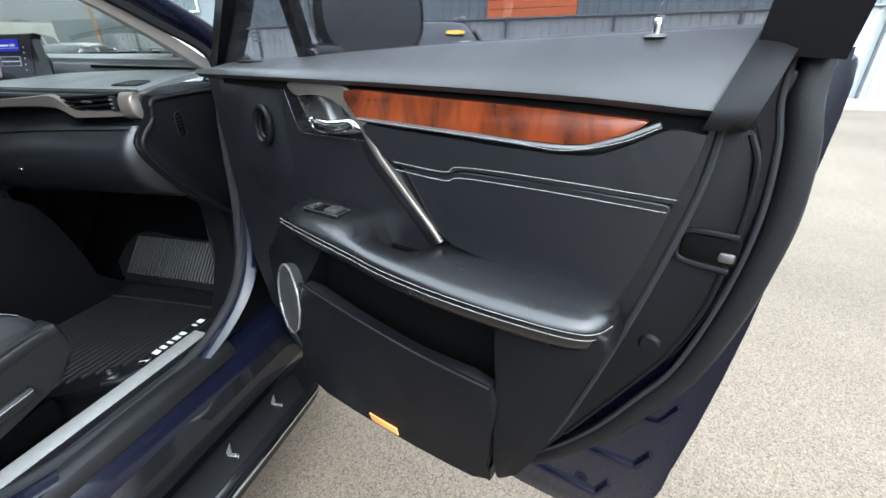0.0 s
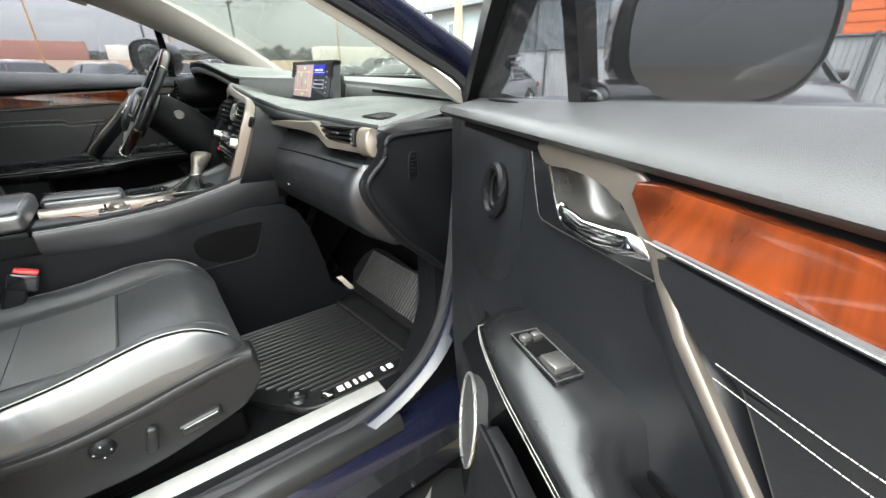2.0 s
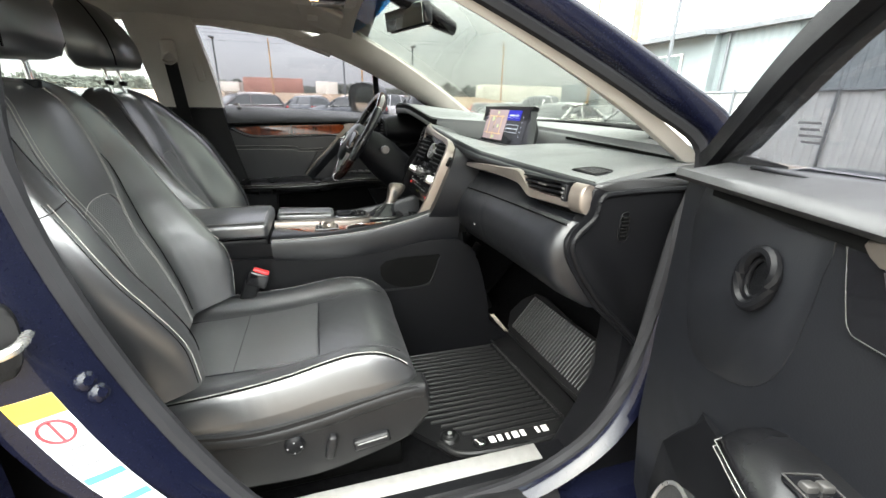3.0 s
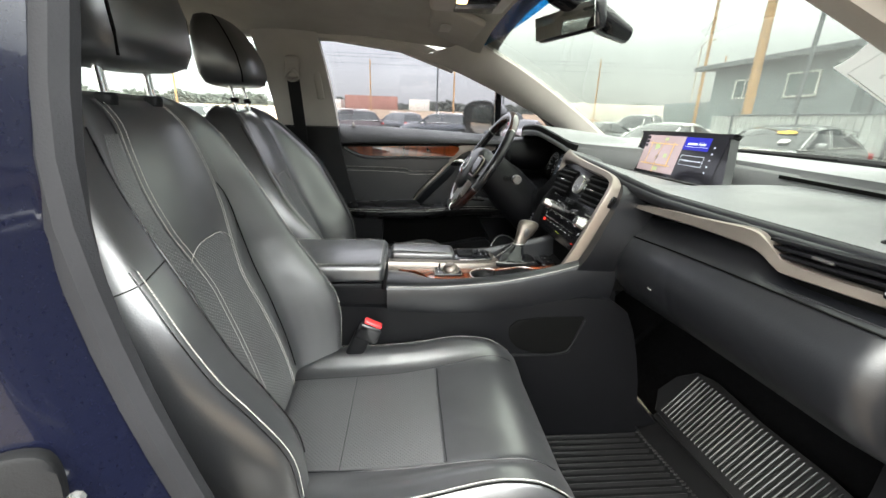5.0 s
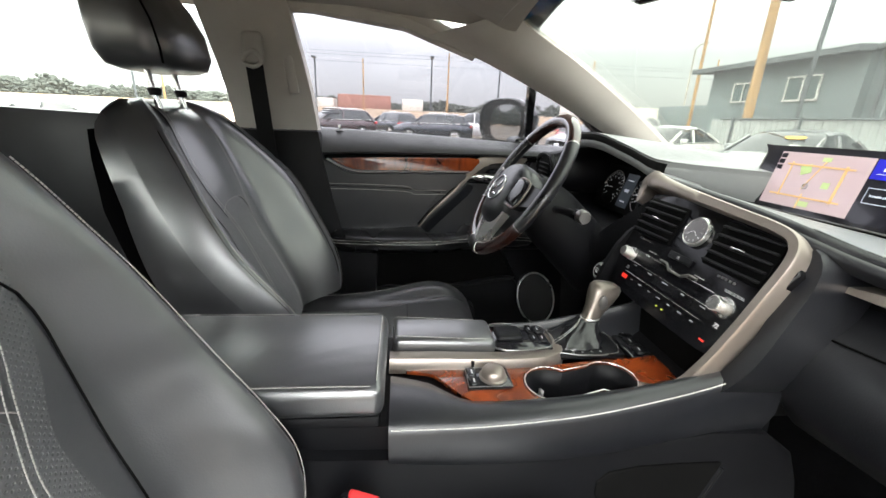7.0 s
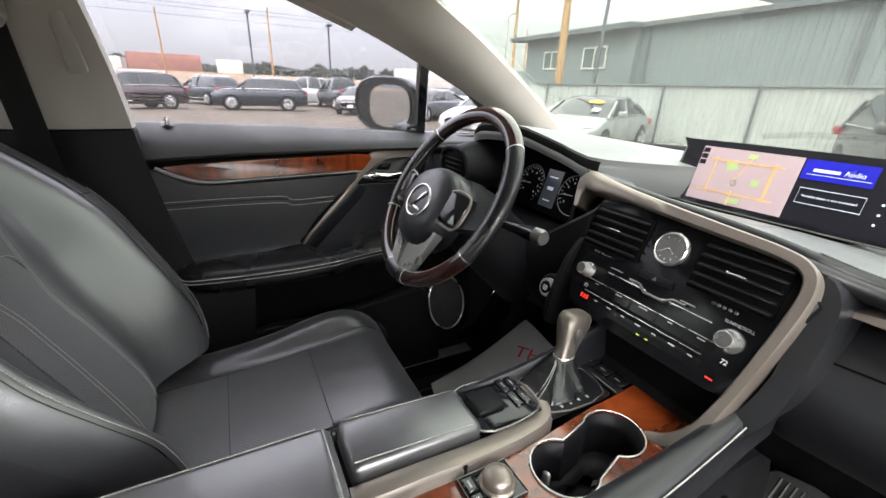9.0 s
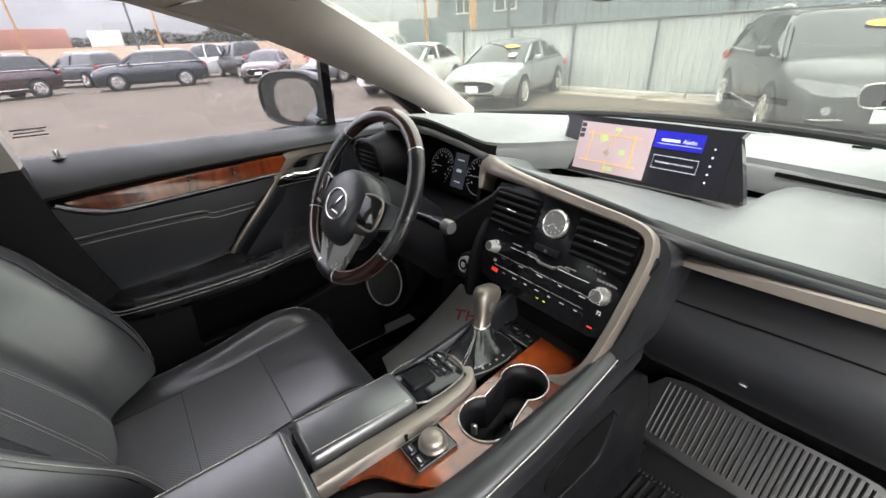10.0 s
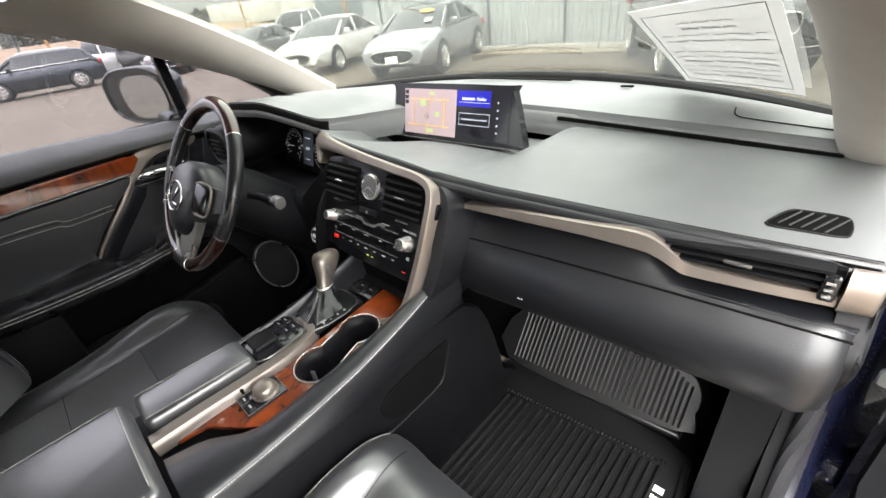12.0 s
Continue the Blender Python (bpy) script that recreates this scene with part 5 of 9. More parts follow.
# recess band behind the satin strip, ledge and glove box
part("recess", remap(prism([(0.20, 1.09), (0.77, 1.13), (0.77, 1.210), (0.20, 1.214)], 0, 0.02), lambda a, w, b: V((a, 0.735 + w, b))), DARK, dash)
STRIP = cat([(0.192, 0.690, 1.174), (0.327, 0.695, 1.182), (0.448, 0.699, 1.188), (0.530, 0.700, 1.191), (0.560, 0.702, 1.183), (0.582, 0.704, 1.170), (0.602, 0.707, 1.163), (0.68, 0.712, 1.165), (0.755, 0.720, 1.169)], 5)
rings = []
for i, p in enumerate(STRIP):
    h = lerp_table([(0.19, 0.003), (0.25, 0.0070), (0.327, 0.0092), (0.45, 0.0115), (0.53, 0.0145), (0.56, 0.0128), (0.60, 0.0095), (0.68, 0.0078), (0.76, 0.0082)], p.x)
    rings.append([p + V((0, y, z)) for y, z in ((0.035, h * 0.95), (0.002, h), (-0.0010, h * 0.86), (-0.0035, -h * 0.80), (-0.001, -h), (0.035, -h))])
part("satin_strip", loft(rings), SILVER, dash, "champagne satin trim strip", 28)
part("strip_end", loft([[V((x, 0.722 + 0.016 * b + 0.002 * k, 1.184 + 0.029 * a)) for a, b in circle(1, 14)] for k, x in enumerate((0.748, 0.756, 0.768, 0.776, 0.779))]), SILVER, dash, "rounded satin trim end", 60)
vent = part("side_vent", remap(prism([(0.568, 1.172), (0.60, 1.166), (0.745, 1.174), (0.745, 1.206), (0.56, 1.206)], 0.0, 0.01), lambda a, w, b: V((a, 0.726 + w, b))), DARK, dash, "black slatted passenger air vent")
for k in range(3):
    part("slat", remap(prism([(0.575 - 0.006 * k, 0.0), (0.735, 0.0), (0.735, 0.004), (0.575 - 0.006 * k, 0.004)], 0, 0.022), lambda a, w, b, k=k: V((a, 0.705 + w + 0.03 * (a - 0.56) * 0.5, 1.176 + k * 0.0105 + b + 0.010 * (a - 0.575) / 0.16))), PLASTIC, vent)
part("vent_tab", rbox((0.648, 0.706, 1.192), (0.030, 0.006, 0.0045), 0.0015), KNOB_FACE, vent)
tw = part("thumb_wheel", rbox((0.735, 0.708, 1.190), (0.016, 0.012, 0.034), 0.004), PIANO, vent)
for k in range(3):
    part("wheel_mark", rbox((0.735, 0.7015, 1.181 + k * 0.009), (0.008, 0.002, 0.003)), SATIN, tw)


def strip_z(x):
    return lerp_table([(0.15, 1.166), (0.192, 1.1695), (0.30, 1.180), (0.42, 1.190), (0.515, 1.197), (0.545, 1.190), (0.572, 1.167), (0.60, 1.157), (0.755, 1.168)], x)


def ledge_z(x):
    return lerp_table([(0.14, 1.092), (0.42, 1.114), (0.77, 1.133)], x)


rings = []
for i in range(33):
    x = 0.150 + i * 0.625 / 32
    z0 = ledge_z(x)
    r = 0.03 * max(0, 1 - (x - 0.15) / 0.04) ** 2
    rr = 0.03 * max(0, 1 - (0.775 - x) / 0.03) ** 2
    e = r + rr * 0.6
    rings.append([V((x, y + (e if y < 0.72 else 0), z)) for y, z in ((0.765, strip_z(x) - 0.016), (0.738, strip_z(x) - 0.020), (0.718, z0 + 0.5 * (strip_z(x) - 0.02 - z0)), (0.700, z0 + 0.008), (0.693, z0 - 0.002), (0.680, z0 - 0.018), (0.668, z0 - 0.045), (0.668, z0 - 0.075), (0.682, z0 - 0.115), (0.715, z0 - 0.155), (0.765, z0 - 0.180), (0.85, z0 - 0.195), (1.0, z0 - 0.19), (1.0, z0))])
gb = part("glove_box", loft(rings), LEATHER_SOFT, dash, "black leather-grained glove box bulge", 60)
part("ledge_seam", tube([(0.152 + i * 0.62 / 30, 0.6945, ledge_z(0.152 + i * 0.62 / 30) + 0.003) for i in range(31)], 0.0016, 6), DARK, gb)
part("ledge_stitching", stitches([(0.155 + i * 0.615 / 60, 0.705, ledge_z(0.155 + i * 0.615 / 60) + 0.0075) for i in range(61)], normal=(0, -0.3, 1), r=0.0005), PAD_GREY, gb)
part("glove_latch", rbox((0.344, 0.673, 1.020), (0.012, 0.006, 0.004), 0.0015), SATIN, gb, "tiny bright latch dot")
part("under_panel", remap(prism([(0.17, 0.80), (0.775, 0.80), (0.775, 1.10), (0.17, 1.10)], 0, 0.012), lambda a, w, b: V((a, b, 0.925 - (b - 0.80) * 0.1 + w + 0.04 * (a - 0.17) / 0.6))), PLASTIC, dash)

# passenger end cap
capm = part("end_cap", remap(prism(cat2([(0.738, 1.205), (0.79, 1.212), (0.88, 1.214), (0.985, 1.212), (0.975, 1.10), (0.945, 0.93), (0.930, 0.815), (0.906, 0.838), (0.840, 0.900), (0.777, 0.957), (0.722, 1.030), (0.697, 1.072), (0.691, 1.102), (0.704, 1.126), (0.728, 1.152), (0.738, 1.178)], 3), 0.0, 0.03, 0.012, 3), lambda a, w, b: V((0.752 + w, a, b))), PLASTIC, dash, "black dashboard end cap")
part("end_lip", tube([V((0.783, a, b)) for a, b in cat2([(0.985, 1.200), (0.80, 1.196), (0.757, 1.186), (0.748, 1.150), (0.716, 1.118), (0.706, 1.098), (0.712, 1.075), (0.734, 1.035), (0.788, 0.965), (0.850, 0.906), (0.915, 0.84)], 5, False)], 0.006, 8), PLASTIC, capm)
part("end_slots", join(*[rbox((0.7835, 0.818, 1.108 + k * 0.0075), (0.007, 0.015, 0.0042), 0.001, 1) for k in range(6)]), DARK, capm, "small vertical vent slots")
part("slot_rim", tube([V((0.783, a, b)) for a, b in cat2([(0.808, 1.100), (0.828, 1.100), (0.830, 1.128), (0.826, 1.154), (0.810, 1.154), (0.806, 1.128)], 4)], 0.0018, 6, True), PLASTIC, capm)
part("end_bolster", loft([[V((x, 0.86 + 0.125 * a * q, 1.208 + 0.014 * b * q)) for a, b in circle(1, 20)] for x, q in ((0.745, 1.0), (0.765, 1.0), (0.778, 0.97), (0.784, 0.9))]), PAD_GREY, dash, "", 60)

# centre stack
S = frame_of((0, 0.600, 1.11), (1, 0, 0), (0, 0.40, 0.917))
SM = lambda x, y, z: S @ V((x, y, z))
stack = part("control_panel", remap(prism(cat2([(-0.172, 0.135), (0.168, 0.120), (0.170, 0.0), (0.164, -0.066), (0.10, -0.077), (-0.10, -0.077), (-0.140, -0.064), (-0.168, -0.02)], 3), -0.04, 0.0, 0.004), lambda a, w, b: S @ V((a, b, w))), PANEL_BLACK, dash, "satin black centre control panel")
SP = lambda name, bm, mat, par=stack, label="", angle=38: part(name, remap(bm, SM), mat, par, label, angle)
for x0, x1 in ((-0.168, -0.050), (0.042, 0.160)):
    v = SP("air_vent", rbox(((x0 + x1) / 2, 0.085, 0.001), (x1 - x0, 0.078, 0.006), 0.004), DARK, stack, "slatted centre air vent")
    for k in range(5):
        SP("slat", rbox(((x0 + x1) / 2, 0.055 + k * 0.0152, 0.004), (x1 - x0 - 0.006, 0.0035, 0.014), 0.0012, 1, pose(0, 0, 0, 25, 0, 0)), PLASTIC, v)
    SP("vent_tab", rbox(((x0 + x1) / 2, 0.086, 0.013), (0.026, 0.003, 0.004), 0.001), SATIN, v)
clk = SP("clock", lathe([(0.0, 0.006), (0.023, 0.006), (0.025, 0.008), (0.0275, 0.006), (0.028, 0.0)], Matrix.Translation((-0.004, 0.090, 0)), 36), SATIN, stack, "round analogue clock with chrome rim")
SP("dial", lathe([(0.0, 0.0075), (0.0235, 0.0075), (0.0235, 0.006)], Matrix.Translation((-0.004, 0.090, 0)), 32), KNOB_FACE, clk)
for k in range(12):
    SP("clock_mark", rbox((-0.004 + 0.019 * math.sin(k * math.pi / 6), 0.090 + 0.019 * math.cos(k * math.pi / 6), 0.0082), (0.0010, 0.004, 0.0006), 0, 1, pose(0, 0, 0, 0, 0, -30 * k)), SATIN, clk)
SP("clock_finger", join(rbox((0.001, 0.086, 0.0088), (0.012, 0.0015, 0.0006), 0, 1, pose(0, 0, 0, 0, 0, -38)), rbox((-0.010, 0.0855, 0.0088), (0.016, 0.0012, 0.0006), 0, 1, pose(0, 0, 0, 0, 0, 35))), SATIN, clk)
SP("hazard_button", rbox((-0.004, 0.036, 0.002), (0.058, 0.013, 0.006), 0.002), PLASTIC, stack)
SP("hazard_mark", join(*[rbox(p, (0.006, 0.0008, 0.0006), 0, 1, pose(0, 0, 0, 0, 0, r)) for p, r in (((-0.004, 0.033, 0.0055), 0), ((-0.0055, 0.0355, 0.0055), 60), ((-0.0025, 0.0355, 0.0055), -60))]), LEGEND, stack)
for x in (-0.13, 0.13):
    r = 0.0125 if x < 0 else 0.0150
    kb = SP("volume_knob", lathe([(0.0, 0.024), (r * 0.78, 0.024), (r * 0.9, 0.020), (r, 0.006), (r * 1.15, 0.003), (r * 1.15, 0.0)], Matrix.Translation((x, 0.0, 0)), 28), SATIN, stack, "ridged satin rotary knob")
    SP("knob_cap", lathe([(0.0, 0.0252), (r * 0.7, 0.0252), (r * 0.7, 0.024)], Matrix.Translation((x, 0.0, 0)), 24), KNOB_FACE, kb)
for x in (-0.118, 0.104):
    SP("button_row", join(*[rbox((x - 0.016 + k * 0.008, 0.0385, 0.0012), (0.0055, 0.0042, 0.002), 0.001, 1) for k in range(5)]), KNOB_FACE, stack)
SP("disc_slot", join(rbox((-0.05, 0.012, 0.001), (0.08, 0.0016, 0.002)), rbox((0.06, 0.012, 0.001), (0.08, 0.0016, 0.002))), SATIN, stack)
SP("slot_lip", loft([[V((x, y + b, 0.002 + a)) for a, b in circle(0.0026, 6)] for x, y in ((-0.045, 0.017), (-0.025, 0.017), (-0.012, 0.008), (0.022, 0.008), (0.036, 0.017), (0.056, 0.017))]), KNOB_FACE, stack, "satin disc slot lip")
for k in range(5):
    SP("divider_line", rbox((-0.098 + k * 0.049, -0.012, 0.001), (0.044, 0.0009, 0.002)), SATIN, stack)
    SP("key", rbox((-0.098 + k * 0.049, -0.022, 0.0), (0.046, 0.016, 0.0008), 0.0003, 1), PANEL_BLACK, stack)
    SP("key_legend", rbox((-0.098 + k * 0.049, -0.0165, 0.0022), (0.008 + 0.004 * (k % 3), 0.0016, 0.0005)), LEGEND, stack)
for k in range(6):
    SP("divider_line", rbox((-0.100 + k * 0.038, -0.036, 0.001), (0.034, 0.0009, 0.002)), SATIN, stack)
for k in range(7):
    SP("key", rbox((-0.085 + k * 0.030, -0.052, 0.0), (0.029, 0.017, 0.0008), 0.0003, 1), PANEL_BLACK, stack)
    SP("key_legend", rbox((-0.085 + k * 0.030, -0.045, 0.0022), (0.007 + 0.003 * (k % 2), 0.0018, 0.0005)), LEGEND, stack)
for x in (0.058, -0.075):
    SP("key_legend", rbox((x, 0.022, 0.0022), (0.024, 0.0016, 0.0005)), LEGEND, stack)
for k in range(3):
    SP("display_digit", rbox((-0.119 + k * 0.0065, -0.047, 0.0014), (0.0040, 0.008, 0.0008)), LED_RED, stack, "glowing red display digit")
for k in range(2):
    SP("indicator_lamp", rbox((0.012 + k * 0.016, -0.0585, 0.0020), (0.005, 0.0018, 0.0006)), LED_YELLOW, stack)
SP("seat_heat_lamp", rbox((0.130, -0.060, 0.0014), (0.010, 0.0022, 0.0006)), LED_RED, stack)
lettering("tune_word", "TUNE\u00b7SCROLL", 0.0062, S @ Matrix.Translation((0.131, 0.0235, 0.0006)), LEGEND, stack)
lettering("temperature_word", "72", 0.0095, S @ Matrix.Translation((0.136, -0.030, 0.0006)), WHITE_PRINT, stack)
lettering("temperature_word", "72", 0.009, S @ Matrix.Translation((-0.120, -0.028, 0.0006)), WHITE_PRINT, stack)
# satin frame over and beside the stack
TP = cat([(-0.247, 0.664, 1.200), (-0.252, 0.674, 1.232), (-0.240, 0.680, 1.2560), (-0.19, 0.667, 1.2565), (-0.06, 0.654, 1.249), (0.06, 0.647, 1.242), (0.135, 0.645, 1.236), (0.168, 0.641, 1.226), (0.180, 0.630, 1.202), (0.178, 0.610, 1.155), (0.170, 0.588, 1.095), (0.160, 0.564, 1.035), (0.148, 0.543, 0.990), (0.128, 0.524, 0.962), (0.105, 0.510, 0.950)], 5)
rings = []
for i, p in enumerate(TP):
    a, b = TP[max(0, i - 1)], TP[min(len(TP) - 1, i + 1)]
    t = (b - a).normalized()
    nrm = V((0, -0.88, 0.47))
    s = t.cross(nrm).normalized()
    f = i / (len(TP) - 1)
    wdt = lerp_table([(0, 0.006), (0.06, 0.010), (0.12, 0.019), (0.18, 0.019), (0.26, 0.012), (0.38, 0.0090), (0.5, 0.0085), (0.75, 0.0085), (1.0, 0.011)], f)
    rings.append([p + s * (wdt * x) + nrm * y for x, y in ((-1, -0.04), (-1, 0.001), (-0.7, 0.005), (0.7, 0.005), (1, 0.001), (1, -0.04))])
part("stack_frame", loft(rings), SILVER, dash, "champagne satin frame round the controls", 50)
part("frame_gusset", remap(prism(cat2([(0.176, 1.214), (0.184, 1.09), (0.163, 0.985), (0.186, 0.998), (0.208, 1.05), (0.212, 1.12), (0.208, 1.195)], 4), 0, 0.10, 0.016, 4), lambda a, w, b: V((a, 0.615 + 0.40 * (b - 1.11) + w, b))), LEATHER_SOFT, dash, "black stitched side gusset")
part("lower_cubby", join(rbox((-0.0, 0.70, 0.985), (0.34, 0.20, 0.10), 0.01)), DARK, dash)
part("stack_cheek", remap(prism(cat2([(0.55, 1.00), (0.59, 1.12), (0.66, 1.18), (0.80, 1.18), (0.80, 0.98), (0.60, 0.97)], 3), 0, 0.012, 0.004), lambda a, w, b: V((-0.172 - w, a, b))), PLASTIC, dash)

# map screen
SC = frame_of((0.002, 0.899, 1.280), (1, 0.022, 0.006), (-0.05, 0.25, 0.965))
CM = lambda x, y, z: SC @ V((x, y, z))
scr = thing("display_screen", (0.006, 0.92, 1.20), "wide dash-top display showing a map and audio page", "screen")
CP = lambda name, bm, mat, par, label="": part(name, remap(bm, CM), mat, par, label)
house = CP("screen_housing", remap(prism(cat2([(-0.197, -0.056), (-0.188, -0.066), (0.202, -0.066), (0.211, -0.056), (0.172, 0.056), (0.160, 0.066), (-0.187, 0.066), (-0.196, 0.056)], 3), -0.024, 0.0, 0.004), lambda a, w, b: V((a, b, w))), PIANO, scr, "black screen housing")
CP("screen_back", remap(prism(cat2([(-0.13, -0.07), (0.115, -0.07), (0.105, 0.035), (-0.12, 0.035)], 3), -0.070, -0.022, 0.0), lambda a, w, b: V((a, b, w))), PLASTIC, house)
CP("screen_rim", tube([(a, b, 0.0005) for a, b in cat2([(-0.194, 0.050), (-0.194, -0.056), (-0.186, -0.0645), (0.195, -0.0645), (0.206, -0.056)], 4, False)], 0.0014, 6), KNOB_FACE, house)
CP("panel", rbox((0.0, 0.0, 0.001), (0.340, 0.116, 0.0012)), SCREEN_BLACK, scr)
CP("map_page", rbox((-0.068, 0.0, 0.0022), (0.175, 0.108, 0.001)), SCREEN_MAP, scr, "pink road map page")
CP("blue_page", rbox((0.070, 0.036, 0.0022), (0.096, 0.034, 0.001)), SCREEN_BLUE, scr, "blue glowing page header")
for b_ in (rbox((-0.068, 0.030, 0.003), (0.13, 0.003, 0.0006)), rbox((-0.072, -0.032, 0.003), (0.14, 0.003, 0.0006)), rbox((-0.122, 0.0, 0.003), (0.003, 0.07, 0.0006)), rbox((-0.018, 0.0, 0.003), (0.005, 0.07, 0.0006)), rbox((-0.070, 0.012, 0.003), (0.002, 0.06, 0.0006), 0, 1, pose(0, 0, 0, 0, 0, -22)), rbox((-0.074, -0.04, 0.003), (0.0025, 0.03, 0.0006))):
    CP("map_road", b_, SCREEN_ROAD, scr)
parks = (rbox((-0.09, 0.022, 0.0029), (0.02, 0.018, 0.0005), 0, 1, pose(0, 0, 0, 0, 0, 20)), rbox((-0.04, -0.004, 0.0029), (0.014, 0.012, 0.0005)), rbox((-0.065, -0.044, 0.0029), (0.024, 0.010, 0.0005)), rbox((-0.06, 0.044, 0.0029), (0.016, 0.008, 0.0005)))
for b_ in parks:
    CP("map_park", b_, SCREEN_GREEN, scr)
CP("map_keys", join(*[rbox((-0.148, 0.046 - k * 0.012, 0.003), (0.012, 0.009, 0.0005)) for k in range(3)]), SCREEN_BLACK, scr)
CP("map_cursor", tube([(-0.076 + 0.005 * math.cos(k * 0.524), -0.010 + 0.005 * math.sin(k * 0.524), 0.0034) for k in range(12)], 0.0009, 5, True), INK, scr)
CP("page_box", tube([(a, b, 0.0030) for a, b in ((0.030, 0.004), (0.118, 0.004), (0.118, -0.022), (0.030, -0.022))], 0.0006, 5, True), SCREEN_TEXT, scr)
lettering("page_word", "Audio", 0.011, SC @ Matrix.Translation((0.092, 0.036, 0.0030)), SCREEN_TEXT, scr)
CP("page_title", rbox((0.055, 0.0355, 0.003), (0.036, 0.005, 0.0005)), SCREEN_TEXT, scr)
CP("title_rule", rbox((0.072, 0.028, 0.003), (0.085, 0.0008, 0.0005)), SCREEN_TEXT, scr)
lettering("page_word", "Portable player is not connected.", 0.0056, SC @ Matrix.Translation((0.074, -0.009, 0.0030)), SCREEN_TEXT, scr)
CP("page_icons", join(*[rbox((0.139, 0.030 - k * 0.016, 0.003), (0.0034, 0.0034, 0.0005)) for k in range(5)]), SCREEN_TEXT, scr)

# driver's side: cluster, vents, knee panel
part("cluster_recess", remap(prism(cat2([(-0.600, 1.10), (-0.62, 1.22), (-0.585, 1.31), (-0.48, 1.338), (-0.36, 1.315), (-0.265, 1.262), (-0.25, 1.15), (-0.27, 1.10)], 4), 0, 0.02), lambda a, w, b: V((a, 0.735 + w, b))), DARK, dash)
for sx_ in (-0.606, -0.262):
    part("cluster_cheek", remap(prism([(0.60, 1.12), (0.62, 1.24), (0.70, 1.285), (0.76, 1.29), (0.76, 1.10)], 0, 0.012, 0.004), lambda a, w, b: V((sx_ + w - 0.006, a + (0.06 if sx_ > -0.4 else 0), b))), PLASTIC, dash)
G = frame_of((-0.388, 0.712, 1.203), (1, 0, 0), (0, 0.30, 0.95))
clus = thing("instrument_cluster", (-0.388, 0.73, 1.14), "round-dial instrument cluster with lit white markings", "instrument cluster")
GP = lambda name, bm, mat, par, label="": part(name, remap(bm, lambda x, y, z: G @ V((x, y, z))), mat, par, label)
GP("cluster_plate", rbox((0, 0, -0.006), (0.30, 0.125, 0.010), 0.004), DARK, clus)
for gx in (-0.072, 0.082):
    dial = GP("dial_ring", tube([(gx + 0.047 * math.cos(k * 0.209), 0.047 * math.sin(k * 0.209), 0.002) for k in range(30)], 0.0012, 6, True), KNOB_FACE, clus)
    for k in range(20):
        GP("dial_mark", rbox((gx + 0.040 * math.cos(radians(-50 + k * 14)), 0.040 * math.sin(radians(-50 + k * 14)), 0.002), (0.006 if k % 2 else 0.008, 0.0010, 0.0006), 0, 1, pose(0, 0, 0, 0, 0, -50 + k * 14)), DIAL_MARK, dial)
    for k in range(8):
        GP("dial_number", rbox((gx + 0.029 * math.cos(radians(-45 + k * 38)), 0.029 * math.sin(radians(-45 + k * 38)), 0.002), (0.003, 0.0045, 0.0006)), DIAL_MARK, dial)
    GP("needle", rbox((gx - 0.018, -0.002, 0.003), (0.036, 0.0014, 0.001), 0, 1, pose(0, 0, 0, 0, 0, 4)), DIAL_MARK, dial)
GP("trip_display", rbox((0.004, 0.0, 0.001), (0.052, 0.092, 0.001)), material("blue_grey_display", (0.06, 0.07, 0.085), 0.2, emit=0.03), clus, "blue-grey trip display")
for y_, w_, h_ in ((0.028, 0.028, 0.003), (0.0, 0.02, 0.008), (-0.03, 0.024, 0.003)):
    GP("trip_text", rbox((0.003, y_, 0.002), (w_, h_, 0.0005)), SCREEN_TEXT, clus)
lv = part("side_vent", remap(prism(cat2([(-0.625, 1.200), (-0.635, 1.262), (-0.54, 1.268), (-0.53, 1.205)], 3), 0, 0.02, 0.004), lambda a, w, b: V((a, 0.570 - w, b))), DARK, dash, "black slatted driver's air vent")
for k in range(4):
    part("slat", rbox((-0.583, 0.548, 1.212 + k * 0.013), (0.085, 0.014, 0.003), 0.001, 1, pose(0, 0, 0, -20, 0, 0)), PLASTIC, lv)
part("vent_surround", tube([V((a, 0.548, b)) for a, b in cat2([(-0.63, 1.195), (-0.642, 1.268), (-0.535, 1.274), (-0.522, 1.198)], 4)], 0.007, 8, True), PLASTIC, lv)
part("vent_pod", loft([[V((-0.585 + a * 0.075 * s + o, y, 1.232 + b * 0.055 * s)) for a, b in circle(1, 16)] for y, s, o in ((0.552, 0.95, 0), (0.60, 1.1, 0), (0.70, 1.3, -0.02), (0.80, 1.2, -0.06))]), PLASTIC, dash, "", 60)
rings = []
for i in range(25):
    x = -0.76 + i * 0.59 / 24
    yo = lerp_table([(-0.76, 0.66), (-0.65, 0.60), (-0.5, 0.585), (-0.3, 0.60), (-0.17, 0.625)], x)
    zt = lerp_table([(-0.76, 1.25), (-0.66, 1.20), (-0.56, 1.13), (-0.30, 1.12), (-0.26, 1.15), (-0.17, 1.22)], x)
    rings.append([V((x, y, z)) for y, z in ((yo + 0.14, zt + 0.01), (yo + 0.02, zt), (yo, zt - 0.012), (yo - 0.006, 1.08), (yo + 0.005, 1.00), (yo + 0.05, 0.93), (yo + 0.20, 0.90), (yo + 0.20, 1.05))])
part("knee_panel", loft(rings), PLASTIC, dash, "black driver's knee panel", 60)
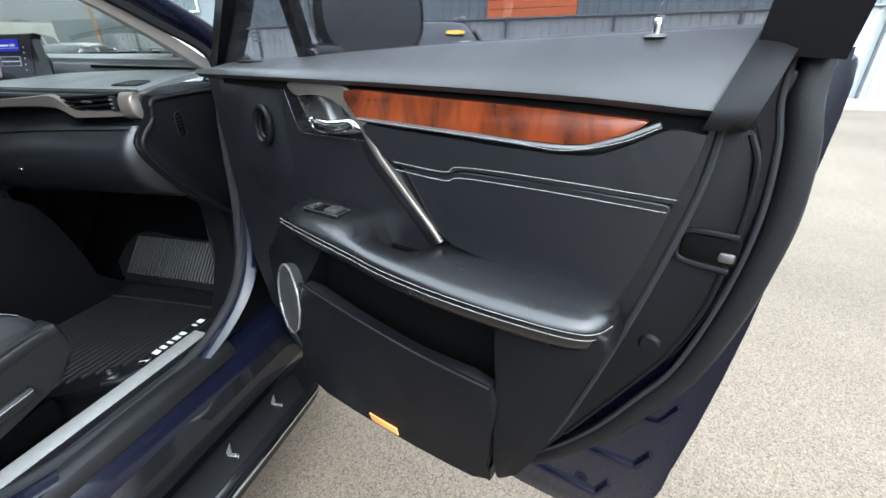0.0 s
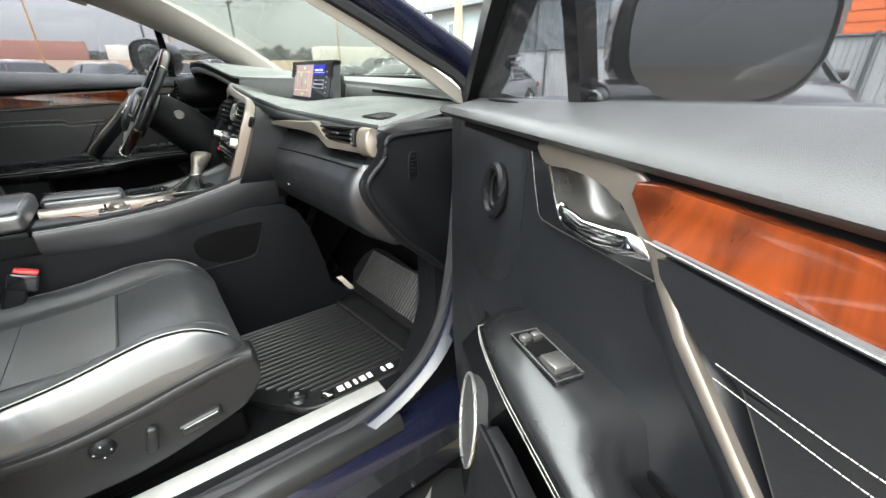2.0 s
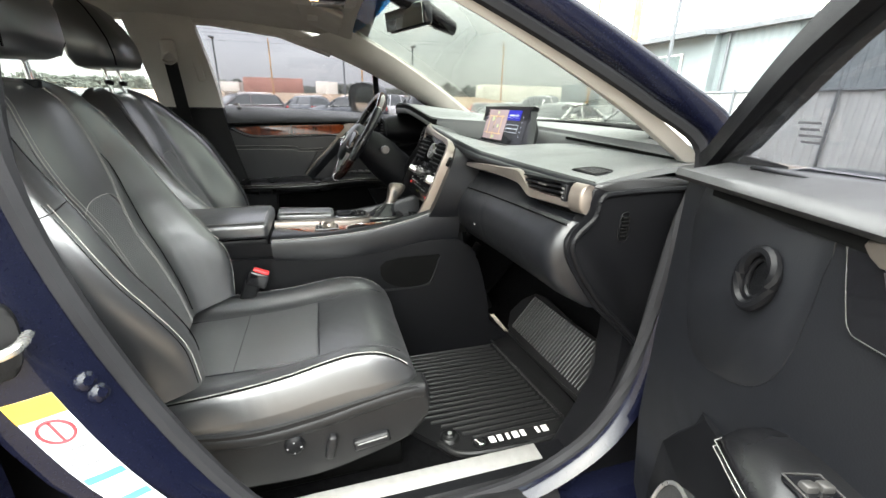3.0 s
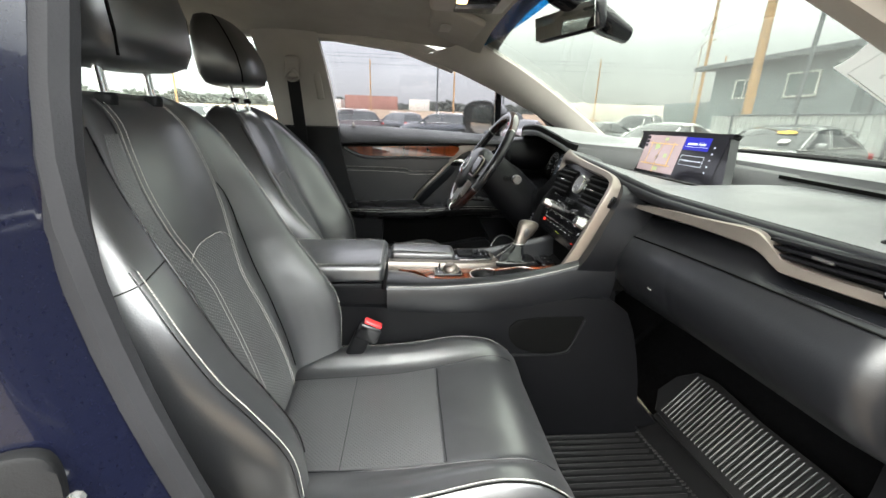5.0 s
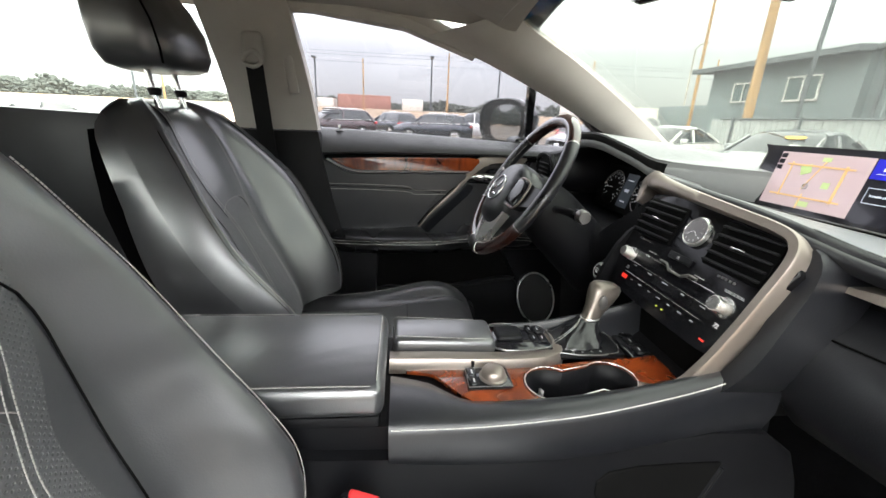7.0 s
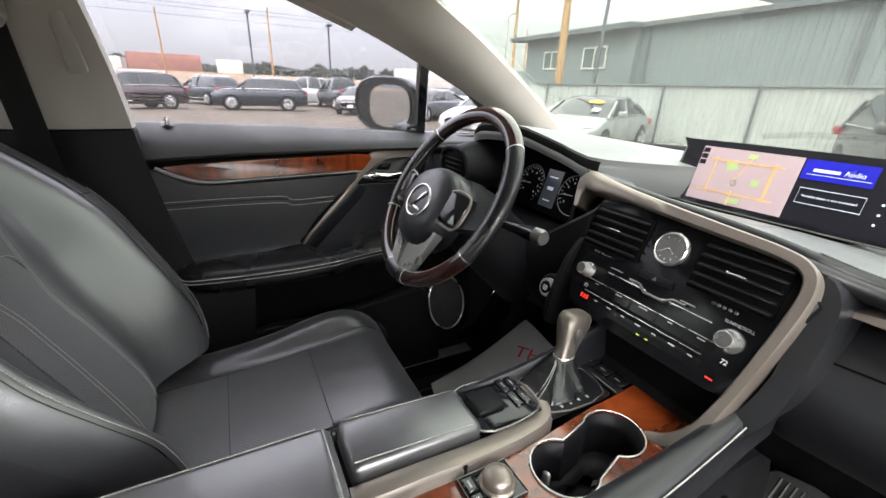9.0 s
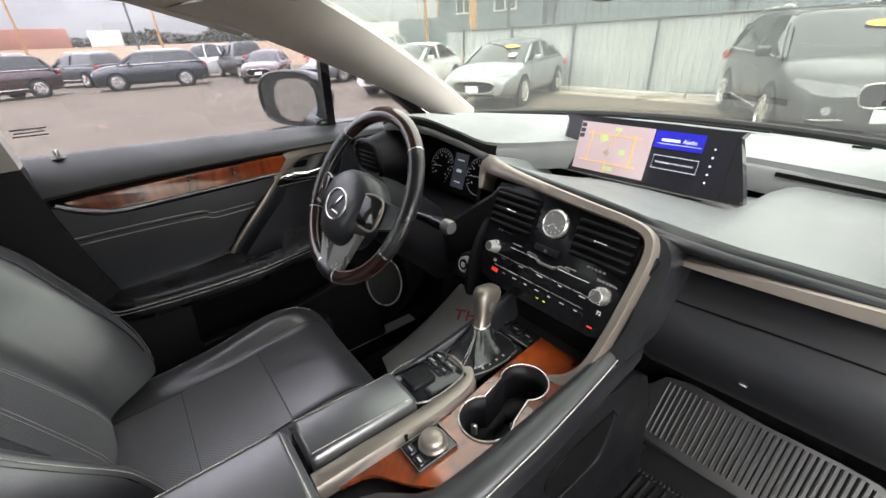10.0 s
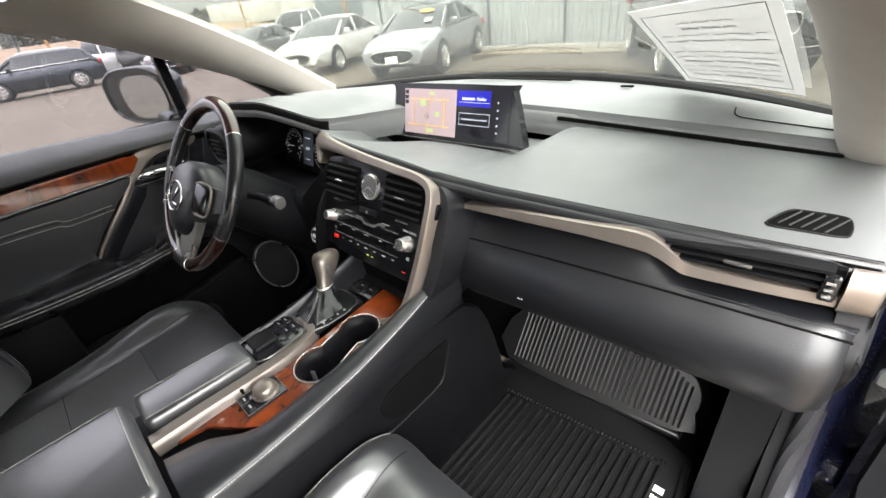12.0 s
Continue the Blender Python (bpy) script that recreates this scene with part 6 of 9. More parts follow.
BTN = frame_of((-0.205, 0.578, 1.042), (1, 0, 0), (0, 0.30, 0.95))
part("button_boss", lathe([(0.026, 0.0), (0.030, -0.004), (0.032, -0.05)], BTN, 28), PLASTIC, dash)
sb = part("start_button", lathe([(0.0, 0.010), (0.014, 0.010), (0.0155, 0.007), (0.017, 0.010), (0.0195, 0.008), (0.020, 0.0)], BTN, 28), SATIN, dash, "round start button with bright rim")
part("button_face", lathe([(0.0, 0.0108), (0.0135, 0.0108), (0.0135, 0.009)], BTN, 24), PIANO, sb)
part("button_text", bars(BTN @ Matrix.Translation((0, 0, 0.0109)), [(-0.006, 0.006, 0.003), (-0.007, 0.007, -0.001), (-0.005, 0.005, -0.005)], 0.0022), WHITE_PRINT, sb)

# rear-view mirror, sun visors, overhead console
rvm = thing("rear_view_mirror", (0.0, 0.52, 1.66), "black frameless-looking rear-view mirror on the windscreen", "mirror")
RM = Matrix.Translation((-0.02, 0.545, 1.605)) @ Euler((radians(8), 0, radians(18))).to_matrix().to_4x4()
part("mirror_shell", remap(rbox((0, 0.012, 0), (0.25, 0.035, 0.070), 0.016, 3), lambda x, y, z: RM @ V((x, y, z))), PIANO, rvm, "black mirror shell")
part("mirror_glass", remap(rbox((0, -0.007, 0), (0.235, 0.003, 0.058), 0.001, 1), lambda x, y, z: RM @ V((x, y, z))), MIRROR, rvm)
part("mirror_stem", tube(cat([(-0.01, 0.57, 1.615), (0.0, 0.60, 1.63), (0.0, 0.58, 1.665)], 4), 0.014), PIANO, rvm)
part("sensor_cover", loft([[V((0.0 + 0.055 * s * a, y, z + 0.03 * s * b)) for a, b in circle(1, 14)] for y, z, s in ((0.50, 1.662, 0.7), (0.56, 1.645, 1.0), (0.64, 1.606, 1.0), (0.70, 1.58, 0.7))]), PIANO, rvm, "black sensor cover", 60)
for sx in (1, -1):
    vis = solid("sun_visor", remap(rbox((0, 0, 0), (0.40, 0.15, 0.022), 0.010, 3), lambda x, y, z: V((sx * 0.36 + x, 0.29 + y, 1.648 + z - 0.35 * y))), HEADLINER, "pale greige cloth sun visor folded against the roof", "sun visor", "sun visors")
    part("visor_clip", rbox((sx * 0.36, 0.27, 1.6415), (0.10, 0.05, 0.004), 0.002), PILLAR_TRIM, vis)
oc = thing("overhead_console", (0.0, 0.33, 1.66), "pale greige overhead console with a lit reading lamp", "overhead console")
part("console_body", rbox((0.0, 0.30, 1.648), (0.20, 0.20, 0.035), 0.014, 3), PILLAR_TRIM, oc)
part("switch_cluster", rbox((0.0, 0.31, 1.628), (0.13, 0.10, 0.010), 0.004), PIANO, oc)
part("reading_lamp", rbox((0.05, 0.27, 1.6225), (0.035, 0.025, 0.006), 0.003), LED_WARM, oc, "lit warm reading lamp")
# dealer paper's reflection in the windscreen, built as a thin sheet against the glass
def paper_pt(u, v):
    a = 0.580 + (0.885 - 0.580) * u
    b = 0.605 + (0.915 - 0.605) * u
    lo, hi = 0.060 + 0.035 * u, 0.440 + 0.075 * u
    q = wind_pt(a + (b - a) * v, lo + (hi - lo) * v)[0] + V((0, -0.003 - 0.003 * math.sin(7 * u + 3 * v), -0.006))
    return q, V((0, -0.4, -0.9)).normalized()
pap = solid("notice_reflection", grid_sheet(paper_pt, [i / 8 for i in range(9)], [i / 6 for i in range(7)], 0.0008), SHEET, "thin sheet standing in for a printed notice reflected in the windscreen", "paper")
def on_paper(u, v):
    return paper_pt(u, v)[0] + V((0, -0.4, -0.9)).normalized() * 0.0014
for k in range(11):
    v0 = 0.16 + k * 0.066
    u0, u1 = (0.12, 0.88) if k < 9 else (0.3, 0.72)
    if k == 6:
        continue
    tb = bmesh.new()
    a = [tb.verts.new(on_paper(u0 + (u1 - u0) * j / 24, v0 + 0.004 * math.sin(j * 1.1 + k))) for j in range(25)]
    b = [tb.verts.new(on_paper(u0 + (u1 - u0) * j / 24, v0 + 0.004 * math.sin(j * 1.1 + k) + (0.014 if k % 3 else 0.022))) for j in range(25)]
    for j in range(24):
        if (j * 7 + k * 3) % 9:
            tb.faces.new((a[j], a[j + 1], b[j + 1], b[j]))
    part("print_line", tb, SHEET_INK, pap)
part("notice_border", tube([on_paper(u, v) for u, v in ((0.07, 0.08), (0.93, 0.08), (0.93, 0.93), (0.07, 0.93))], 0.0006, 5, True), SHEET_INK, pap)

# ---- steering wheel ----
WC = frame_of((-0.384, 0.412, 1.212), (1, 0, 0), (0, 0.53, 0.848))
WMp = lambda x, y, z: WC @ V((x * 1.085, y * 1.055, z * 1.06))
wheel = thing("steering_wheel", (-0.39, 0.45, 1.06), "leather and dark walnut steering wheel with satin spokes", "steering wheel")
WP = lambda name, bm, mat, par=wheel, label="", angle=50: part(name, remap(bm, WMp), mat, par, label, angle)


def rim_arc(a0, a1, n, r=0.0164):
    path = [(0.181 * math.cos(radians(a0 + (a1 - a0) * i / n)), 0.181 * math.sin(radians(a0 + (a1 - a0) * i / n)), 0.0) for i in range(n + 1)]
    return sweep(path, circle(r, 14, r * 0.88), (0, 0, 1))


WP("rim_wood", rim_arc(42, 138, 24), WOOD_DARK, wheel, "dark walnut upper rim")
WP("rim_wood", rim_arc(205, 258, 14, 0.0162), WOOD_DARK, wheel, "dark walnut lower rim")
WP("rim_wood", rim_arc(282, 335, 14, 0.0162), WOOD_DARK, wheel, "dark walnut lower rim")
WP("rim_leather", rim_arc(-25, 42, 18, 0.0168), RIM_BLACK, wheel, "black leather rim")
WP("rim_leather", rim_arc(138, 205, 18, 0.0168), RIM_BLACK, wheel, "black leather rim")
WP("rim_leather", rim_arc(258, 282, 6, 0.0168), RIM_BLACK, wheel, "black leather rim")
for a in (42, 138, 205, 335, 258, 282):
    WP("rim_joint", rim_arc(a - 0.35, a + 0.35, 2, 0.0170), SATIN, wheel)
WP("hub", loft([[V((0.084 * s * math.copysign(abs(a) ** 0.85, a) * (1.15 if b > 0 else 0.95), -0.036 + 0.086 * s * math.copysign(abs(b) ** 0.9, b), z)) for a, b in circle(1, 24)] for s, z in ((0.2, -0.03), (0.95, -0.03), (1.0, -0.005), (0.97, 0.018), (0.85, 0.032), (0.5, 0.040), (0.1, 0.042))]), LEATHER_SOFT, wheel, "black airbag cover", 60)
em = WP("emblem_ring", tube([(0.040 * math.cos(k * 0.262), -0.034 + 0.033 * math.sin(k * 0.262), 0.0415) for k in range(24)], 0.0026, 8, True), CHROME, wheel, "chrome oval badge")
WP("emblem_bar", join(rbox((0.002, -0.032, 0.0435), (0.006, 0.048, 0.003), 0.001, 1, pose(0, 0, 0, 0, 0, -38)), rbox((0.004, -0.050, 0.0435), (0.040, 0.006, 0.003), 0.001, 1)), CHROME, em)
for s in (-1, 1):
    sp_ = WP("spoke", loft([[V((s * x, y, z)) for x, y, z in r] for r in [
        [(0.070, -0.055, 0.0), (0.070, 0.008, 0.0), (0.070, 0.008, 0.028), (0.070, -0.055, 0.028)],
        [(0.110, -0.050, 0.0), (0.110, 0.012, 0.0), (0.110, 0.012, 0.022), (0.110, -0.050, 0.022)],
        [(0.165, -0.030, -0.006), (0.165, 0.012, -0.006), (0.165, 0.012, 0.008), (0.165, -0.030, 0.008)]]]), LEATHER_SOFT, wheel)
    pad_ = WP("switch_pad", rbox((s * 0.103, -0.018, 0.024), (0.054, 0.062, 0.012), 0.006, 2, pose(0, 0, 0, 0, s * 12, 0)), PIANO, sp_, "steering wheel switch pad")
    WP("pad_bracket", tube(cat([(s * 0.076, 0.010, 0.030), (s * 0.100, 0.016, 0.029), (s * 0.128, 0.010, 0.022), (s * 0.133, -0.020, 0.020), (s * 0.124, -0.050, 0.021), (s * 0.09, -0.052, 0.029)], 4), 0.0026, 8), SILVER, pad_, "satin pad surround")
    for k in range(4):
        WP("button", rbox((s * (0.091 + 0.022 * (k % 2)), -0.032 + 0.022 * (k // 2), 0.030 - 0.005 * (k % 2)), (0.019, 0.017, 0.005), 0.002, 1, pose(0, 0, 0, 0, s * 12, 0)), PLASTIC, pad_)
    WP("lower_spoke", loft([[V((s * x, y, z)) for x, y, z in r] for r in [
        [(0.030, -0.088, 0.0), (0.080, -0.070, 0.0), (0.080, -0.070, 0.018), (0.030, -0.088, 0.026)],
        [(0.012, -0.125, -0.002), (0.064, -0.116, -0.002), (0.064, -0.116, 0.012), (0.012, -0.125, 0.020)],
        [(0.001, -0.172, -0.006), (0.044, -0.168, -0.006), (0.044, -0.168, 0.006), (0.001, -0.172, 0.010)]]]), SATIN, wheel, "satin lower spoke")
    WP("stitching", stitches([(0.1625 * math.cos(radians(a)), 0.1625 * math.sin(radians(a)), 0.004) for a in range(-20 if s > 0 else 142, 40 if s > 0 else 203, 3)], normal=(-s, 0, 0.2)), THREAD, wheel)
WP("column_shroud", loft([[V((0.055 * s * a, -0.01 + 0.062 * s * b - o, z)) for a, b in circle(1, 18)] for s, z, o in ((1.0, -0.035, 0), (1.1, -0.06, 0), (1.25, -0.12, 0.01), (1.3, -0.22, 0.03), (1.3, -0.30, 0.05))]), PLASTIC, wheel, "black steering column shroud", 60)
for s in (1, -1):
    st = WP("stalk", loft([[V((s * x, y + r * b, z + r * a)) for a, b in circle(1, 10)] for x, y, z, r in ((0.05, 0.0, -0.09, 0.010), (0.10, 0.008, -0.09, 0.009), (0.15, 0.012, -0.085, 0.011), (0.19, 0.014, -0.08, 0.014), (0.205, 0.015, -0.078, 0.013))]), PIANO, wheel, "column stalk")
    WP("stalk_tip", loft([[V((s * x, 0.015 + r * b, -0.078 + r * a)) for a, b in circle(1, 12)] for x, r in ((0.200, 0.014), (0.212, 0.015), (0.220, 0.012))]), KNOB_FACE, st)


# ---- centre console ----
con = thing("centre_console", (0.05, 0.15, 0.46), "black leather centre console with walnut panel and cup holders", "console")
part("console_body", remap(prism(cat2([(-0.50, 0.47), (-0.50, 0.93), (-0.10, 0.945), (0.27, 0.93), (0.295, 0.868), (0.54, 0.868), (0.565, 0.94), (0.68, 0.99), (0.72, 0.80), (0.80, 0.60), (0.80, 0.47)], 3), -0.085, 0.165, 0.0), lambda a, w, b: V((w, a, b))), PLASTIC, con, "black console body")


def rail_z(y):
    return lerp_table([(0.08, 0.972), (0.20, 0.970), (0.35, 0.978), (0.50, 1.004), (0.66, 1.050)], y)


def rail(x_out, sgn):
    rings = []
    for i in range(29):
        y = 0.095 + i * 0.585 / 28
        zt = rail_z(y)
        xo = x_out - sgn * 0.012 * (y - 0.1) / 0.55
        wdt = lerp_table([(0.09, 0.135), (0.15, 0.115), (0.22, 0.062), (0.40, 0.050), (0.66, 0.028)], y) if sgn > 0 else 0.02
        drop = lerp_table([(0.095, 0.075), (0.20, 0.085), (0.50, 0.115), (0.68, 0.13)], y)
        rings.append([V((xo - sgn * a, y, z)) for a, z in ((wdt, zt - 0.022), (wdt * 0.96, zt - 0.010), (wdt * 0.7, zt - 0.003), (0.018, zt), (0.006, zt - 0.005), (0.0, zt - 0.016), (0.002, zt - drop * 0.7), (0.014, zt - drop), (0.04, zt - drop))])
    return loft(rings)


part("side_rail", rail(0.200, 1), LEATHER_SOFT, con, "padded black stitched console rail", 60)
part("side_rail", rail(-0.096, -1), LEATHER_SOFT, con, "padded black console rail", 60)
part("rail_stitching", stitches([(0.200 - 0.012 * i / 60 - 0.003, 0.10 + i * 0.575 / 60, rail_z(0.10 + i * 0.575 / 60) - 0.0085) for i in range(61)], normal=(0.8, 0, 0.6), r=0.0008, lift=0.0018), THREAD, con)
# side of the console, its net-shaped recess painted as a matt black shade patch
part("side_panel", remap(prism(cat2([(-0.45, 0.47), (-0.45, 0.91), (0.0, 0.905), (0.35, 0.895), (0.68, 0.92), (0.78, 0.75), (0.82, 0.50), (0.80, 0.47)], 3), 0, 0.022, 0.006), lambda a, w, b: V((0.163 + w, a, b))), PLASTIC, con, "black console side panel")
part("recess_shade_patch", remap(prism(cat2([(0.43, 0.862), (0.59, 0.872), (0.612, 0.86), (0.585, 0.79), (0.56, 0.768), (0.48, 0.766), (0.42, 0.80)], 3), 0, 0.004, 0.002), lambda a, w, b: V((0.1845 + w, a, b))), DARK, con)
part("recess_lip", tube([V((0.189, a, b)) for a, b in cat2([(0.614, 0.862), (0.588, 0.79), (0.562, 0.764), (0.45, 0.760), (0.32, 0.760)], 5, False)], 0.004, 8), PLASTIC, con)
# armrest lid
lid = part("armrest_lid", remap(rbox((0.055, -0.145, 0.984), (0.234, 0.465, 0.050), 0.016, 4), lambda x, y, z: V((x + 0.004 * (y + 0.145), y, z + 0.006 * math.cos((x - 0.055) * 12)))), LEATHER, con, "black leather armrest lid", 60)
part("lid_base", rbox((0.052, -0.145, 0.948), (0.225, 0.455, 0.022), 0.006), PLASTIC, con)
part("lid_stitching", join(stitches([(0.163 + 0.004 * (0.172 * i / 4 - 0.215), -0.36 + i * 0.043, 1.0098) for i in range(11)], normal=(0.4, 0, 1), r=0.0007), stitches([(-0.051, -0.36 + i * 0.043, 1.0108) for i in range(11)], normal=(-0.3, 0, 1), r=0.0007), stitches([(-0.046 + i * 0.02, 0.0765, 1.0085 + 0.006 * math.cos((-0.101 + i * 0.02) * 12)) for i in range(11)], normal=(0, 0.3, 1), r=0.0007)), THREAD, lid)
# palm rest
palm = part("palm_rest", remap(rbox((-0.030, 0.190, 0.977), (0.088, 0.186, 0.040), 0.012, 4), lambda x, y, z: V((x, y, z - 0.05 * (y - 0.19) ** 2 * 4 - 0.03 * (y - 0.10)))), LEATHER, con, "black leather palm rest", 60)
for sx, nx in ((0.006, 0.3), (-0.066, -0.3)):
    part("palm_stitching", stitches([(sx, 0.105 + i * 0.0165, 0.9968 - 0.0009 * i) for i in range(11)], normal=(nx, 0, 1), r=0.0007), THREAD, palm)
# satin divider
DV = cat([(0.030, 0.092, 0.968), (0.031, 0.18, 0.967), (0.032, 0.26, 0.965), (0.028, 0.33, 0.962), (0.016, 0.385, 0.960), (-0.012, 0.405, 0.960), (-0.05, 0.404, 0.960)], 6)
part("satin_divider", sweep(DV, [(-0.015, -0.02), (-0.015, 0.004), (-0.010, 0.008), (0.011, 0.006), (0.016, -0.002), (0.016, -0.02)], (0, 0, 1)), SILVER, con, "champagne satin divider", 50)
part("divider_notch", rbox((0.047, 0.235, 0.964), (0.003, 0.006, 0.014), 0.001, 1), DARK, con)
# touch pad and switches
tp = part("touch_panel", remap(rbox((-0.034, 0.340, 0.964), (0.088, 0.110, 0.014), 0.006, 2), lambda x, y, z: V((x, y, z + 0.0))), PIANO, con, "gloss black touch panel")
part("touch_pad", rbox((-0.038, 0.318, 0.975), (0.046, 0.050, 0.012), 0.006, 3), PLASTIC, tp, "raised grey touch pad")
for k in range(4):
    part("key", rbox((-0.058 + (k % 2) * 0.034, 0.365 + (k // 2) * 0.016, 0.9725), (0.030, 0.012, 0.004), 0.0015, 1), PIANO, tp)
for k in range(4):
    part("key_legend", rbox((-0.058 + (k % 2) * 0.034, 0.365 + (k // 2) * 0.016, 0.9748), (0.010, 0.002, 0.0004)), LEGEND, tp)
part("touch_rim", tube([V((a, b, 0.971)) for a, b in cat2([(-0.079, 0.285), (0.008, 0.285), (0.012, 0.37), (-0.01, 0.397), (-0.06, 0.397), (-0.079, 0.37)], 4)], 0.0018, 6, True), KNOB_FACE, tp)
# shift lever
sh = part("shift_plate", remap(rbox((-0.028, 0.462, 0.957), (0.100, 0.135, 0.012), 0.005, 2), lambda x, y, z: V((x, y, z))), PLASTIC, con, "black shift gate panel")
part("gate_rim", tube([V((a, b, 0.964)) for a, b in cat2([(-0.066, 0.402), (0.014, 0.402), (0.018, 0.515), (-0.066, 0.515)], 3)], 0.0014, 6, True), KNOB_FACE, sh)
boot_rings = []
for k, (z, sx_, sy_, ox, oy) in enumerate(((0.960, 0.040, 0.050, -0.030, 0.450), (0.964, 0.039, 0.049, -0.030, 0.450), (0.972, 0.033, 0.041, -0.034, 0.456), (0.981, 0.027, 0.031, -0.040, 0.466), (0.990, 0.020, 0.023, -0.046, 0.476), (1.000, 0.0155, 0.019, -0.051, 0.484))):
    fold = 0.0 if k in (0, 5) else 0.10
    boot_rings.append([V((ox + sx_ * (1 + fold * math.sin(9 * t + 1.3 * k)) * math.copysign(abs(math.cos(t)) ** 0.62, math.cos(t)), oy + sy_ * (1 + fold * math.cos(7 * t + 1.7 * k)) * math.copysign(abs(math.sin(t)) ** 0.62, math.sin(t)), z + (0.0025 * math.sin(5 * t + 2 * k) if fold else 0))) for t in [q * math.pi / 24 for q in range(48)]])
part("lever_boot", loft(boot_rings), RIM_BLACK, sh, "creased black leather lever boot", 70)
part("boot_stitching", join(*[stitches(cat([(-0.030 + c * 0.036, 0.402, 0.9655), (-0.035 + c * 0.026, 0.428, 0.977), (-0.045 + c * 0.014, 0.456, 0.992), (-0.051 + c * 0.008, 0.465, 1.001)], 5), normal=(0, -0.6, 0.8)) for c in (0.28, 0.48)]), THREAD, sh)
KNOB = ((-0.0510, 0.484, 0.997, 0.0150, 0.0175), (-0.0535, 0.489, 1.006, 0.0140, 0.0165), (-0.0575, 0.496, 1.018, 0.0150, 0.0190), (-0.0630, 0.506, 1.034, 0.0185, 0.0250), (-0.0670, 0.513, 1.048, 0.0205, 0.0295), (-0.0690, 0.517, 1.058, 0.0203, 0.0300), (-0.0700, 0.519, 1.0645, 0.0180, 0.0265), (-0.0705, 0.520, 1.0680, 0.0125, 0.0190), (-0.0707, 0.520, 1.0692, 0.005, 0.008))
part("shift_knob", loft([[V((x + rx_ * math.copysign(abs(a) ** 0.72, a), y + ry_ * math.copysign(abs(b) ** 0.72, b), z - 0.16 * ry_ * b)) for a, b in circle(1, 28)] for x, y, z, rx_, ry_ in KNOB]), GEAR_METAL, sh, "champagne satin gear knob", 70)
part("knob_inset", loft([[V((-0.0625 + o + 0.004 * e, 0.505 + 0.012 * e + rr_ * 0.55 * a, 1.036 + 0.012 * e + rr_ * b)) for a, b in circle(1, 16)] for e, o, rr_ in ((0.0, 0.0135, 0.015), (0.0, 0.0192, 0.015), (0.0, 0.0204, 0.012))]), KNOB_FACE, sh, "grey thumb inset", 60)
part("neck_ring", tube([V((-0.052 + 0.0155 * math.cos(t), 0.486 + 0.0182 * math.sin(t), 1.002)) for t in [q * math.pi / 12 for q in range(24)]], 0.0014, 6, True), SATIN, sh)
for k in range(4):
    part("gate_legend", rbox((0.012, 0.43 + k * 0.018, 0.9636), (0.005, 0.004, 0.0005)), LEGEND, sh)
fs = part("switch_bank", rbox((-0.030, 0.585, 0.951), (0.105, 0.085, 0.012), 0.004), PIANO, con, "gloss black switch bank")
for k in range(6):
    part("key", rbox((-0.062 + (k % 3) * 0.032, 0.570 + (k // 3) * 0.034, 0.9585), (0.028, 0.026, 0.005), 0.002, 1), PLASTIC, fs)
for k in range(6):
    part("key_legend", rbox((-0.062 + (k % 3) * 0.032, 0.566 + (k // 3) * 0.034, 0.9615), (0.010, 0.003, 0.0005)), LEGEND, fs)


def two_cups(scale=1.0):
    """The outline of the joined pair of cup holders."""
    (x1, y1), (x2, y2), r1, r2 = (0.094, 0.362), (0.080, 0.470), 0.045 * scale, 0.043 * scale
    out = []
    for k in range(20):
        t = radians(140 + 260 * k / 19)
        out.append((x1 + r1 * math.cos(t), y1 + r1 * math.sin(t)))
    for k in range(20):
        t = radians(-40 + 260 * k / 19)
        out.append((x2 + r2 * math.cos(t), y2 + r2 * math.sin(t)))
    return out


outer = cat2([(0.048, 0.120), (0.060, 0.165), (0.112, 0.205), (0.145, 0.25), (0.153, 0.36), (0.150, 0.46), (0.140, 0.56), (0.134, 0.655), (0.03, 0.665), (0.024, 0.52), (0.034, 0.42), (0.046, 0.33), (0.047, 0.22)], 4)
bm = bmesh.new()
ov = [bm.verts.new((x, y, 0.954)) for x, y in outer]
hv = [bm.verts.new((x, y, 0.954)) for x, y in two_cups()]
ed = [bm.edges.new((l[i], l[(i + 1) % len(l)])) for l in (ov, hv) for i in range(len(l))]
bmesh.ops.triangle_fill(bm, use_beauty=True, edges=ed)
ext = bmesh.ops.extrude_face_region(bm, geom=bm.faces[:])
for v in [g for g in ext["geom"] if isinstance(g, bmesh.types.BMVert)]:
    v.co.z -= 0.006
remap(bm, lambda x, y, z: V((x, y, z + lerp_table([(0.1, 0.0), (0.5, 0.0), (0.66, 0.008)], y))))
wd = part("walnut_panel", bm, WOOD, con, "glossy red walnut console panel")
rim_pts = two_cups()
cup = part("cup_holder", loft([[V((0.087 + (x - 0.087) * s, 0.416 + (y - 0.416) * s, z)) for x, y in rim_pts] for s, z in ((1.0, 0.953), (0.985, 0.92), (0.95, 0.885), (0.90, 0.878))] + [[V((0.087 + (x - 0.087) * 0.3, 0.416 + (y - 0.416) * 0.3, 0.876)) for x, y in rim_pts]], caps=False), PLASTIC, con, "black twin cup holder wells")
bmc = bmesh.new()
bmc.from_mesh(cup.data)
bmesh.ops.solidify(bmc, geom=bmc.faces[:], thickness=0.003)
bmc.to_mesh(cup.data)
bmc.free()
part("cup_rim", tube([V((x, y, 0.9565)) for x, y in two_cups(1.02)], 0.0012, 8, True), SATIN, cup, "chrome cup holder rim")
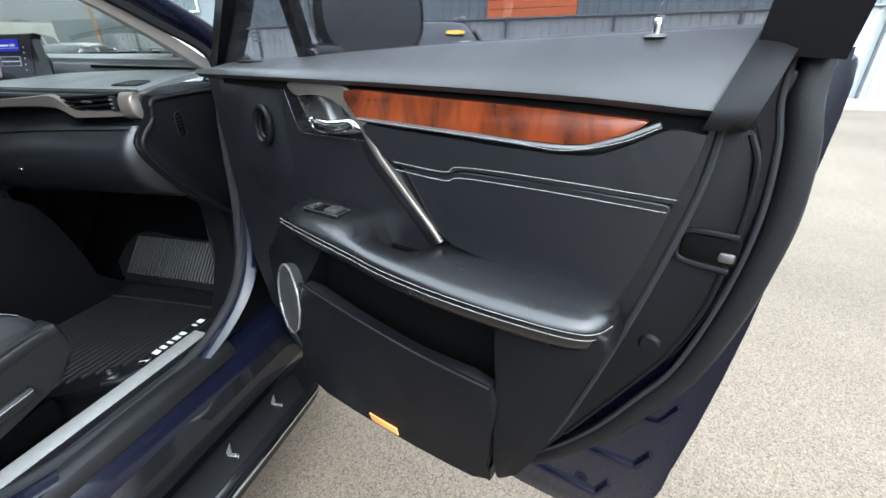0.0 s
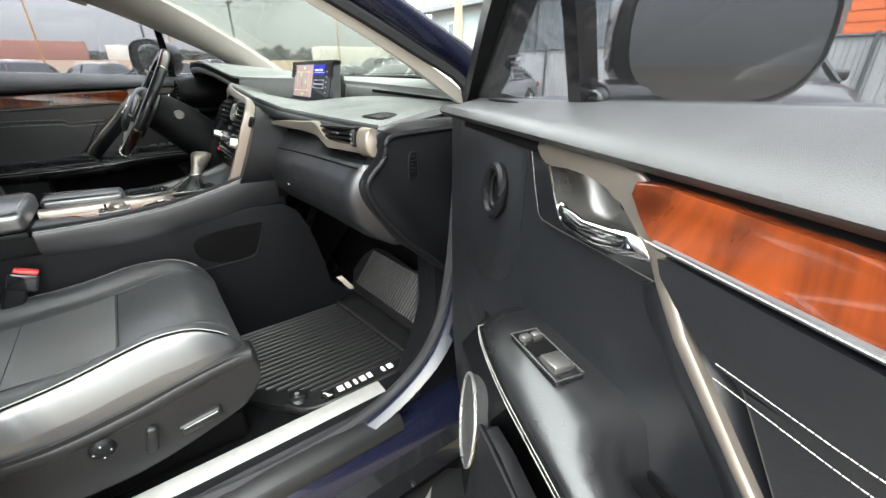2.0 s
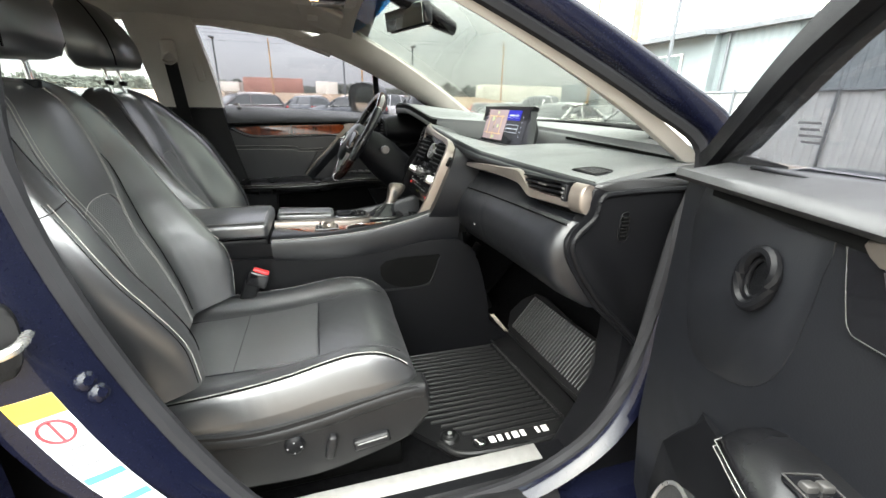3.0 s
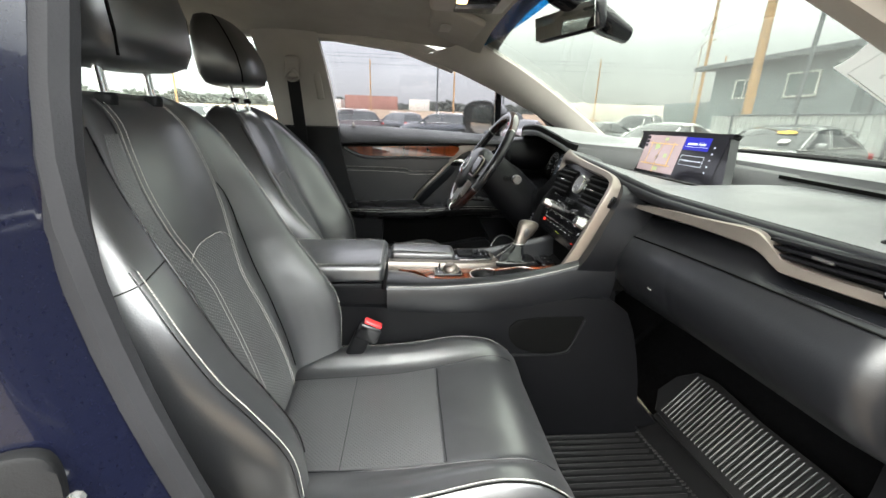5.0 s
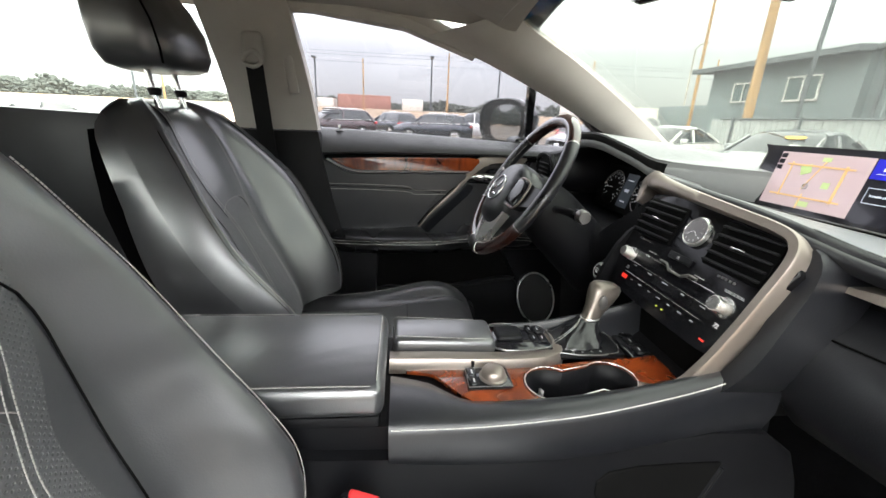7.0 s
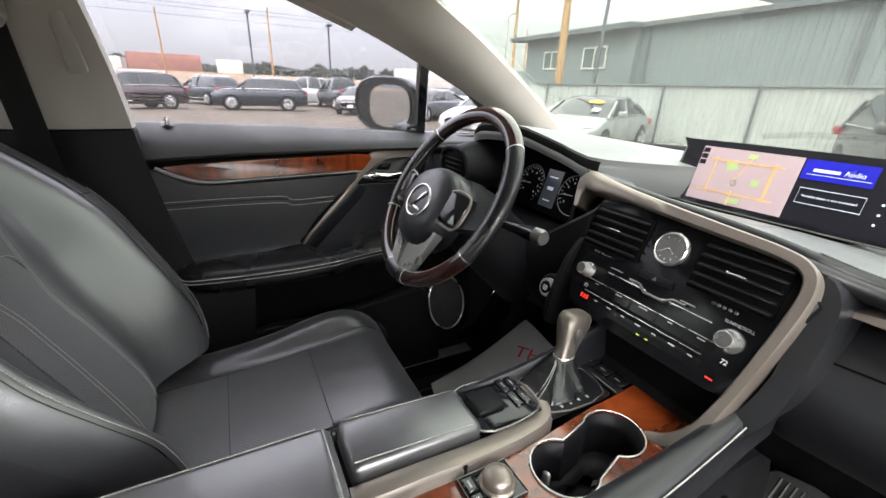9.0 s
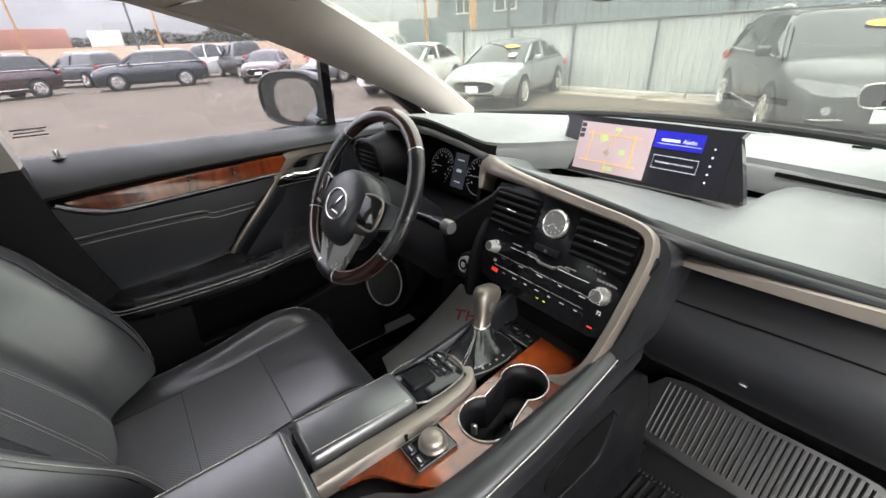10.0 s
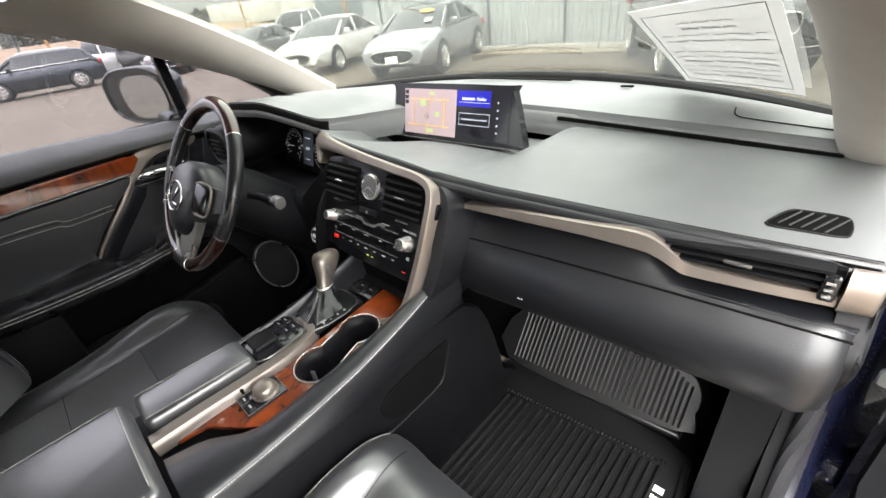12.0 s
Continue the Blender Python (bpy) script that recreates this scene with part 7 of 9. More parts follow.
for x, y, r in ((0.075, 0.352, 25), (0.108, 0.468, -70), (0.115, 0.405, 60)):
    part("cup_tab", rbox((x, y, 0.918), (0.012, 0.006, 0.026), 0.003, 1, pose(0, 0, 0, 0, 0, r)), SATIN, cup)
kp = part("knob_plate", rbox((0.078, 0.256, 0.9565), (0.054, 0.074, 0.007), 0.003), PIANO, con, "gloss black dial plate")
part("plate_rim", tube([V((a, b, 0.9605)) for a, b in ((0.052, 0.220), (0.104, 0.220), (0.104, 0.292), (0.052, 0.292))], 0.0010, 6, True), KNOB_FACE, kp)
kn = part("drive_mode_dial", lathe([(0.0, 0.0195), (0.011, 0.0190), (0.0165, 0.0165), (0.0195, 0.012), (0.0205, 0.005), (0.0235, 0.0025), (0.0235, 0.0)], Matrix.Translation((0.078, 0.264, 0.960)), 32), SILVER, kp, "champagne drive mode dial", 40)
for k in range(2):
    part("key", rbox((0.066 + k * 0.024, 0.230, 0.961), (0.020, 0.014, 0.004), 0.0015, 1), PIANO, kp)
for k in range(2):
    part("key_legend", rbox((0.066 + k * 0.024, 0.230, 0.9632), (0.010, 0.003, 0.0004)), LEGEND, kp)

# ---- seats ----
BOL = [(0.0, 0.086), (0.12, 0.104), (0.20, 0.086), (0.28, 0.066), (0.36, 0.050), (0.42, 0.040), (0.50, 0.028), (0.55, 0.021), (0.70, 0.012)]
HW = [(0.0, 0.225), (0.10, 0.255), (0.24, 0.266), (0.36, 0.248), (0.47, 0.212), (0.54, 0.184), (0.585, 0.150), (0.605, 0.10)]
LEAN = [(0.0, 0.028), (0.07, 0.024), (0.18, 0.009), (0.28, -0.008), (0.50, -0.020), (0.60, -0.030)]
TWIN = [(0.0, 0.058), (0.07, 0.060), (0.18, 0.056), (0.27, 0.050), (0.34, 0.067), (0.40, 0.087), (0.46, 0.094), (0.51, 0.089), (0.55, 0.080), (0.60, 0.066)]


HW_OUT = [(0.0, 0.258), (0.05, 0.270), (0.12, 0.288), (0.20, 0.312), (0.26, 0.328), (0.33, 0.336), (0.38, 0.330), (0.43, 0.314), (0.48, 0.286), (0.54, 0.240), (0.585, 0.190), (0.605, 0.14)]
BOL_OUT = [(0.0, 0.096), (0.12, 0.114), (0.20, 0.110), (0.26, 0.106), (0.33, 0.098), (0.38, 0.086), (0.43, 0.068), (0.48, 0.048), (0.52, 0.034), (0.56, 0.021), (0.70, 0.012)]


def half_width(side, s):
    """Half width of the backrest; the side with the controls carries the deeper wing."""
    return lerp_table(HW_OUT if side > 0 else HW, s)


def back_front(x, s):
    """Front surface of the backrest: x across, s up along it."""
    ax = abs(x) / half_width(x, s)
    if x > 0:
        k = min(1, max(0, (ax - 0.42) / 0.34))
        bol = lerp_table(BOL_OUT, s) * k * k * (3 - 2 * k)
        edge = max(0, (ax - 0.87) / 0.13)
    else:
        k = min(1, max(0, (ax - 0.54) / 0.32))
        bol = lerp_table(BOL, s) * k * k * (3 - 2 * k)
        edge = max(0, (ax - 0.84) / 0.16)
    n = bol - 0.075 * edge ** 2.2 + lerp_table(LEAN, s) + 0.010 * math.sin(min(1, s / 0.6) * math.pi) - 0.035 * max(0, (s - 0.54) / 0.065) ** 2 + 0.006 * math.cos(x * 22) * (1 - k)
    base = V((x, -0.125, 0.800)) + V((0, -0.190, 0.982)) * s
    return base + V((0, 0.982, 0.190)) * n


def cushion_top(x, y):
    hw = 0.252
    ax = abs(x) / hw
    k = min(1, max(0, (ax - 0.56) / 0.22))
    bol = 0.036 * k * k * (3 - 2 * k) * lerp_table([(-0.15, 0.2), (0.0, 0.35), (0.15, 0.7), (0.28, 1.0), (0.40, 0.3)] if x > 0 else [(-0.15, 1.0), (0.25, 1.0), (0.40, 0.3)], y)
    edge = max(0, (ax - 0.90) / 0.10) if x > 0 else max(0, (ax - 0.80) / 0.20)
    z = lerp_table([(-0.15, 0.772), (0.10, 0.778), (0.30, 0.803), (0.345, 0.806), (0.385, 0.795), (0.42, 0.765), (0.438, 0.72)], y)
    return V((x, y, z + bol - (0.070 * edge ** 1.5 if x > 0 else 0.045 * edge * edge)))


def seat(name, origin, mir, label, tilt=0.0, head=(1.0, 1.0)):
    """mir: 1 has its controls on +x, -1 on -x."""
    s = thing(name, (origin[0], origin[1] + 0.1, 0.47), label, "car seat", "front seats")
    F = lambda x, y, z: V((origin[0] + mir * x, origin[1] + y - tilt * max(0, z - 0.86), z))
    P = lambda nm, bm, mat, par, lab="", angle=60: part(nm, remap(bm, F), mat, par, lab, angle)
    ss = [0.0, 0.04, 0.08, 0.13, 0.18, 0.23, 0.28, 0.305, 0.33, 0.355, 0.38, 0.40, 0.42, 0.44, 0.46, 0.48, 0.50, 0.52, 0.535, 0.56, 0.58, 0.594, 0.603]
    xs = [math.sin(i * math.pi / 48) for i in range(-24, 25)]
    # backrest: soft sides, perforated centre
    rings = []
    for q in ss:
        thick = lerp_table([(0, 0.12), (0.3, 0.165), (0.55, 0.15), (0.605, 0.10)], q)
        wide = 0.03 * min(1, max(0, (q - 0.40) / 0.14))
        front = [back_front(x * half_width(x, q), q) for x in xs]
        c = V((0, -0.125, 0.800)) + V((0, -0.190, 0.982)) * q
        back = [c + V((x * (half_width(x, q) * 0.96 + wide), 0, 0)) - V((0, 0.982, 0.190)) * (thick * (1 - 0.35 * abs(x) ** 3)) for x in (0.98, 0.7, 0.35, 0, -0.35, -0.7, -0.98)]
        rings.append(front + back)
    bk = P("backrest", loft(rings), LEATHER, s, "black leather backrest with deep side bolsters")
    nb = V((0, 0.982, 0.190))

    def centre_panel(u, v):
        q = 0.01 + 0.53 * v
        w = lerp_table([(0.0, 0.098), (0.20, 0.096), (0.29, 0.090), (0.313, 0.095), (0.35, 0.112), (0.40, 0.127), (0.44, 0.130), (0.48, 0.128), (0.54, 0.112)], q)
        return back_front(u * w, q) + nb * 0.0022, nb
    pan = grid_sheet(centre_panel, [i / 10 - 1 for i in range(21)], [i / 30 for i in range(31)], 0.004, 1)
    uvl = pan.loops.layers.uv.active
    for fc in pan.faces:
        for lp in fc.loops:
            lp[uvl].uv = (lp.vert.co.x / 0.0052, (lp.vert.co.z - 0.3 * lp.vert.co.y) / 0.0052)
    P("centre_panel", pan, LEATHER_PERF, bk, "perforated leather centre panel")

    def arch_q(x):
        return 0.313 + 0.050 * (1 - min(1, abs(x) / 0.095) ** 3)

    def upper_panel(u, v):
        q0 = arch_q(u * 0.085)
        q = q0 + (0.590 - q0) * v
        return back_front(u * (lerp_table(TWIN, q) + 0.004), q) + nb * 0.0042, nb
    P("upper_panel", grid_sheet(upper_panel, [i / 10 - 1 for i in range(21)], [i / 16 for i in range(17)], 0.003), LEATHER, bk, "smooth leather upper panel")
    for sd in (-1, 1):
        for off in (-0.004, 0.005):
            P("stitching", stitches([back_front(sd * (lerp_table(TWIN, q) + off), q) + nb * 0.0058 for q in [0.01 + i * 0.0118 for i in range(50)]], normal=(0, 0.982, 0.190)), THREAD, bk, "pale twin-row stitching")
    P("arch_seam", tube([back_front(x, arch_q(x)) + nb * 0.0045 for x in [-0.074 + i * 0.148 / 28 for i in range(29)]], 0.0007, 6), THREAD, bk)
    for sd in (-1, 1):
        fold_x = lambda q: lerp_table([(0.02, 0.116), (0.2, 0.128), (0.30, 0.134), (0.38, 0.136), (0.42, 0.130), (0.44, 0.118)], q)
        if sd < 0:
            P("bolster_seam", tube([back_front(sd * fold_x(q), q) + nb * 0.0026 for q in [0.02 + i * 0.020 for i in range(22)]], 0.0013, 6), DARK, bk)
        if sd > 0:
            P("wing_seam", tube([back_front(half_width(1, 0.392 - 0.012 * f) * (0.73 + 0.22 * f), 0.392 - 0.012 * f) + nb * 0.0003 for f in [i / 12 for i in range(13)]], 0.0009, 6), RIM_BLACK, bk)
            P("wing_crest_seam", tube([back_front(half_width(1, q) * 0.735, q) + nb * 0.0012 for q in [0.06 + i * 0.006 for i in range(82)]], 0.0012, 6), RIM_BLACK, bk)
        edge_path = [back_front(sd * half_width(sd, q) * 0.90, q) + nb * 0.0002 for q in [0.01 + i * (0.0088 if sd > 0 else 0.0118) for i in range(45)]]
        P("edge_seam", tube(edge_path, 0.0008, 6), RIM_BLACK, bk)
        P("edge_stitching", stitches([back_front(sd * (half_width(sd, q) * 0.90 - 0.0045), q) + nb * 0.0010 for q in [0.01 + i * (0.0088 if sd > 0 else 0.0118) for i in range(45)]], normal=(0, 0.982, 0.190), r=0.00065), THREAD, bk, "pale edge stitching")
    P("back_shell", loft([[V((0, -0.125, 0.80)) + V((0, -0.190, 0.982)) * q + V((x * half_width(x, q) * 0.9, 0, 0)) - V((0, 0.982, 0.190)) * (n + lerp_table([(0, 0.115), (0.3, 0.155), (0.55, 0.14), (0.62, 0.09)], q)) for x, n in ((-1, 0), (-0.8, 0.018), (0, 0.022), (0.8, 0.018), (1, 0), (0, -0.01))] for q in (0.02, 0.2, 0.4, 0.50, 0.555)]), PLASTIC, s, "black plastic seat back shell")
    # headrest
    top = V((0, -0.125, 0.80)) + V((0, -0.190, 0.982)) * 0.655 - V((0, 0.982, 0.190)) * 0.055 + V((0, 0, -0.034 if mir > 0 else -0.008))
    R = Euler((radians(2), 0, 0)).to_matrix()
    rr = []
    for k, (h, wx, wy, oy) in enumerate(((-0.004, 0.090, 0.050, 0.0), (0.004, 0.116, 0.066, 0.0), (0.03, 0.131, 0.075, 0.002), (0.08, 0.134, 0.074, 0.002), (0.13, 0.128, 0.064, -0.004), (0.17, 0.116, 0.050, -0.010), (0.195, 0.095, 0.034, -0.016), (0.205, 0.06, 0.016, -0.020))):
        rr.append([top + R @ V((head[0] * wx * math.copysign(abs(a) ** 0.6, a), oy + 0.03 + head[1] * wy * math.copysign(abs(b) ** 0.7, b), 0.02 + h)) for a, b in circle(1, 52)])
    hr = P("headrest", loft(rr), LEATHER, s, "black leather headrest")
    for sd in (-1, 1):
        P("headrest_seam", tube([top + R @ V((sd * head[0] * wx * 0.86, oy + 0.03 + head[1] * wy * 0.74, 0.02 + h)) for h, wx, wy, oy in ((0.004, 0.116, 0.066, 0.0), (0.03, 0.131, 0.075, 0.002), (0.08, 0.134, 0.074, 0.002), (0.13, 0.128, 0.064, -0.004), (0.17, 0.116, 0.050, -0.010), (0.195, 0.095, 0.034, -0.016))], 0.0022, 6), DARK, hr)
    for sd in (-1, 1):
        P("headrest_post", tube([top + V((sd * 0.055, 0.03, -0.07)), top + V((sd * 0.055, 0.025, 0.04))], 0.0065), CHROME, hr, "chrome headrest post")
        P("post_sleeve", lathe([(0.012, 0.0), (0.014, 0.012), (0.011, 0.016)], Matrix.Translation(top + V((sd * 0.055, 0.03, -0.035))), 14), PLASTIC, hr)
    # cushion
    ys = [-0.15, -0.08, 0.0, 0.08, 0.15, 0.22, 0.28, 0.32, 0.345, 0.365, 0.385, 0.405, 0.42, 0.432, 0.438]
    rings = []
    for y in ys:
        w = 0.252 * lerp_table([(-0.15, 0.98), (0.30, 1.0), (0.40, 0.96), (0.438, 0.86)], y)
        ring = [cushion_top(x * w, y) for x in xs]
        zb = lerp_table([(-0.15, 0.66), (0.40, 0.67), (0.438, 0.69)], y)
        ring += [V((w * 0.99, y, 0.5 * (zb + ring[-1].z))), V((w * 0.97, y, zb)), V((0, y, zb)), V((-w * 0.97, y, zb)), V((-w * 0.99, y, 0.5 * (zb + ring[0].z)))]
        rings.append(ring)
    cu = P("cushion", loft(rings), LEATHER, s, "black leather seat cushion")
    def seat_panel(u, v):
        y = -0.10 + 0.31 * v
        return cushion_top(u * (0.128 + 0.012 * v), y) + V((0, 0, 0.0022)), V((0, 0, 1))
    pan = grid_sheet(seat_panel, [i / 8 - 1 for i in range(17)], [i / 12 for i in range(13)], 0.004, 1)
    uvl = pan.loops.layers.uv.active
    for fc in pan.faces:
        for lp in fc.loops:
            lp[uvl].uv = (lp.vert.co.x / 0.0052, lp.vert.co.y / 0.0052)
    P("cushion_panel", pan, LEATHER_PERF, cu, "perforated leather cushion panel")
    for sd in (-1, 1):
        P("bolster_seam", tube([cushion_top(sd * lerp_table([(-0.12, 0.130), (0.2, 0.142), (0.40, 0.165)], y), y) + V((0, 0, 0.001)) for y in [-0.12 + i * 0.02 for i in range(27)]], 0.0012, 6), LEATHER_SOFT, cu)
        ep = [cushion_top(sd * 0.252 * 0.90, y) + V((0, 0, 0.001)) for y in [-0.14 + i * 0.014 for i in range(40)]]
        P("edge_seam", tube(ep, 0.0014, 6), DARK, cu)
        P("edge_stitching", stitches([cushion_top(sd * (0.252 * 0.90 - 0.0045), y) + V((0, 0, 0.0012)) for y in [-0.14 + i * 0.014 for i in range(40)]], normal=(sd * 0.4, 0, 0.9), r=0.00065), THREAD, cu, "pale edge stitching")
    for y0 in (0.215, 0.03):
        P("cross_seam", tube([cushion_top(x, y0) + V((0, 0, 0.0022)) for x in [-0.138 + i * 0.0138 for i in range(21)]], 0.0010, 6), LEATHER_SOFT, cu)
    # plastic side shield with power controls
    sh_ = P("side_shield", remap(prism(cat2([(-0.17, 0.770), (-0.10, 0.735), (0.06, 0.708), (0.20, 0.722), (0.31, 0.742), (0.42, 0.757), (0.450, 0.740), (0.447, 0.68), (0.425, 0.635), (0.34, 0.600), (0.19, 0.566), (0.03, 0.572), (-0.12, 0.585), (-0.18, 0.66)], 4), 0.0, 0.050, 0.018, 4), lambda a, w, b: V((0.208 + w, a, b))), SHIELD, s, "black plastic seat side shield")
    P("shield_lip", sweep([V((0.246, a, b)) for a, b in cat2([(-0.16, 0.738), (-0.08, 0.710), (0.07, 0.686), (0.20, 0.698), (0.31, 0.722), (0.40, 0.737), (0.438, 0.735)], 5, False)], [(0.016 * c, 0.021 * d) for c, d in circle(1, 12)], (0, 0, 1)), SHIELD, sh_, "rolled upper lip of the shield", 60)
    lk = P("lumbar_knob", remap(lathe([(0.0, 0.010), (0.015, 0.010), (0.019, 0.007), (0.020, 0.0), (0.024, -0.002)], None, 28), lambda x, y, z: V((0.259 + z, 0.154 + x, 0.660 + y))), PLASTIC, sh_, "round lumbar control")
    for k in range(4):
        P("arrow_mark", remap(rbox((0.0135, 0.0, 0.0102), (0.003, 0.003, 0.0006)), lambda x, y, z, k=k: V((0.259 + z, 0.154 + x * math.cos(k * 1.5708) - y * math.sin(k * 1.5708), 0.660 + x * math.sin(k * 1.5708) + y * math.cos(k * 1.5708)))), LEGEND, lk)
    P("recline_switch", rbox((0.262, 0.229, 0.641), (0.024, 0.020, 0.060), 0.007, 3, pose(0, 0, 0, -12, 0, 0)), SHIELD, sh_, "upright recline switch")
    P("slide_switch", rbox((0.262, 0.316, 0.636), (0.022, 0.082, 0.027), 0.007, 3, pose(0, 0, 0, 8, 0, 0)), SHIELD, sh_, "long slide switch")
    P("switch_line", rbox((0.2735, 0.316, 0.643), (0.0012, 0.066, 0.0015), 0, 1, pose(0, 0, 0, 8, 0, 0)), LEGEND, sh_)
    P("seat_base", join(rbox((0, 0.10, 0.60), (0.40, 0.46, 0.12), 0.02), rbox((0.17, 0.10, 0.505), (0.04, 0.60, 0.08), 0.01), rbox((-0.17, 0.10, 0.505), (0.04, 0.60, 0.08), 0.01)), DARK, s, "black seat base and rails")
    P("inner_shield", rbox((-0.240, 0.10, 0.66), (0.03, 0.44, 0.12), 0.012, 3), PLASTIC, s)
    bz = 0.0 if mir > 0 else 0.075
    bu = P("buckle_stalk", rbox((-0.195, 0.015, 0.80 - bz), (0.022, 0.042, 0.14), 0.008, 2, pose(0, 0, 0, -24, 0, 0)), PLASTIC, s, "black seat belt buckle")
    P("buckle_head", rbox((-0.195, 0.052, 0.862 - bz), (0.030, 0.058, 0.046), 0.008, 2, pose(0, 0, 0, -24, 0, 0)), PIANO, bu)
    P("buckle_button", rbox((-0.195, 0.064, 0.884 - bz), (0.022, 0.044, 0.010), 0.004, 2, pose(0, 0, 0, -24, 0, 0)), RED_PLASTIC, bu, "red release button")
    return s


seat("front_passenger_seat", (0.428, 0.0, 0), 1, "black leather passenger seat with pale stitching and headrest", 0.0, (0.84, 0.92))
seat("front_driver_seat", (-0.412, -0.083, 0), -1, "black leather driver's seat with pale stitching and creased cushion", 0.13, (1.0, 1.15))

# rear bench, mostly hidden
rb = thing("rear_bench", (0, -1.1, 0.47), "black leather rear bench seat", "car seat")
part("bench_cushion", rbox((0, -0.98, 0.66), (1.30, 0.50, 0.22), 0.05, 4), LEATHER, rb)
for x in (-0.43, 0.0, 0.43):
    part("bench_back", rbox((x, -1.30, 0.98), (0.42, 0.16, 0.66), 0.05, 4, pose(0, 0, 0, 14, 0, 0)), LEATHER, rb)
    part("bench_headrest", rbox((x, -1.42, 1.375), (0.25, 0.09, 0.13), 0.035, 4, pose(0, 0, 0, 12, 0, 0)), LEATHER, rb)
part("parcel_shelf", rbox((0, -1.80, 1.16), (1.25, 0.75, 0.02), 0.005), CARPET, rb)

# ---- mats ----
mat = thing("floor_mat", (0.38, 0.68, 0.47), "black ribbed rubber floor mat with white print", "floor mat")
part("mat_base", remap(prism(cat2([(0.115, 0.40), (0.36, 0.38), (0.50, 0.42), (0.60, 0.50), (0.655, 0.56), (0.665, 0.75), (0.655, 0.93), (0.40, 0.945), (0.115, 0.935), (0.105, 0.70)], 3), 0.467, 0.486, 0.004), lambda a, w, b: V((a, b, w))), RUBBER, mat, "black rubber mat tray")
part("mat_lip", tube([V((x, y, 0.489)) for x, y in cat2([(0.60, 0.50), (0.655, 0.56), (0.665, 0.75), (0.655, 0.90)], 5, False)], 0.008, 8), MATRUB, mat)
ribs, nubs = [], []
for k in range(24):
    x = 0.135 + k * 0.0205
    y0 = 0.42 + max(0, (x - 0.46)) * 1.2
    ribs.append(loft([[V((x + a * 0.0042, y, 0.4855 + max(0, b) * 0.009)) for a, b in circle(1, 8)] for y in (y0, y0 + 0.01, 0.62, 0.74, 0.806 + 0.115 * (x - 0.19), 0.814 + 0.115 * (x - 0.19))]))
    for j in range(2):
        nubs.append(rbox((x + j * 0.010, 0.832 + 0.115 * (x - 0.19), 0.4885), (0.0045, 0.010, 0.005), 0.0012, 1))
for b in ribs:
    part("rib", b, MATRUB, mat)
for b in nubs:
    part("nub", b, MATRUB, mat)
def ramp_pt(a, b):
    """a across, b up the sloping toe board."""
    return V((a, 0.938 + 0.08 * (a - 0.149) + 0.100 * b, 0.513 + 0.128 * b))
part("toe_ramp", remap(prism(cat2([(0.118, -0.06), (0.60, -0.06), (0.632, 0.30), (0.625, 0.70), (0.56, 0.98), (0.35, 1.0), (0.125, 1.0)], 3), -0.006, 0.010, 0.004), lambda a, w, b: ramp_pt(a, b) + V((0, -0.79, 0.61)) * w), MATRUB, mat, "sloping ribbed toe section")
for k in range(36):
    x = 0.140 + k * 0.0134
    top = 0.94 if x < 0.54 else 0.94 - (x - 0.54) * 3.4
    part("rib", loft([[ramp_pt(x + a * 0.0030, b) + V((0, -0.79, 0.61)) * (0.010 + max(0, q) * 0.005) for a, q in circle(1, 8)] for b in (0.02, 0.06, 0.3, 0.6, top - 0.04, top)]), MATRUB, mat)
part("mat_gutter", remap(rbox((0.37, 0.936, 0.492), (0.50, 0.030, 0.020), 0.008, 3), lambda x, y, z: V((x, y + 0.08 * (x - 0.149), z))), MATRUB, mat)
fx = part("mat_fixing", lathe([(0.0, 0.014), (0.010, 0.014), (0.013, 0.010), (0.022, 0.008), (0.028, 0.0)], Matrix.Translation((0.585, 0.535, 0.486)), 24), MATRUB, mat, "round mat fixing")
part("fixing_pin", lathe([(0.0, 0.004), (0.006, 0.004), (0.006, 0.0)], Matrix.Translation((0.585, 0.535, 0.498)), 14), SATIN, fx)
part("print_ring", remap(tube([(0.017 * math.cos(k * 0.262), 0.014 * math.sin(k * 0.262), 0) for k in range(24)], 0.0018, 6, True), lambda x, y, z: V((0.625 + y, 0.606 + x, 0.4875))), WHITE_PRINT, mat, "white printed oval badge")
part("print_badge_bar", join(rbox((0.622, 0.604, 0.4878), (0.020, 0.003, 0.001), 0, 1, pose(0, 0, 0, 0, 0, 30)), rbox((0.632, 0.610, 0.4878), (0.003, 0.014, 0.001))), WHITE_PRINT, mat)
for k in range(7):
    part("print_bar", rbox((0.624, 0.645 + k * 0.023 + (0.022 if k > 4 else 0), 0.4872), (0.022, 0.017 - 0.004 * (k % 3), 0.001)), WHITE_PRINT, mat, "worn white printed bar")
dm = thing("driver_floor_mat", (-0.42, 0.60, 0.465), "black rubber driver's floor mat", "floor mat")
part("mat_base", remap(prism(cat2([(-0.66, 0.40), (-0.40, 0.36), (-0.14, 0.40), (-0.12, 0.70), (-0.13, 0.96), (-0.60, 0.96), (-0.66, 0.80)], 3), 0.466, 0.482, 0.004), lambda a, w, b: V((a, b, w))), MATRUB, dm)
for k in range(24):
    part("rib", rbox((-0.62 + k * 0.020, 0.66, 0.484), (0.006, 0.46, 0.006), 0.002, 1), MATRUB, dm)
fp = thing("paper_floor_sheet", (-0.50, 0.65, 0.49), "crumpled grey-white protective paper sheet on the driver's floor", "paper")
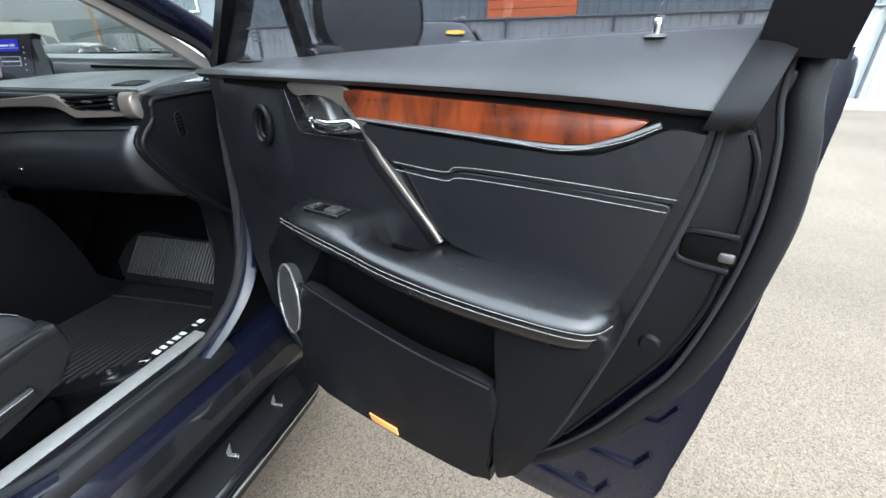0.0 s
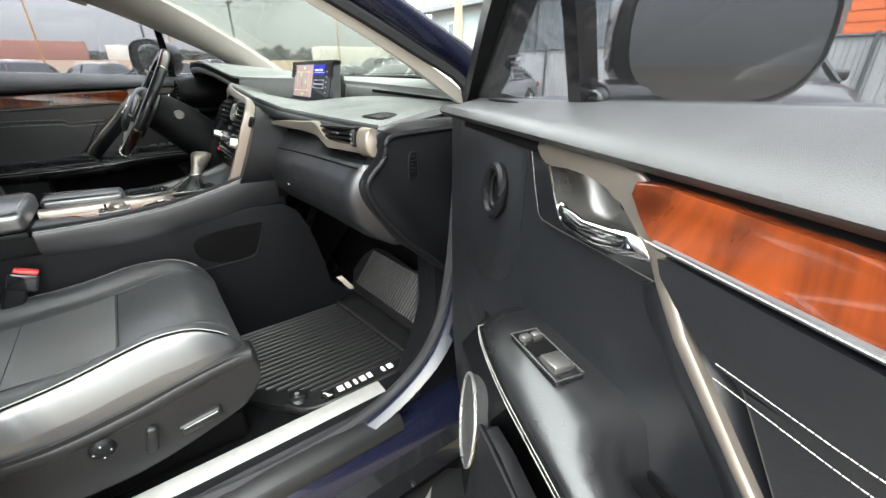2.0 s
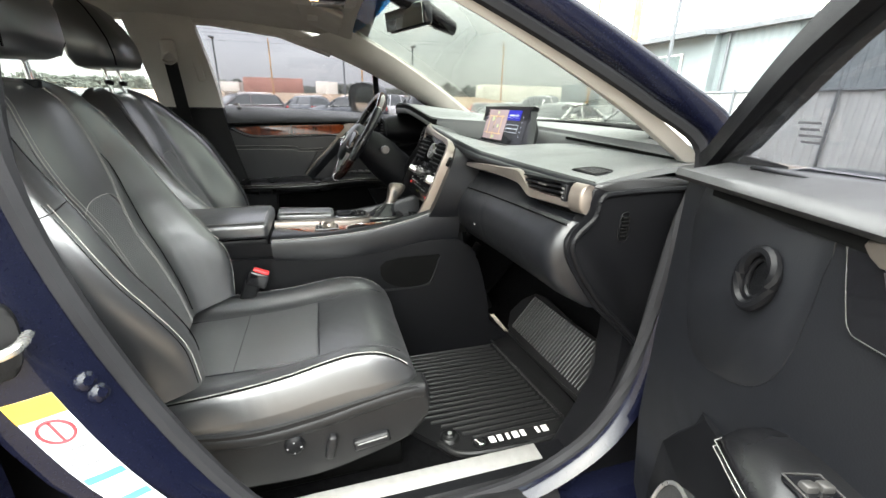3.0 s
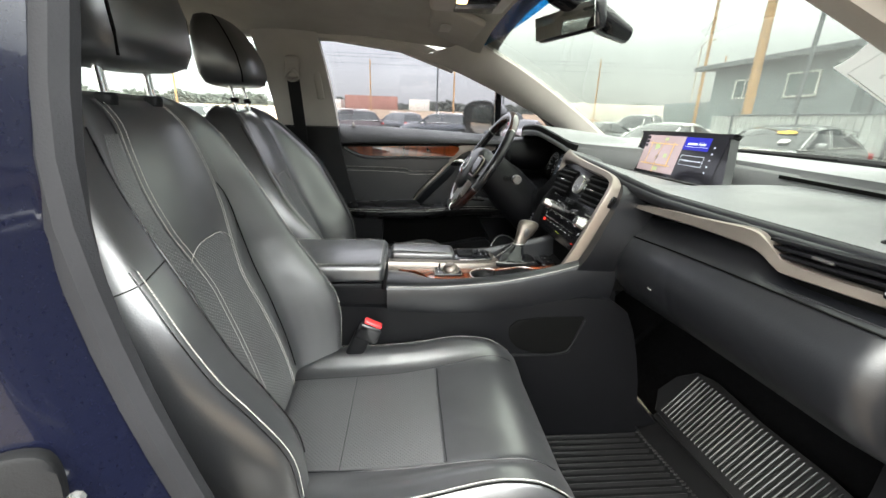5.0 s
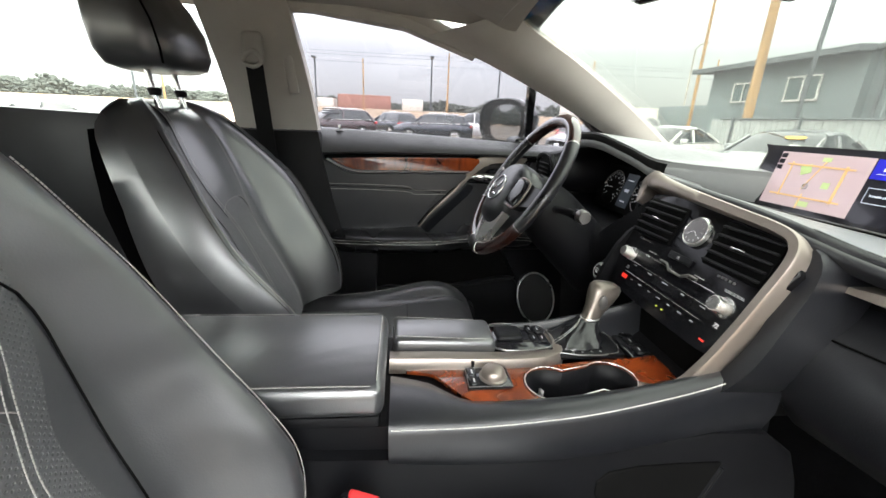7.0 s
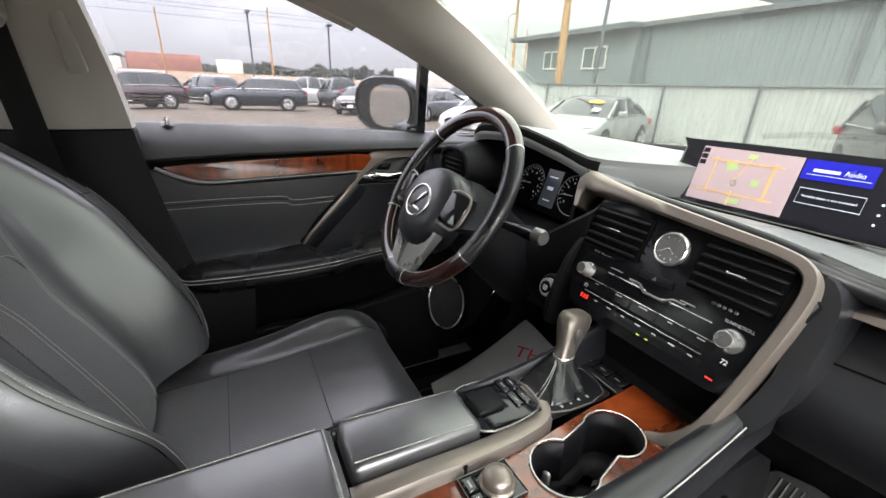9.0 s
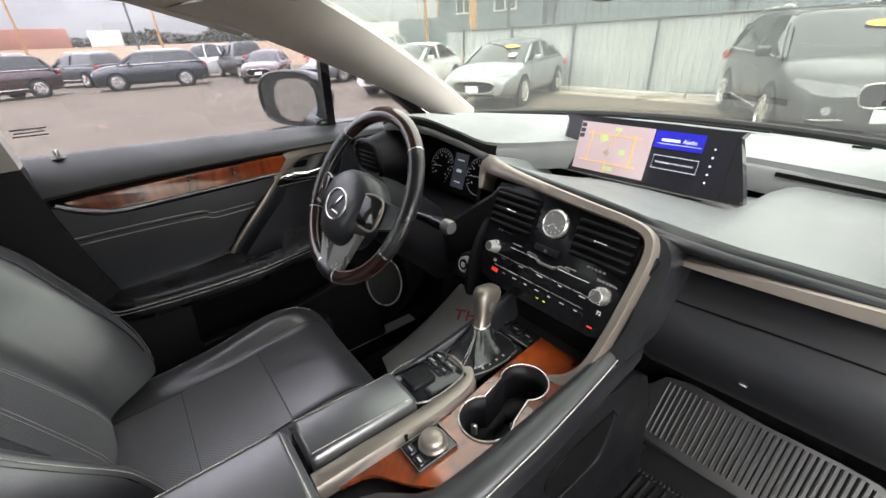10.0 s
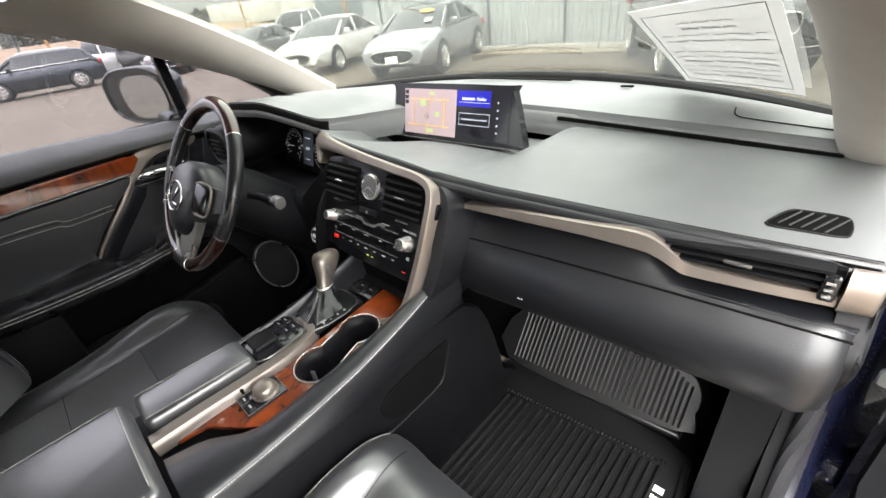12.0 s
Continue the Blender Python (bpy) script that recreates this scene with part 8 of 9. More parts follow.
FPC = [V((-0.62, 0.52, 0.500)), V((-0.335, 0.44, 0.500)), V((-0.355, 0.92, 0.600)), V((-0.685, 0.95, 0.610))]
def sheet_pt(u, v):
    p = FPC[0].lerp(FPC[1], u).lerp(FPC[3].lerp(FPC[2], u), v)
    return p + V((0, 0, 0.004 * math.sin(9 * u) * math.sin(7 * v) - 0.02 * math.sin(math.pi * v))), V((0, -0.25, 0.97))
part("sheet", grid_sheet(sheet_pt, [i / 10 for i in range(11)], [i / 10 for i in range(11)], 0.0008), GREY_PAPER, fp)
FM = frame_of(sheet_pt(0.47, 0.79)[0] + V((0, -0.002, 0.014)), (0.83, 0.54, 0.06), (-0.54, 0.80, 0.20))
lettering("sheet_word", "TH", 0.075, FM, RED_INK, fp)
part("sheet_print", bars(frame_of(sheet_pt(0.72, 0.22)[0] + V((0, -0.002, 0.012)), (0.74, 0.58, 0.06), (-0.58, 0.74, 0.20)), [(-0.075, -0.055, 0.0), (-0.045, -0.025, 0.0), (-0.015, 0.005, 0.0), (0.015, 0.035, 0.0), (0.045, 0.06, 0.0)], 0.035), INK, fp)
part("toe_board", remap(prism([(-0.70, 0.86), (-0.12, 0.86), (-0.12, 1.10), (-0.70, 1.10)], 0, 0.03), lambda a, w, b: V((a, b, 0.46 + (b - 0.86) * 1.2 + w))), CARPET, car)
for x, z, w_ in ((-0.33, 0.66, 0.05), (-0.44, 0.70, 0.09)):
    pd = solid("pedal", rbox((x, 0.93, z), (w_, 0.02, 0.12 if w_ < 0.06 else 0.07), 0.006, 2, pose(0, 0, 0, -30, 0, 0)), RUBBER, "black rubber-faced foot pedal", "pedal", "pedals")
    part("pedal_arm", tube([(x, 0.945, z), (x, 1.05, z + 0.12), (x, 1.12, z + 0.22)], 0.008, 6), DARK, pd)


# ---- outside ----
ASPHALT = material("tan_gravelly_asphalt", (0.108, 0.083, 0.057), 0.85, color2=(0.078, 0.060, 0.042), scale=0.6, bump=0.8, bump_scale=160, rough_vary=0.05)
def speckle(m, scale, amount):
    nt = m.node_tree
    b = nt.nodes["Principled BSDF"]
    tc = nt.nodes["Texture Coordinate"]
    v = nt.nodes.new("ShaderNodeTexVoronoi")
    v.inputs["Scale"].default_value = scale
    nt.links.new(tc.outputs["Object"], v.inputs["Vector"])
    mx = nt.nodes.new("ShaderNodeMix")
    mx.data_type, mx.blend_type = "RGBA", "SOFT_LIGHT"
    mx.inputs["Factor"].default_value = amount
    old = b.inputs["Base Color"].links[0].from_socket
    nt.links.new(old, mx.inputs["A"])
    bw = nt.nodes.new("ShaderNodeRGBToBW")
    nt.links.new(v.outputs["Color"], bw.inputs[0])
    nt.links.new(bw.outputs[0], mx.inputs["B"])
    hs = nt.nodes.new("ShaderNodeHueSaturation")
    hs.inputs["Saturation"].default_value = 1.0
    nt.links.new(mx.outputs["Result"], hs.inputs["Color"])
    nt.links.new(hs.outputs[0], b.inputs["Base Color"])
speckle(ASPHALT, 210, 0.65)
FENCE = material("white_corrugated_steel", (0.36, 0.38, 0.375), 0.45, vary=0.06, scale=1.5)
GALV = material("dark_steel_post", (0.10, 0.11, 0.12), 0.5, metal=0.4)
SIDING = material("blue_grey_siding", (0.165, 0.195, 0.205), 0.6, vary=0.07, scale=0.8)
SIDING_DARK = material("dark_fascia", (0.10, 0.11, 0.12), 0.6)
ORANGE = material("orange_shutter", (0.72, 0.16, 0.03), 0.5, vary=0.06)
FIELD = material("dry_grass", (0.24, 0.165, 0.10), 0.95, color2=(0.19, 0.135, 0.085), scale=0.3)
FOLIAGE = material("grey_green_foliage", (0.075, 0.082, 0.070), 0.95, vary=0.2, scale=0.2)
BARK = material("timber_pole", (0.42, 0.26, 0.12), 0.85, color2=(0.30, 0.18, 0.08), scale=6, bump=0.5, bump_scale=60)
CONCRETE = material("concrete_kerb", (0.42, 0.40, 0.36), 0.9, vary=0.1, scale=3)
RED_WALL = material("red_wall", (0.30, 0.15, 0.12), 0.8, vary=0.1, scale=0.4)
CREAM = material("cream_wall", (0.62, 0.60, 0.54), 0.8, vary=0.06, scale=0.3)
TYRE = material("tyre_rubber", (0.02, 0.02, 0.021), 0.8)
CAR_GLASS = material("car_window", (0.020, 0.024, 0.026), 0.06, rough_vary=0.02, vary=0.1)
LAMP_LENS = material("lamp_lens", (0.40, 0.42, 0.44), 0.10, metal=0.4, coat=0.8)
TAIL_RED = material("tail_lamp", (0.40, 0.02, 0.02), 0.15, coat=0.5)
PLATE_GREY = material("plate_grey", (0.72, 0.73, 0.74), 0.6)

g = bmesh.new()
bmesh.ops.create_grid(g, x_segments=40, y_segments=40, size=900)
solid("ground", g, ASPHALT, "tan weathered asphalt car lot", "ground", kind="structure")
def bank_z(x):
    """The dry grass beyond the lot rises gently."""
    return 0.012 + 2.9 * min(1, max(0, (-44 - x) / 48))


fld = bmesh.new()
cols = [[fld.verts.new((x, y, bank_z(x))) for y in (-400, -120, -60, -40, -20, 0, 36)] for x in (-42, -44, -60, -76, -92, -140, -260)]
for c0, c1 in zip(cols, cols[1:]):
    for k in range(6):
        fld.faces.new((c0[k], c0[k + 1], c1[k + 1], c1[k]))
solid("field", fld, FIELD, "strip of dry tan grass beyond the lot", "field", kind="structure")
gv = solid("gravel_strip", remap(prism([(-14, 10.4), (14, 10.4), (14, 11.25), (-14, 11.25)], 0, 0.01), lambda a, w, b: V((a, b, w))), material("pale_gravel", (0.36, 0.31, 0.24), 0.95, color2=(0.26, 0.22, 0.17), scale=4, bump=0.8, bump_scale=60), "strip of pale gravel along the fence", "gravel", kind="structure")
solid("kerb", join(*[rbox((-12.6 + k * 2.4, 10.95, 0.07), (2.36, 0.16, 0.14), 0.03, 2) for k in range(12)]), CONCRETE, "low concrete parking kerb under the fence", "kerb", kind="structure")

# corrugated fence on steel posts
def corrugated(x0, x1, y, z0, z1, pitch, depth):
    n = int((x1 - x0) / pitch)
    bm = bmesh.new()
    prev = None
    for i in range(n + 1):
        for dx, dy in ((0, 0), (0.30, 0), (0.42, 1), (0.88, 1)):
            x = x0 + (i + dx) * pitch
            if x > x1:
                break
            a = [bm.verts.new((x, y - dy * depth + o, z)) for o, z in ((0, z0), (0, z1), (0.012, z1), (0.012, z0))]
            if prev:
                for k in range(4):
                    bm.faces.new((prev[k], a[k], a[(k + 1) % 4], prev[(k + 1) % 4]))
            prev = a
    return bm


fence = thing("fence", (0, 11.45, 0), "white corrugated steel fence on dark steel posts", "fence")
for k in range(9):
    x0 = -14.0 + k * 4.0
    part("fence_panel", corrugated(x0, x0 + 4.0, 11.45, 0.06, 1.78, 0.20, 0.025), FENCE, fence, "", 20)
part("top_rail", tube([(-13.5, 11.39, 1.80), (22, 11.39, 1.80)], 0.03), GALV, fence)
for k in range(15):
    x = -12.9 + k * 2.5
    part("post", tube([(x, 11.37, 0), (x, 11.37, 1.86)], 0.035), GALV, fence)

# dealership building behind the fence
bld = thing("metal_building", (-8, 18, 0), "blue-grey corrugated metal building with low-pitched roof", "building")
part("long_wall", corrugated(-11.6, 45, 14.6, 0, 3.95, 0.30, 0.03), SIDING, bld, "blue-grey ribbed metal wall", 20)
part("office_wall", join(rbox((-14.9, 17.0, 1.95), (6.6, 5.4, 3.9)), ), SIDING, bld, "blue-grey flat office wall")
part("office_roof", remap(prism([(-18.9, 3.86), (-11.5, 3.86), (-11.5, 4.05), (-18.9, 4.05)], 13.7, 20.5, 0.0), lambda a, w, b: V((a, w, b + (w - 13.7) * 0.05))), SIDING_DARK, bld, "dark overhanging eave")
part("cream_gable", rbox((-9.8, 15.6, 4.15), (3.6, 1.6, 0.42)), CREAM, bld)
part("long_roof", remap(prism([(-11.7, 3.92), (46, 3.92), (46, 4.07), (-11.7, 4.07)], 14.3, 32.0, 0.0), lambda a, w, b: V((a, w, b + (w - 14.3) * 0.06))), SIDING_DARK, bld, "dark metal roof edge")
for x, z, w_, h_ in ((-16.2, 2.95, 1.05, 0.72), (-13.55, 2.95, 1.25, 0.80), (-2.2, 3.35, 0.6, 0.35)):
    yy = 14.27 if x < -12 else 14.55
    wn_ = part("window", rbox((x, yy, z), (w_, 0.06, h_)), material("office_pane", (0.10, 0.13, 0.13), 0.08), bld, "white-framed sliding window")
    part("window_frame", join(rbox((x, yy - 0.03, z + h_ / 2), (w_ + 0.1, 0.06, 0.06)), rbox((x, yy - 0.03, z - h_ / 2), (w_ + 0.1, 0.06, 0.06)), rbox((x - w_ / 2, yy - 0.03, z), (0.06, 0.06, h_)), rbox((x + w_ / 2, yy - 0.03, z), (0.06, 0.06, h_)), rbox((x, yy - 0.03, z), (0.05, 0.06, h_))), WHITE_PRINT, wn_)
part("downpipe", tube([(-11.2, 14.5, 3.9), (-11.2, 14.5, 0)], 0.05), SIDING_DARK, bld)
part("downpipe", tube([(-5.0, 14.5, 3.9), (-5.0, 14.5, 0)], 0.05), SIDING_DARK, bld)
sht = part("roller_shutter", rbox((-0.25, 14.53, 1.45), (2.7, 0.05, 2.9)), ORANGE, bld, "bright orange roller shutter")
for k in range(12):
    part("shutter_slat", rbox((-0.25, 14.50, 0.15 + k * 0.24), (2.66, 0.03, 0.21), 0.012, 1), ORANGE, sht)
part("air_handler", rbox((-8.6, 17.5, 4.75), (1.3, 1.2, 0.8), 0.05), GALV, bld, "grey rooftop air handler")
part("roof_duct", tube(cat([(-12.0, 17.0, 4.35), (-11.6, 17.0, 4.55), (-10.2, 17.2, 4.6), (-9.3, 17.4, 4.55)], 4), 0.05), GALV, bld)
solid("shed", rbox((-27, 25, 1.6), (16, 5, 3.2), 0.05), SIDING, "distant grey metal shed beyond the lot", "shed")

# poles, lamps and wires
def pole(name, x, y, h, r, mat_, label, lean=0.0):
    return solid(name, loft([[V((x + r * (1 - 0.3 * k / 6) * a + lean * k / 6, y + r * (1 - 0.3 * k / 6) * b, h * k / 6)) for a, b in circle(1, 12)] for k in range(7)]), mat_, label, "pole")


pole("utility_pole", -12.75, 11.75, 11.0, 0.16, BARK, "tall bare timber utility pole by the fence", -0.1)
pole("steel_pole", -10.9, 11.62, 9.0, 0.07, GALV, "slender dark steel pole at the fence", 0.35)
for x, y, h in ((-44, 3.1, 7.2), (-42.5, 9.8, 6.6), (-47, -9, 7.0), (-38, -22, 7.2)):
    lp = thing("street_lamp", (x, y, 0), "tall dark parking-lot lamp post", "street lamp", "parking lot lamps")
    part("post", tube([(x, y, 0), (x, y, h)], 0.09), GALV, lp)
    part("lamp_head", rbox((x + 0.35, y, h), (1.0, 0.4, 0.18), 0.05), GALV, lp)
lp = thing("street_lamp", (-44, 31, 0), "pale cobra-head street lamp", "street lamp", "parking lot lamps")
part("post", tube([(-44, 31, 0), (-44, 31, 9.5), (-43.4, 31, 9.9), (-42.6, 31, 9.9)], 0.1), CONCRETE, lp)
part("lamp_head", rbox((-42.4, 31, 9.88), (0.8, 0.3, 0.15), 0.05), CONCRETE, lp)
for x, y, h in ((-60, 6.5, 10), (-70, -6, 10), (-66, 30, 11), (-30, 22, 10.5), (-52, 40, 10), (-58, -30, 10)):
    pole("utility_pole", x, y, h, 0.14, BARK, "distant weathered utility pole")
wires = []
for z, y0, y1 in ((8.4, -60, 60), (9.2, -60, 60), (9.6, -60, 60)):
    wires.append(tube([(-58 - 0.02 * i, y0 + (y1 - y0) * i / 12, z - 0.5 * math.sin(math.pi * i / 12) + 0.02 * i) for i in range(13)], 0.02, 5))
wires.append(tube([(-60 + 47.3 * i / 12, 40 - 28.3 * i / 12, 9.5 + 1.2 * i / 12 - 1.2 * math.sin(math.pi * i / 12)) for i in range(13)], 0.018, 5))
wires.append(tube([(-12.75 + 0 * i, 11.75 + 40 * i / 12, 10.4 - 0.8 * math.sin(math.pi * i / 12)) for i in range(13)], 0.018, 5))
solid("power_lines", join(*wires), GALV, "thin sagging overhead power lines", "cable", kind="stuff")

# far buildings and trees in the haze
solid("red_building", rbox((-96, -7.9, 4.2), (5, 11.2, 3.0), 0.1), RED_WALL, "long low red-brown building far off", "building")
solid("white_building", rbox((-97, 2.5, 4.0), (5, 4.5, 2.6), 0.1), CREAM, "long low pale building far off", "building")
solid("white_building", rbox((-97, -17.5, 3.7), (5, 6, 2.2), 0.1), CREAM, "long low pale building far off", "building")
solid("pale_building", rbox((-110, 60, 4.2), (6, 34, 4.4), 0.1), CREAM, "long pale warehouse in the haze", "building")
random.seed(7)
def woods(name, pts, label):
    verts, faces = [], []
    for (x, y, h, r) in pts:
        for k in range(420):
            t, ph = random.uniform(0, 6.283), random.uniform(-1.2, 1.5)
            rr = r * random.uniform(0.35, 1.0)
            cx, cy, cz = x + rr * math.cos(t) * math.cos(ph), y + rr * math.sin(t) * math.cos(ph), (0.7 * h + 2.2) * (0.5 + 0.5 * math.sin(ph) * random.uniform(0.6, 1.0))
            s = r * random.uniform(0.035, 0.105)
            b = len(verts)
            for q in range(6):
                d = ((1, 0, 0), (-1, 0, 0), (0, 1, 0), (0, -1, 0), (0, 0, 1), (0, 0, -1))[q]
                j = random.uniform(0.6, 1.3)
                verts.append((cx + d[0] * s * j, cy + d[1] * s * j, max(0.05, cz + d[2] * s * j)))
            for a_, b_, c_ in ((0, 2, 4), (2, 1, 4), (1, 3, 4), (3, 0, 4), (2, 0, 5), (1, 2, 5), (3, 1, 5), (0, 3, 5)):
                faces.append((b + a_, b + b_, b + c_))
    me = bpy.data.meshes.new(name)
    me.from_pydata(verts, [], faces)
    me.materials.append(FOLIAGE)
    return tagged(new(name, me), label, "trees", kind="stuff")


pts = []
for k in range(170):
    a = radians(-165 + k * 0.72 + random.uniform(-0.4, 0.4))
    d = random.uniform(135, 190)
    pts.append((d * math.sin(a), d * math.cos(a), random.uniform(4.5, 8.5), random.uniform(4, 7)))
woods("distant_trees", pts, "hazy line of distant trees")

# parked cars
def parked_car(name, paint, kind, label, m, sticker=False):
    """A car facing -y, its middle at the origin."""
    L, W, H = {"sedan": (4.8, 1.84, 1.46), "suv": (4.75, 1.92, 1.72), "wagon": (4.85, 1.86, 1.66), "truck": (5.6, 2.0, 1.90)}[kind]
    c = thing(name, (0, 0, 0), label, "car", "parked cars")
    hl, hw = L / 2, W / 2
    if kind == "sedan":
        hood = [(-hl, 0.52), (-hl + 0.06, 0.72), (-hl + 0.45, 0.84), (-hl + 1.25, 0.96), (hl - 0.75, 1.02), (hl - 0.15, 0.98), (hl, 0.80)]
        cab = [(-hl + 1.15, 0.94, 0), (-hl + 1.95, 1.36, 1), (-hl + 2.4, H - 0.03, 1), (-hl + 3.0, H, 1), (hl - 1.35, 1.36, 1), (hl - 0.55, 1.01, 0)]
    elif kind == "truck":
        hood = [(-hl, 0.7), (-hl + 0.08, 1.0), (-hl + 0.4, 1.12), (-hl + 1.4, 1.18), (hl - 0.3, 1.20), (hl, 1.18)]
        cab = [(-hl + 1.3, 1.15, 0), (-hl + 1.9, 1.75, 1), (-hl + 2.4, H, 1), (-hl + 3.6, H, 1), (-hl + 3.9, 1.18, 0)]
    else:
        hood = [(-hl, 0.62), (-hl + 0.07, 0.86), (-hl + 0.4, 1.0), (-hl + 1.15, 1.10), (hl - 0.3, 1.14), (hl, 1.0)]
        cab = [(-hl + 1.05, 1.07, 0), (-hl + 1.75, 1.55, 1), (-hl + 2.2, H - 0.03, 1), (hl - 1.0, H - 0.02, 1), (hl - 0.5, H - 0.10, 1), (hl - 0.12, 1.12, 0)]
    stations = cat([(0, y, z) for y, z in hood], 4)
    rings = []
    for p in stations:
        f = abs(p.y) / hl
        w = hw * (1 - 0.16 * max(0, (f - 0.72) / 0.28) ** 1.6)
        zt, zb = p.z, 0.24 + 0.10 * max(0, (f - 0.85) / 0.15)
        half = [(0, zb), (w * 0.86, zb), (w * 0.97, zb + 0.12), (w, zb + (zt - zb) * 0.5), (w * 0.985, zb + (zt - zb) * 0.78), (w * 0.90, zt - 0.04), (w * 0.78, zt), (w * 0.4, zt + 0.02), (0, zt + 0.03)]
        rings.append([V((x, p.y, z)) for x, z in half] + [V((-x, p.y, z)) for x, z in half[-2:0:-1]])
    bm = loft(rings)
    body = part("body", bm, paint, c, "", 60)
    # glasshouse
    rings = []
    for p, up in zip(cat([(q[0], q[1], q[2]) for q in cab], 4), range(99)):
        y, z, k = p.x, p.y, p.z
        belt = lerp_table([(a, b) for a, b in hood], y)
        wb = hw * 0.90
        wt = wb - 0.20 * max(0, z - belt) / 0.5
        rings.append([V((x, y, zz)) for x, zz in ((-wb, belt - 0.03), (-wt, z - 0.06), (-wt * 0.86, z - 0.01), (-wt * 0.4, z + 0.015), (wt * 0.4, z + 0.015), (wt * 0.86, z - 0.01), (wt, z - 0.06), (wb, belt - 0.03))])
    part("glasshouse", loft(rings), CAR_GLASS, c, "dark tinted windows", 60)
    ry = [q for q in cab if q[2] == 1]
    rr = []
    for y, z, _ in [(v.x, v.y, 0) for v in cat([(a, b, 0) for a, b, _ in ry], 4)]:
        belt = lerp_table([(a, b) for a, b in hood], y)
        wt = hw * 0.90 - 0.20 * max(0, z - belt) / 0.5
        rr.append([V((x, y, zz)) for x, zz in ((-wt - 0.012, z - 0.085), (-wt * 0.90, z + 0.004), (-wt * 0.4, z + 0.03), (wt * 0.4, z + 0.03), (wt * 0.90, z + 0.004), (wt + 0.012, z - 0.085), (wt * 0.9, z - 0.04), (-wt * 0.9, z - 0.04))])
    part("roof", loft(rr[3:]), paint, c, "", 60)
    pillar = []
    y_b = 0.15 if kind != "truck" else -0.15
    for sgn in (-1, 1):
        a0, a1 = cab[0], cab[1]
        e0, e1 = cab[-1], cab[-2]
        belt = lambda y: lerp_table([(a, b) for a, b in hood], y)
        xw = lambda y, z: sgn * (hw * 0.90 - 0.20 * max(0, z - belt(y)) / 0.5 + 0.008)
        for (ya, za), (yb, zb_) in (((a0[0] + 0.05, belt(a0[0]) - 0.02), (a1[0], a1[1] - 0.05)), ((y_b, belt(y_b) - 0.02), (y_b + 0.08, H - 0.09)), ((e0[0] - 0.12, belt(e0[0]) - 0.02), (e1[0], e1[1] - 0.06))):
            pillar.append(sweep([V((xw(ya, za), ya, za)), V((xw(yb, zb_), yb, zb_))], [(-0.035, -0.02), (0.035, -0.02), (0.035, 0.02), (-0.035, 0.02)], (sgn, 0, 0.2)))
    part("pillars", join(*pillar), paint, c)
    for sgn in (-1, 1):
        wm = part("door_mirror", rbox((sgn * (hw + 0.06), cab[0][0] + 0.55, lerp_table(hood, cab[0][0] + 0.55) + 0.06), (0.20, 0.14, 0.15), 0.04, 3), paint, c)
        hd_ = part("headlight", loft([[V((sgn * (hw * x), -hl + y, z + hh * b)) for b in (-1, -0.3, 0.3, 1)] + [V((sgn * (hw * x), -hl + y + 0.12, z)) for _ in range(1)] for x, y, z, hh in (((0.40, -0.085, hood[1][1] - 0.08, 0.05), (0.60, -0.065, hood[1][1] - 0.07, 0.075), (0.80, 0.01, hood[1][1] - 0.04, 0.08), (0.94, 0.30, hood[1][1] + 0.01, 0.035)) if kind == "suv" else ((0.42, 0.02, hood[1][1] - 0.06, 0.035), (0.62, 0.05, hood[1][1] - 0.05, 0.06), (0.80, 0.16, hood[1][1] - 0.02, 0.07), (0.90, 0.36, hood[1][1] + 0.02, 0.03)))]), LAMP_LENS, c, "clear headlamp", 60)
        part("tail_lamp", rbox((sgn * hw * 0.80, hl - 0.06, hood[-1][1] + 0.0), (0.34, 0.14, 0.16), 0.04, 2), TAIL_RED, c, "red tail lamp")
        for yy in (-hl + 0.95, hl - 1.05):
            r = 0.34 if kind == "sedan" else 0.375
            arch = part("wheel_arch", remap(lathe([(r + 0.05, -0.02), (r + 0.055, 0.02), (0.0, 0.02), ], None, 28), lambda x, y, z, yy=yy, r=r: V((sgn * (hw - 0.012) + sgn * z * 0.6, yy + x, r + y))), DARK, c)
            wh = part("wheel", remap(lathe([(r * 0.6, -0.10), (r * 0.95, -0.10), (r, -0.06), (r, 0.06), (r * 0.95, 0.10), (r * 0.6, 0.10)], None, 28), lambda x, y, z, yy=yy, r=r: V((sgn * (hw - 0.085) + z, yy + x, r + y))), TYRE, c, "black tyre")
            rim = join(lathe([(r * 0.58, 0.0), (r * 0.66, 0.02), (r * 0.68, 0.05), (r * 0.62, 0.055), (r * 0.58, 0.02)], None, 24), *[remap(rbox((0, r * 0.33, 0.035), (0.055, r * 0.62, 0.02), 0.006, 1), lambda x, y, z, k=k: V((x * math.cos(k * 0.6283) - y * math.sin(k * 0.6283), x * math.sin(k * 0.6283) + y * math.cos(k * 0.6283), z))) for k in range(10)])
            part("rim", remap(rim, lambda x, y, z, yy=yy, r=r: V((sgn * (hw - 0.010 + z), yy + x, r + y))), SATIN, wh, "bright spoked alloy rim")
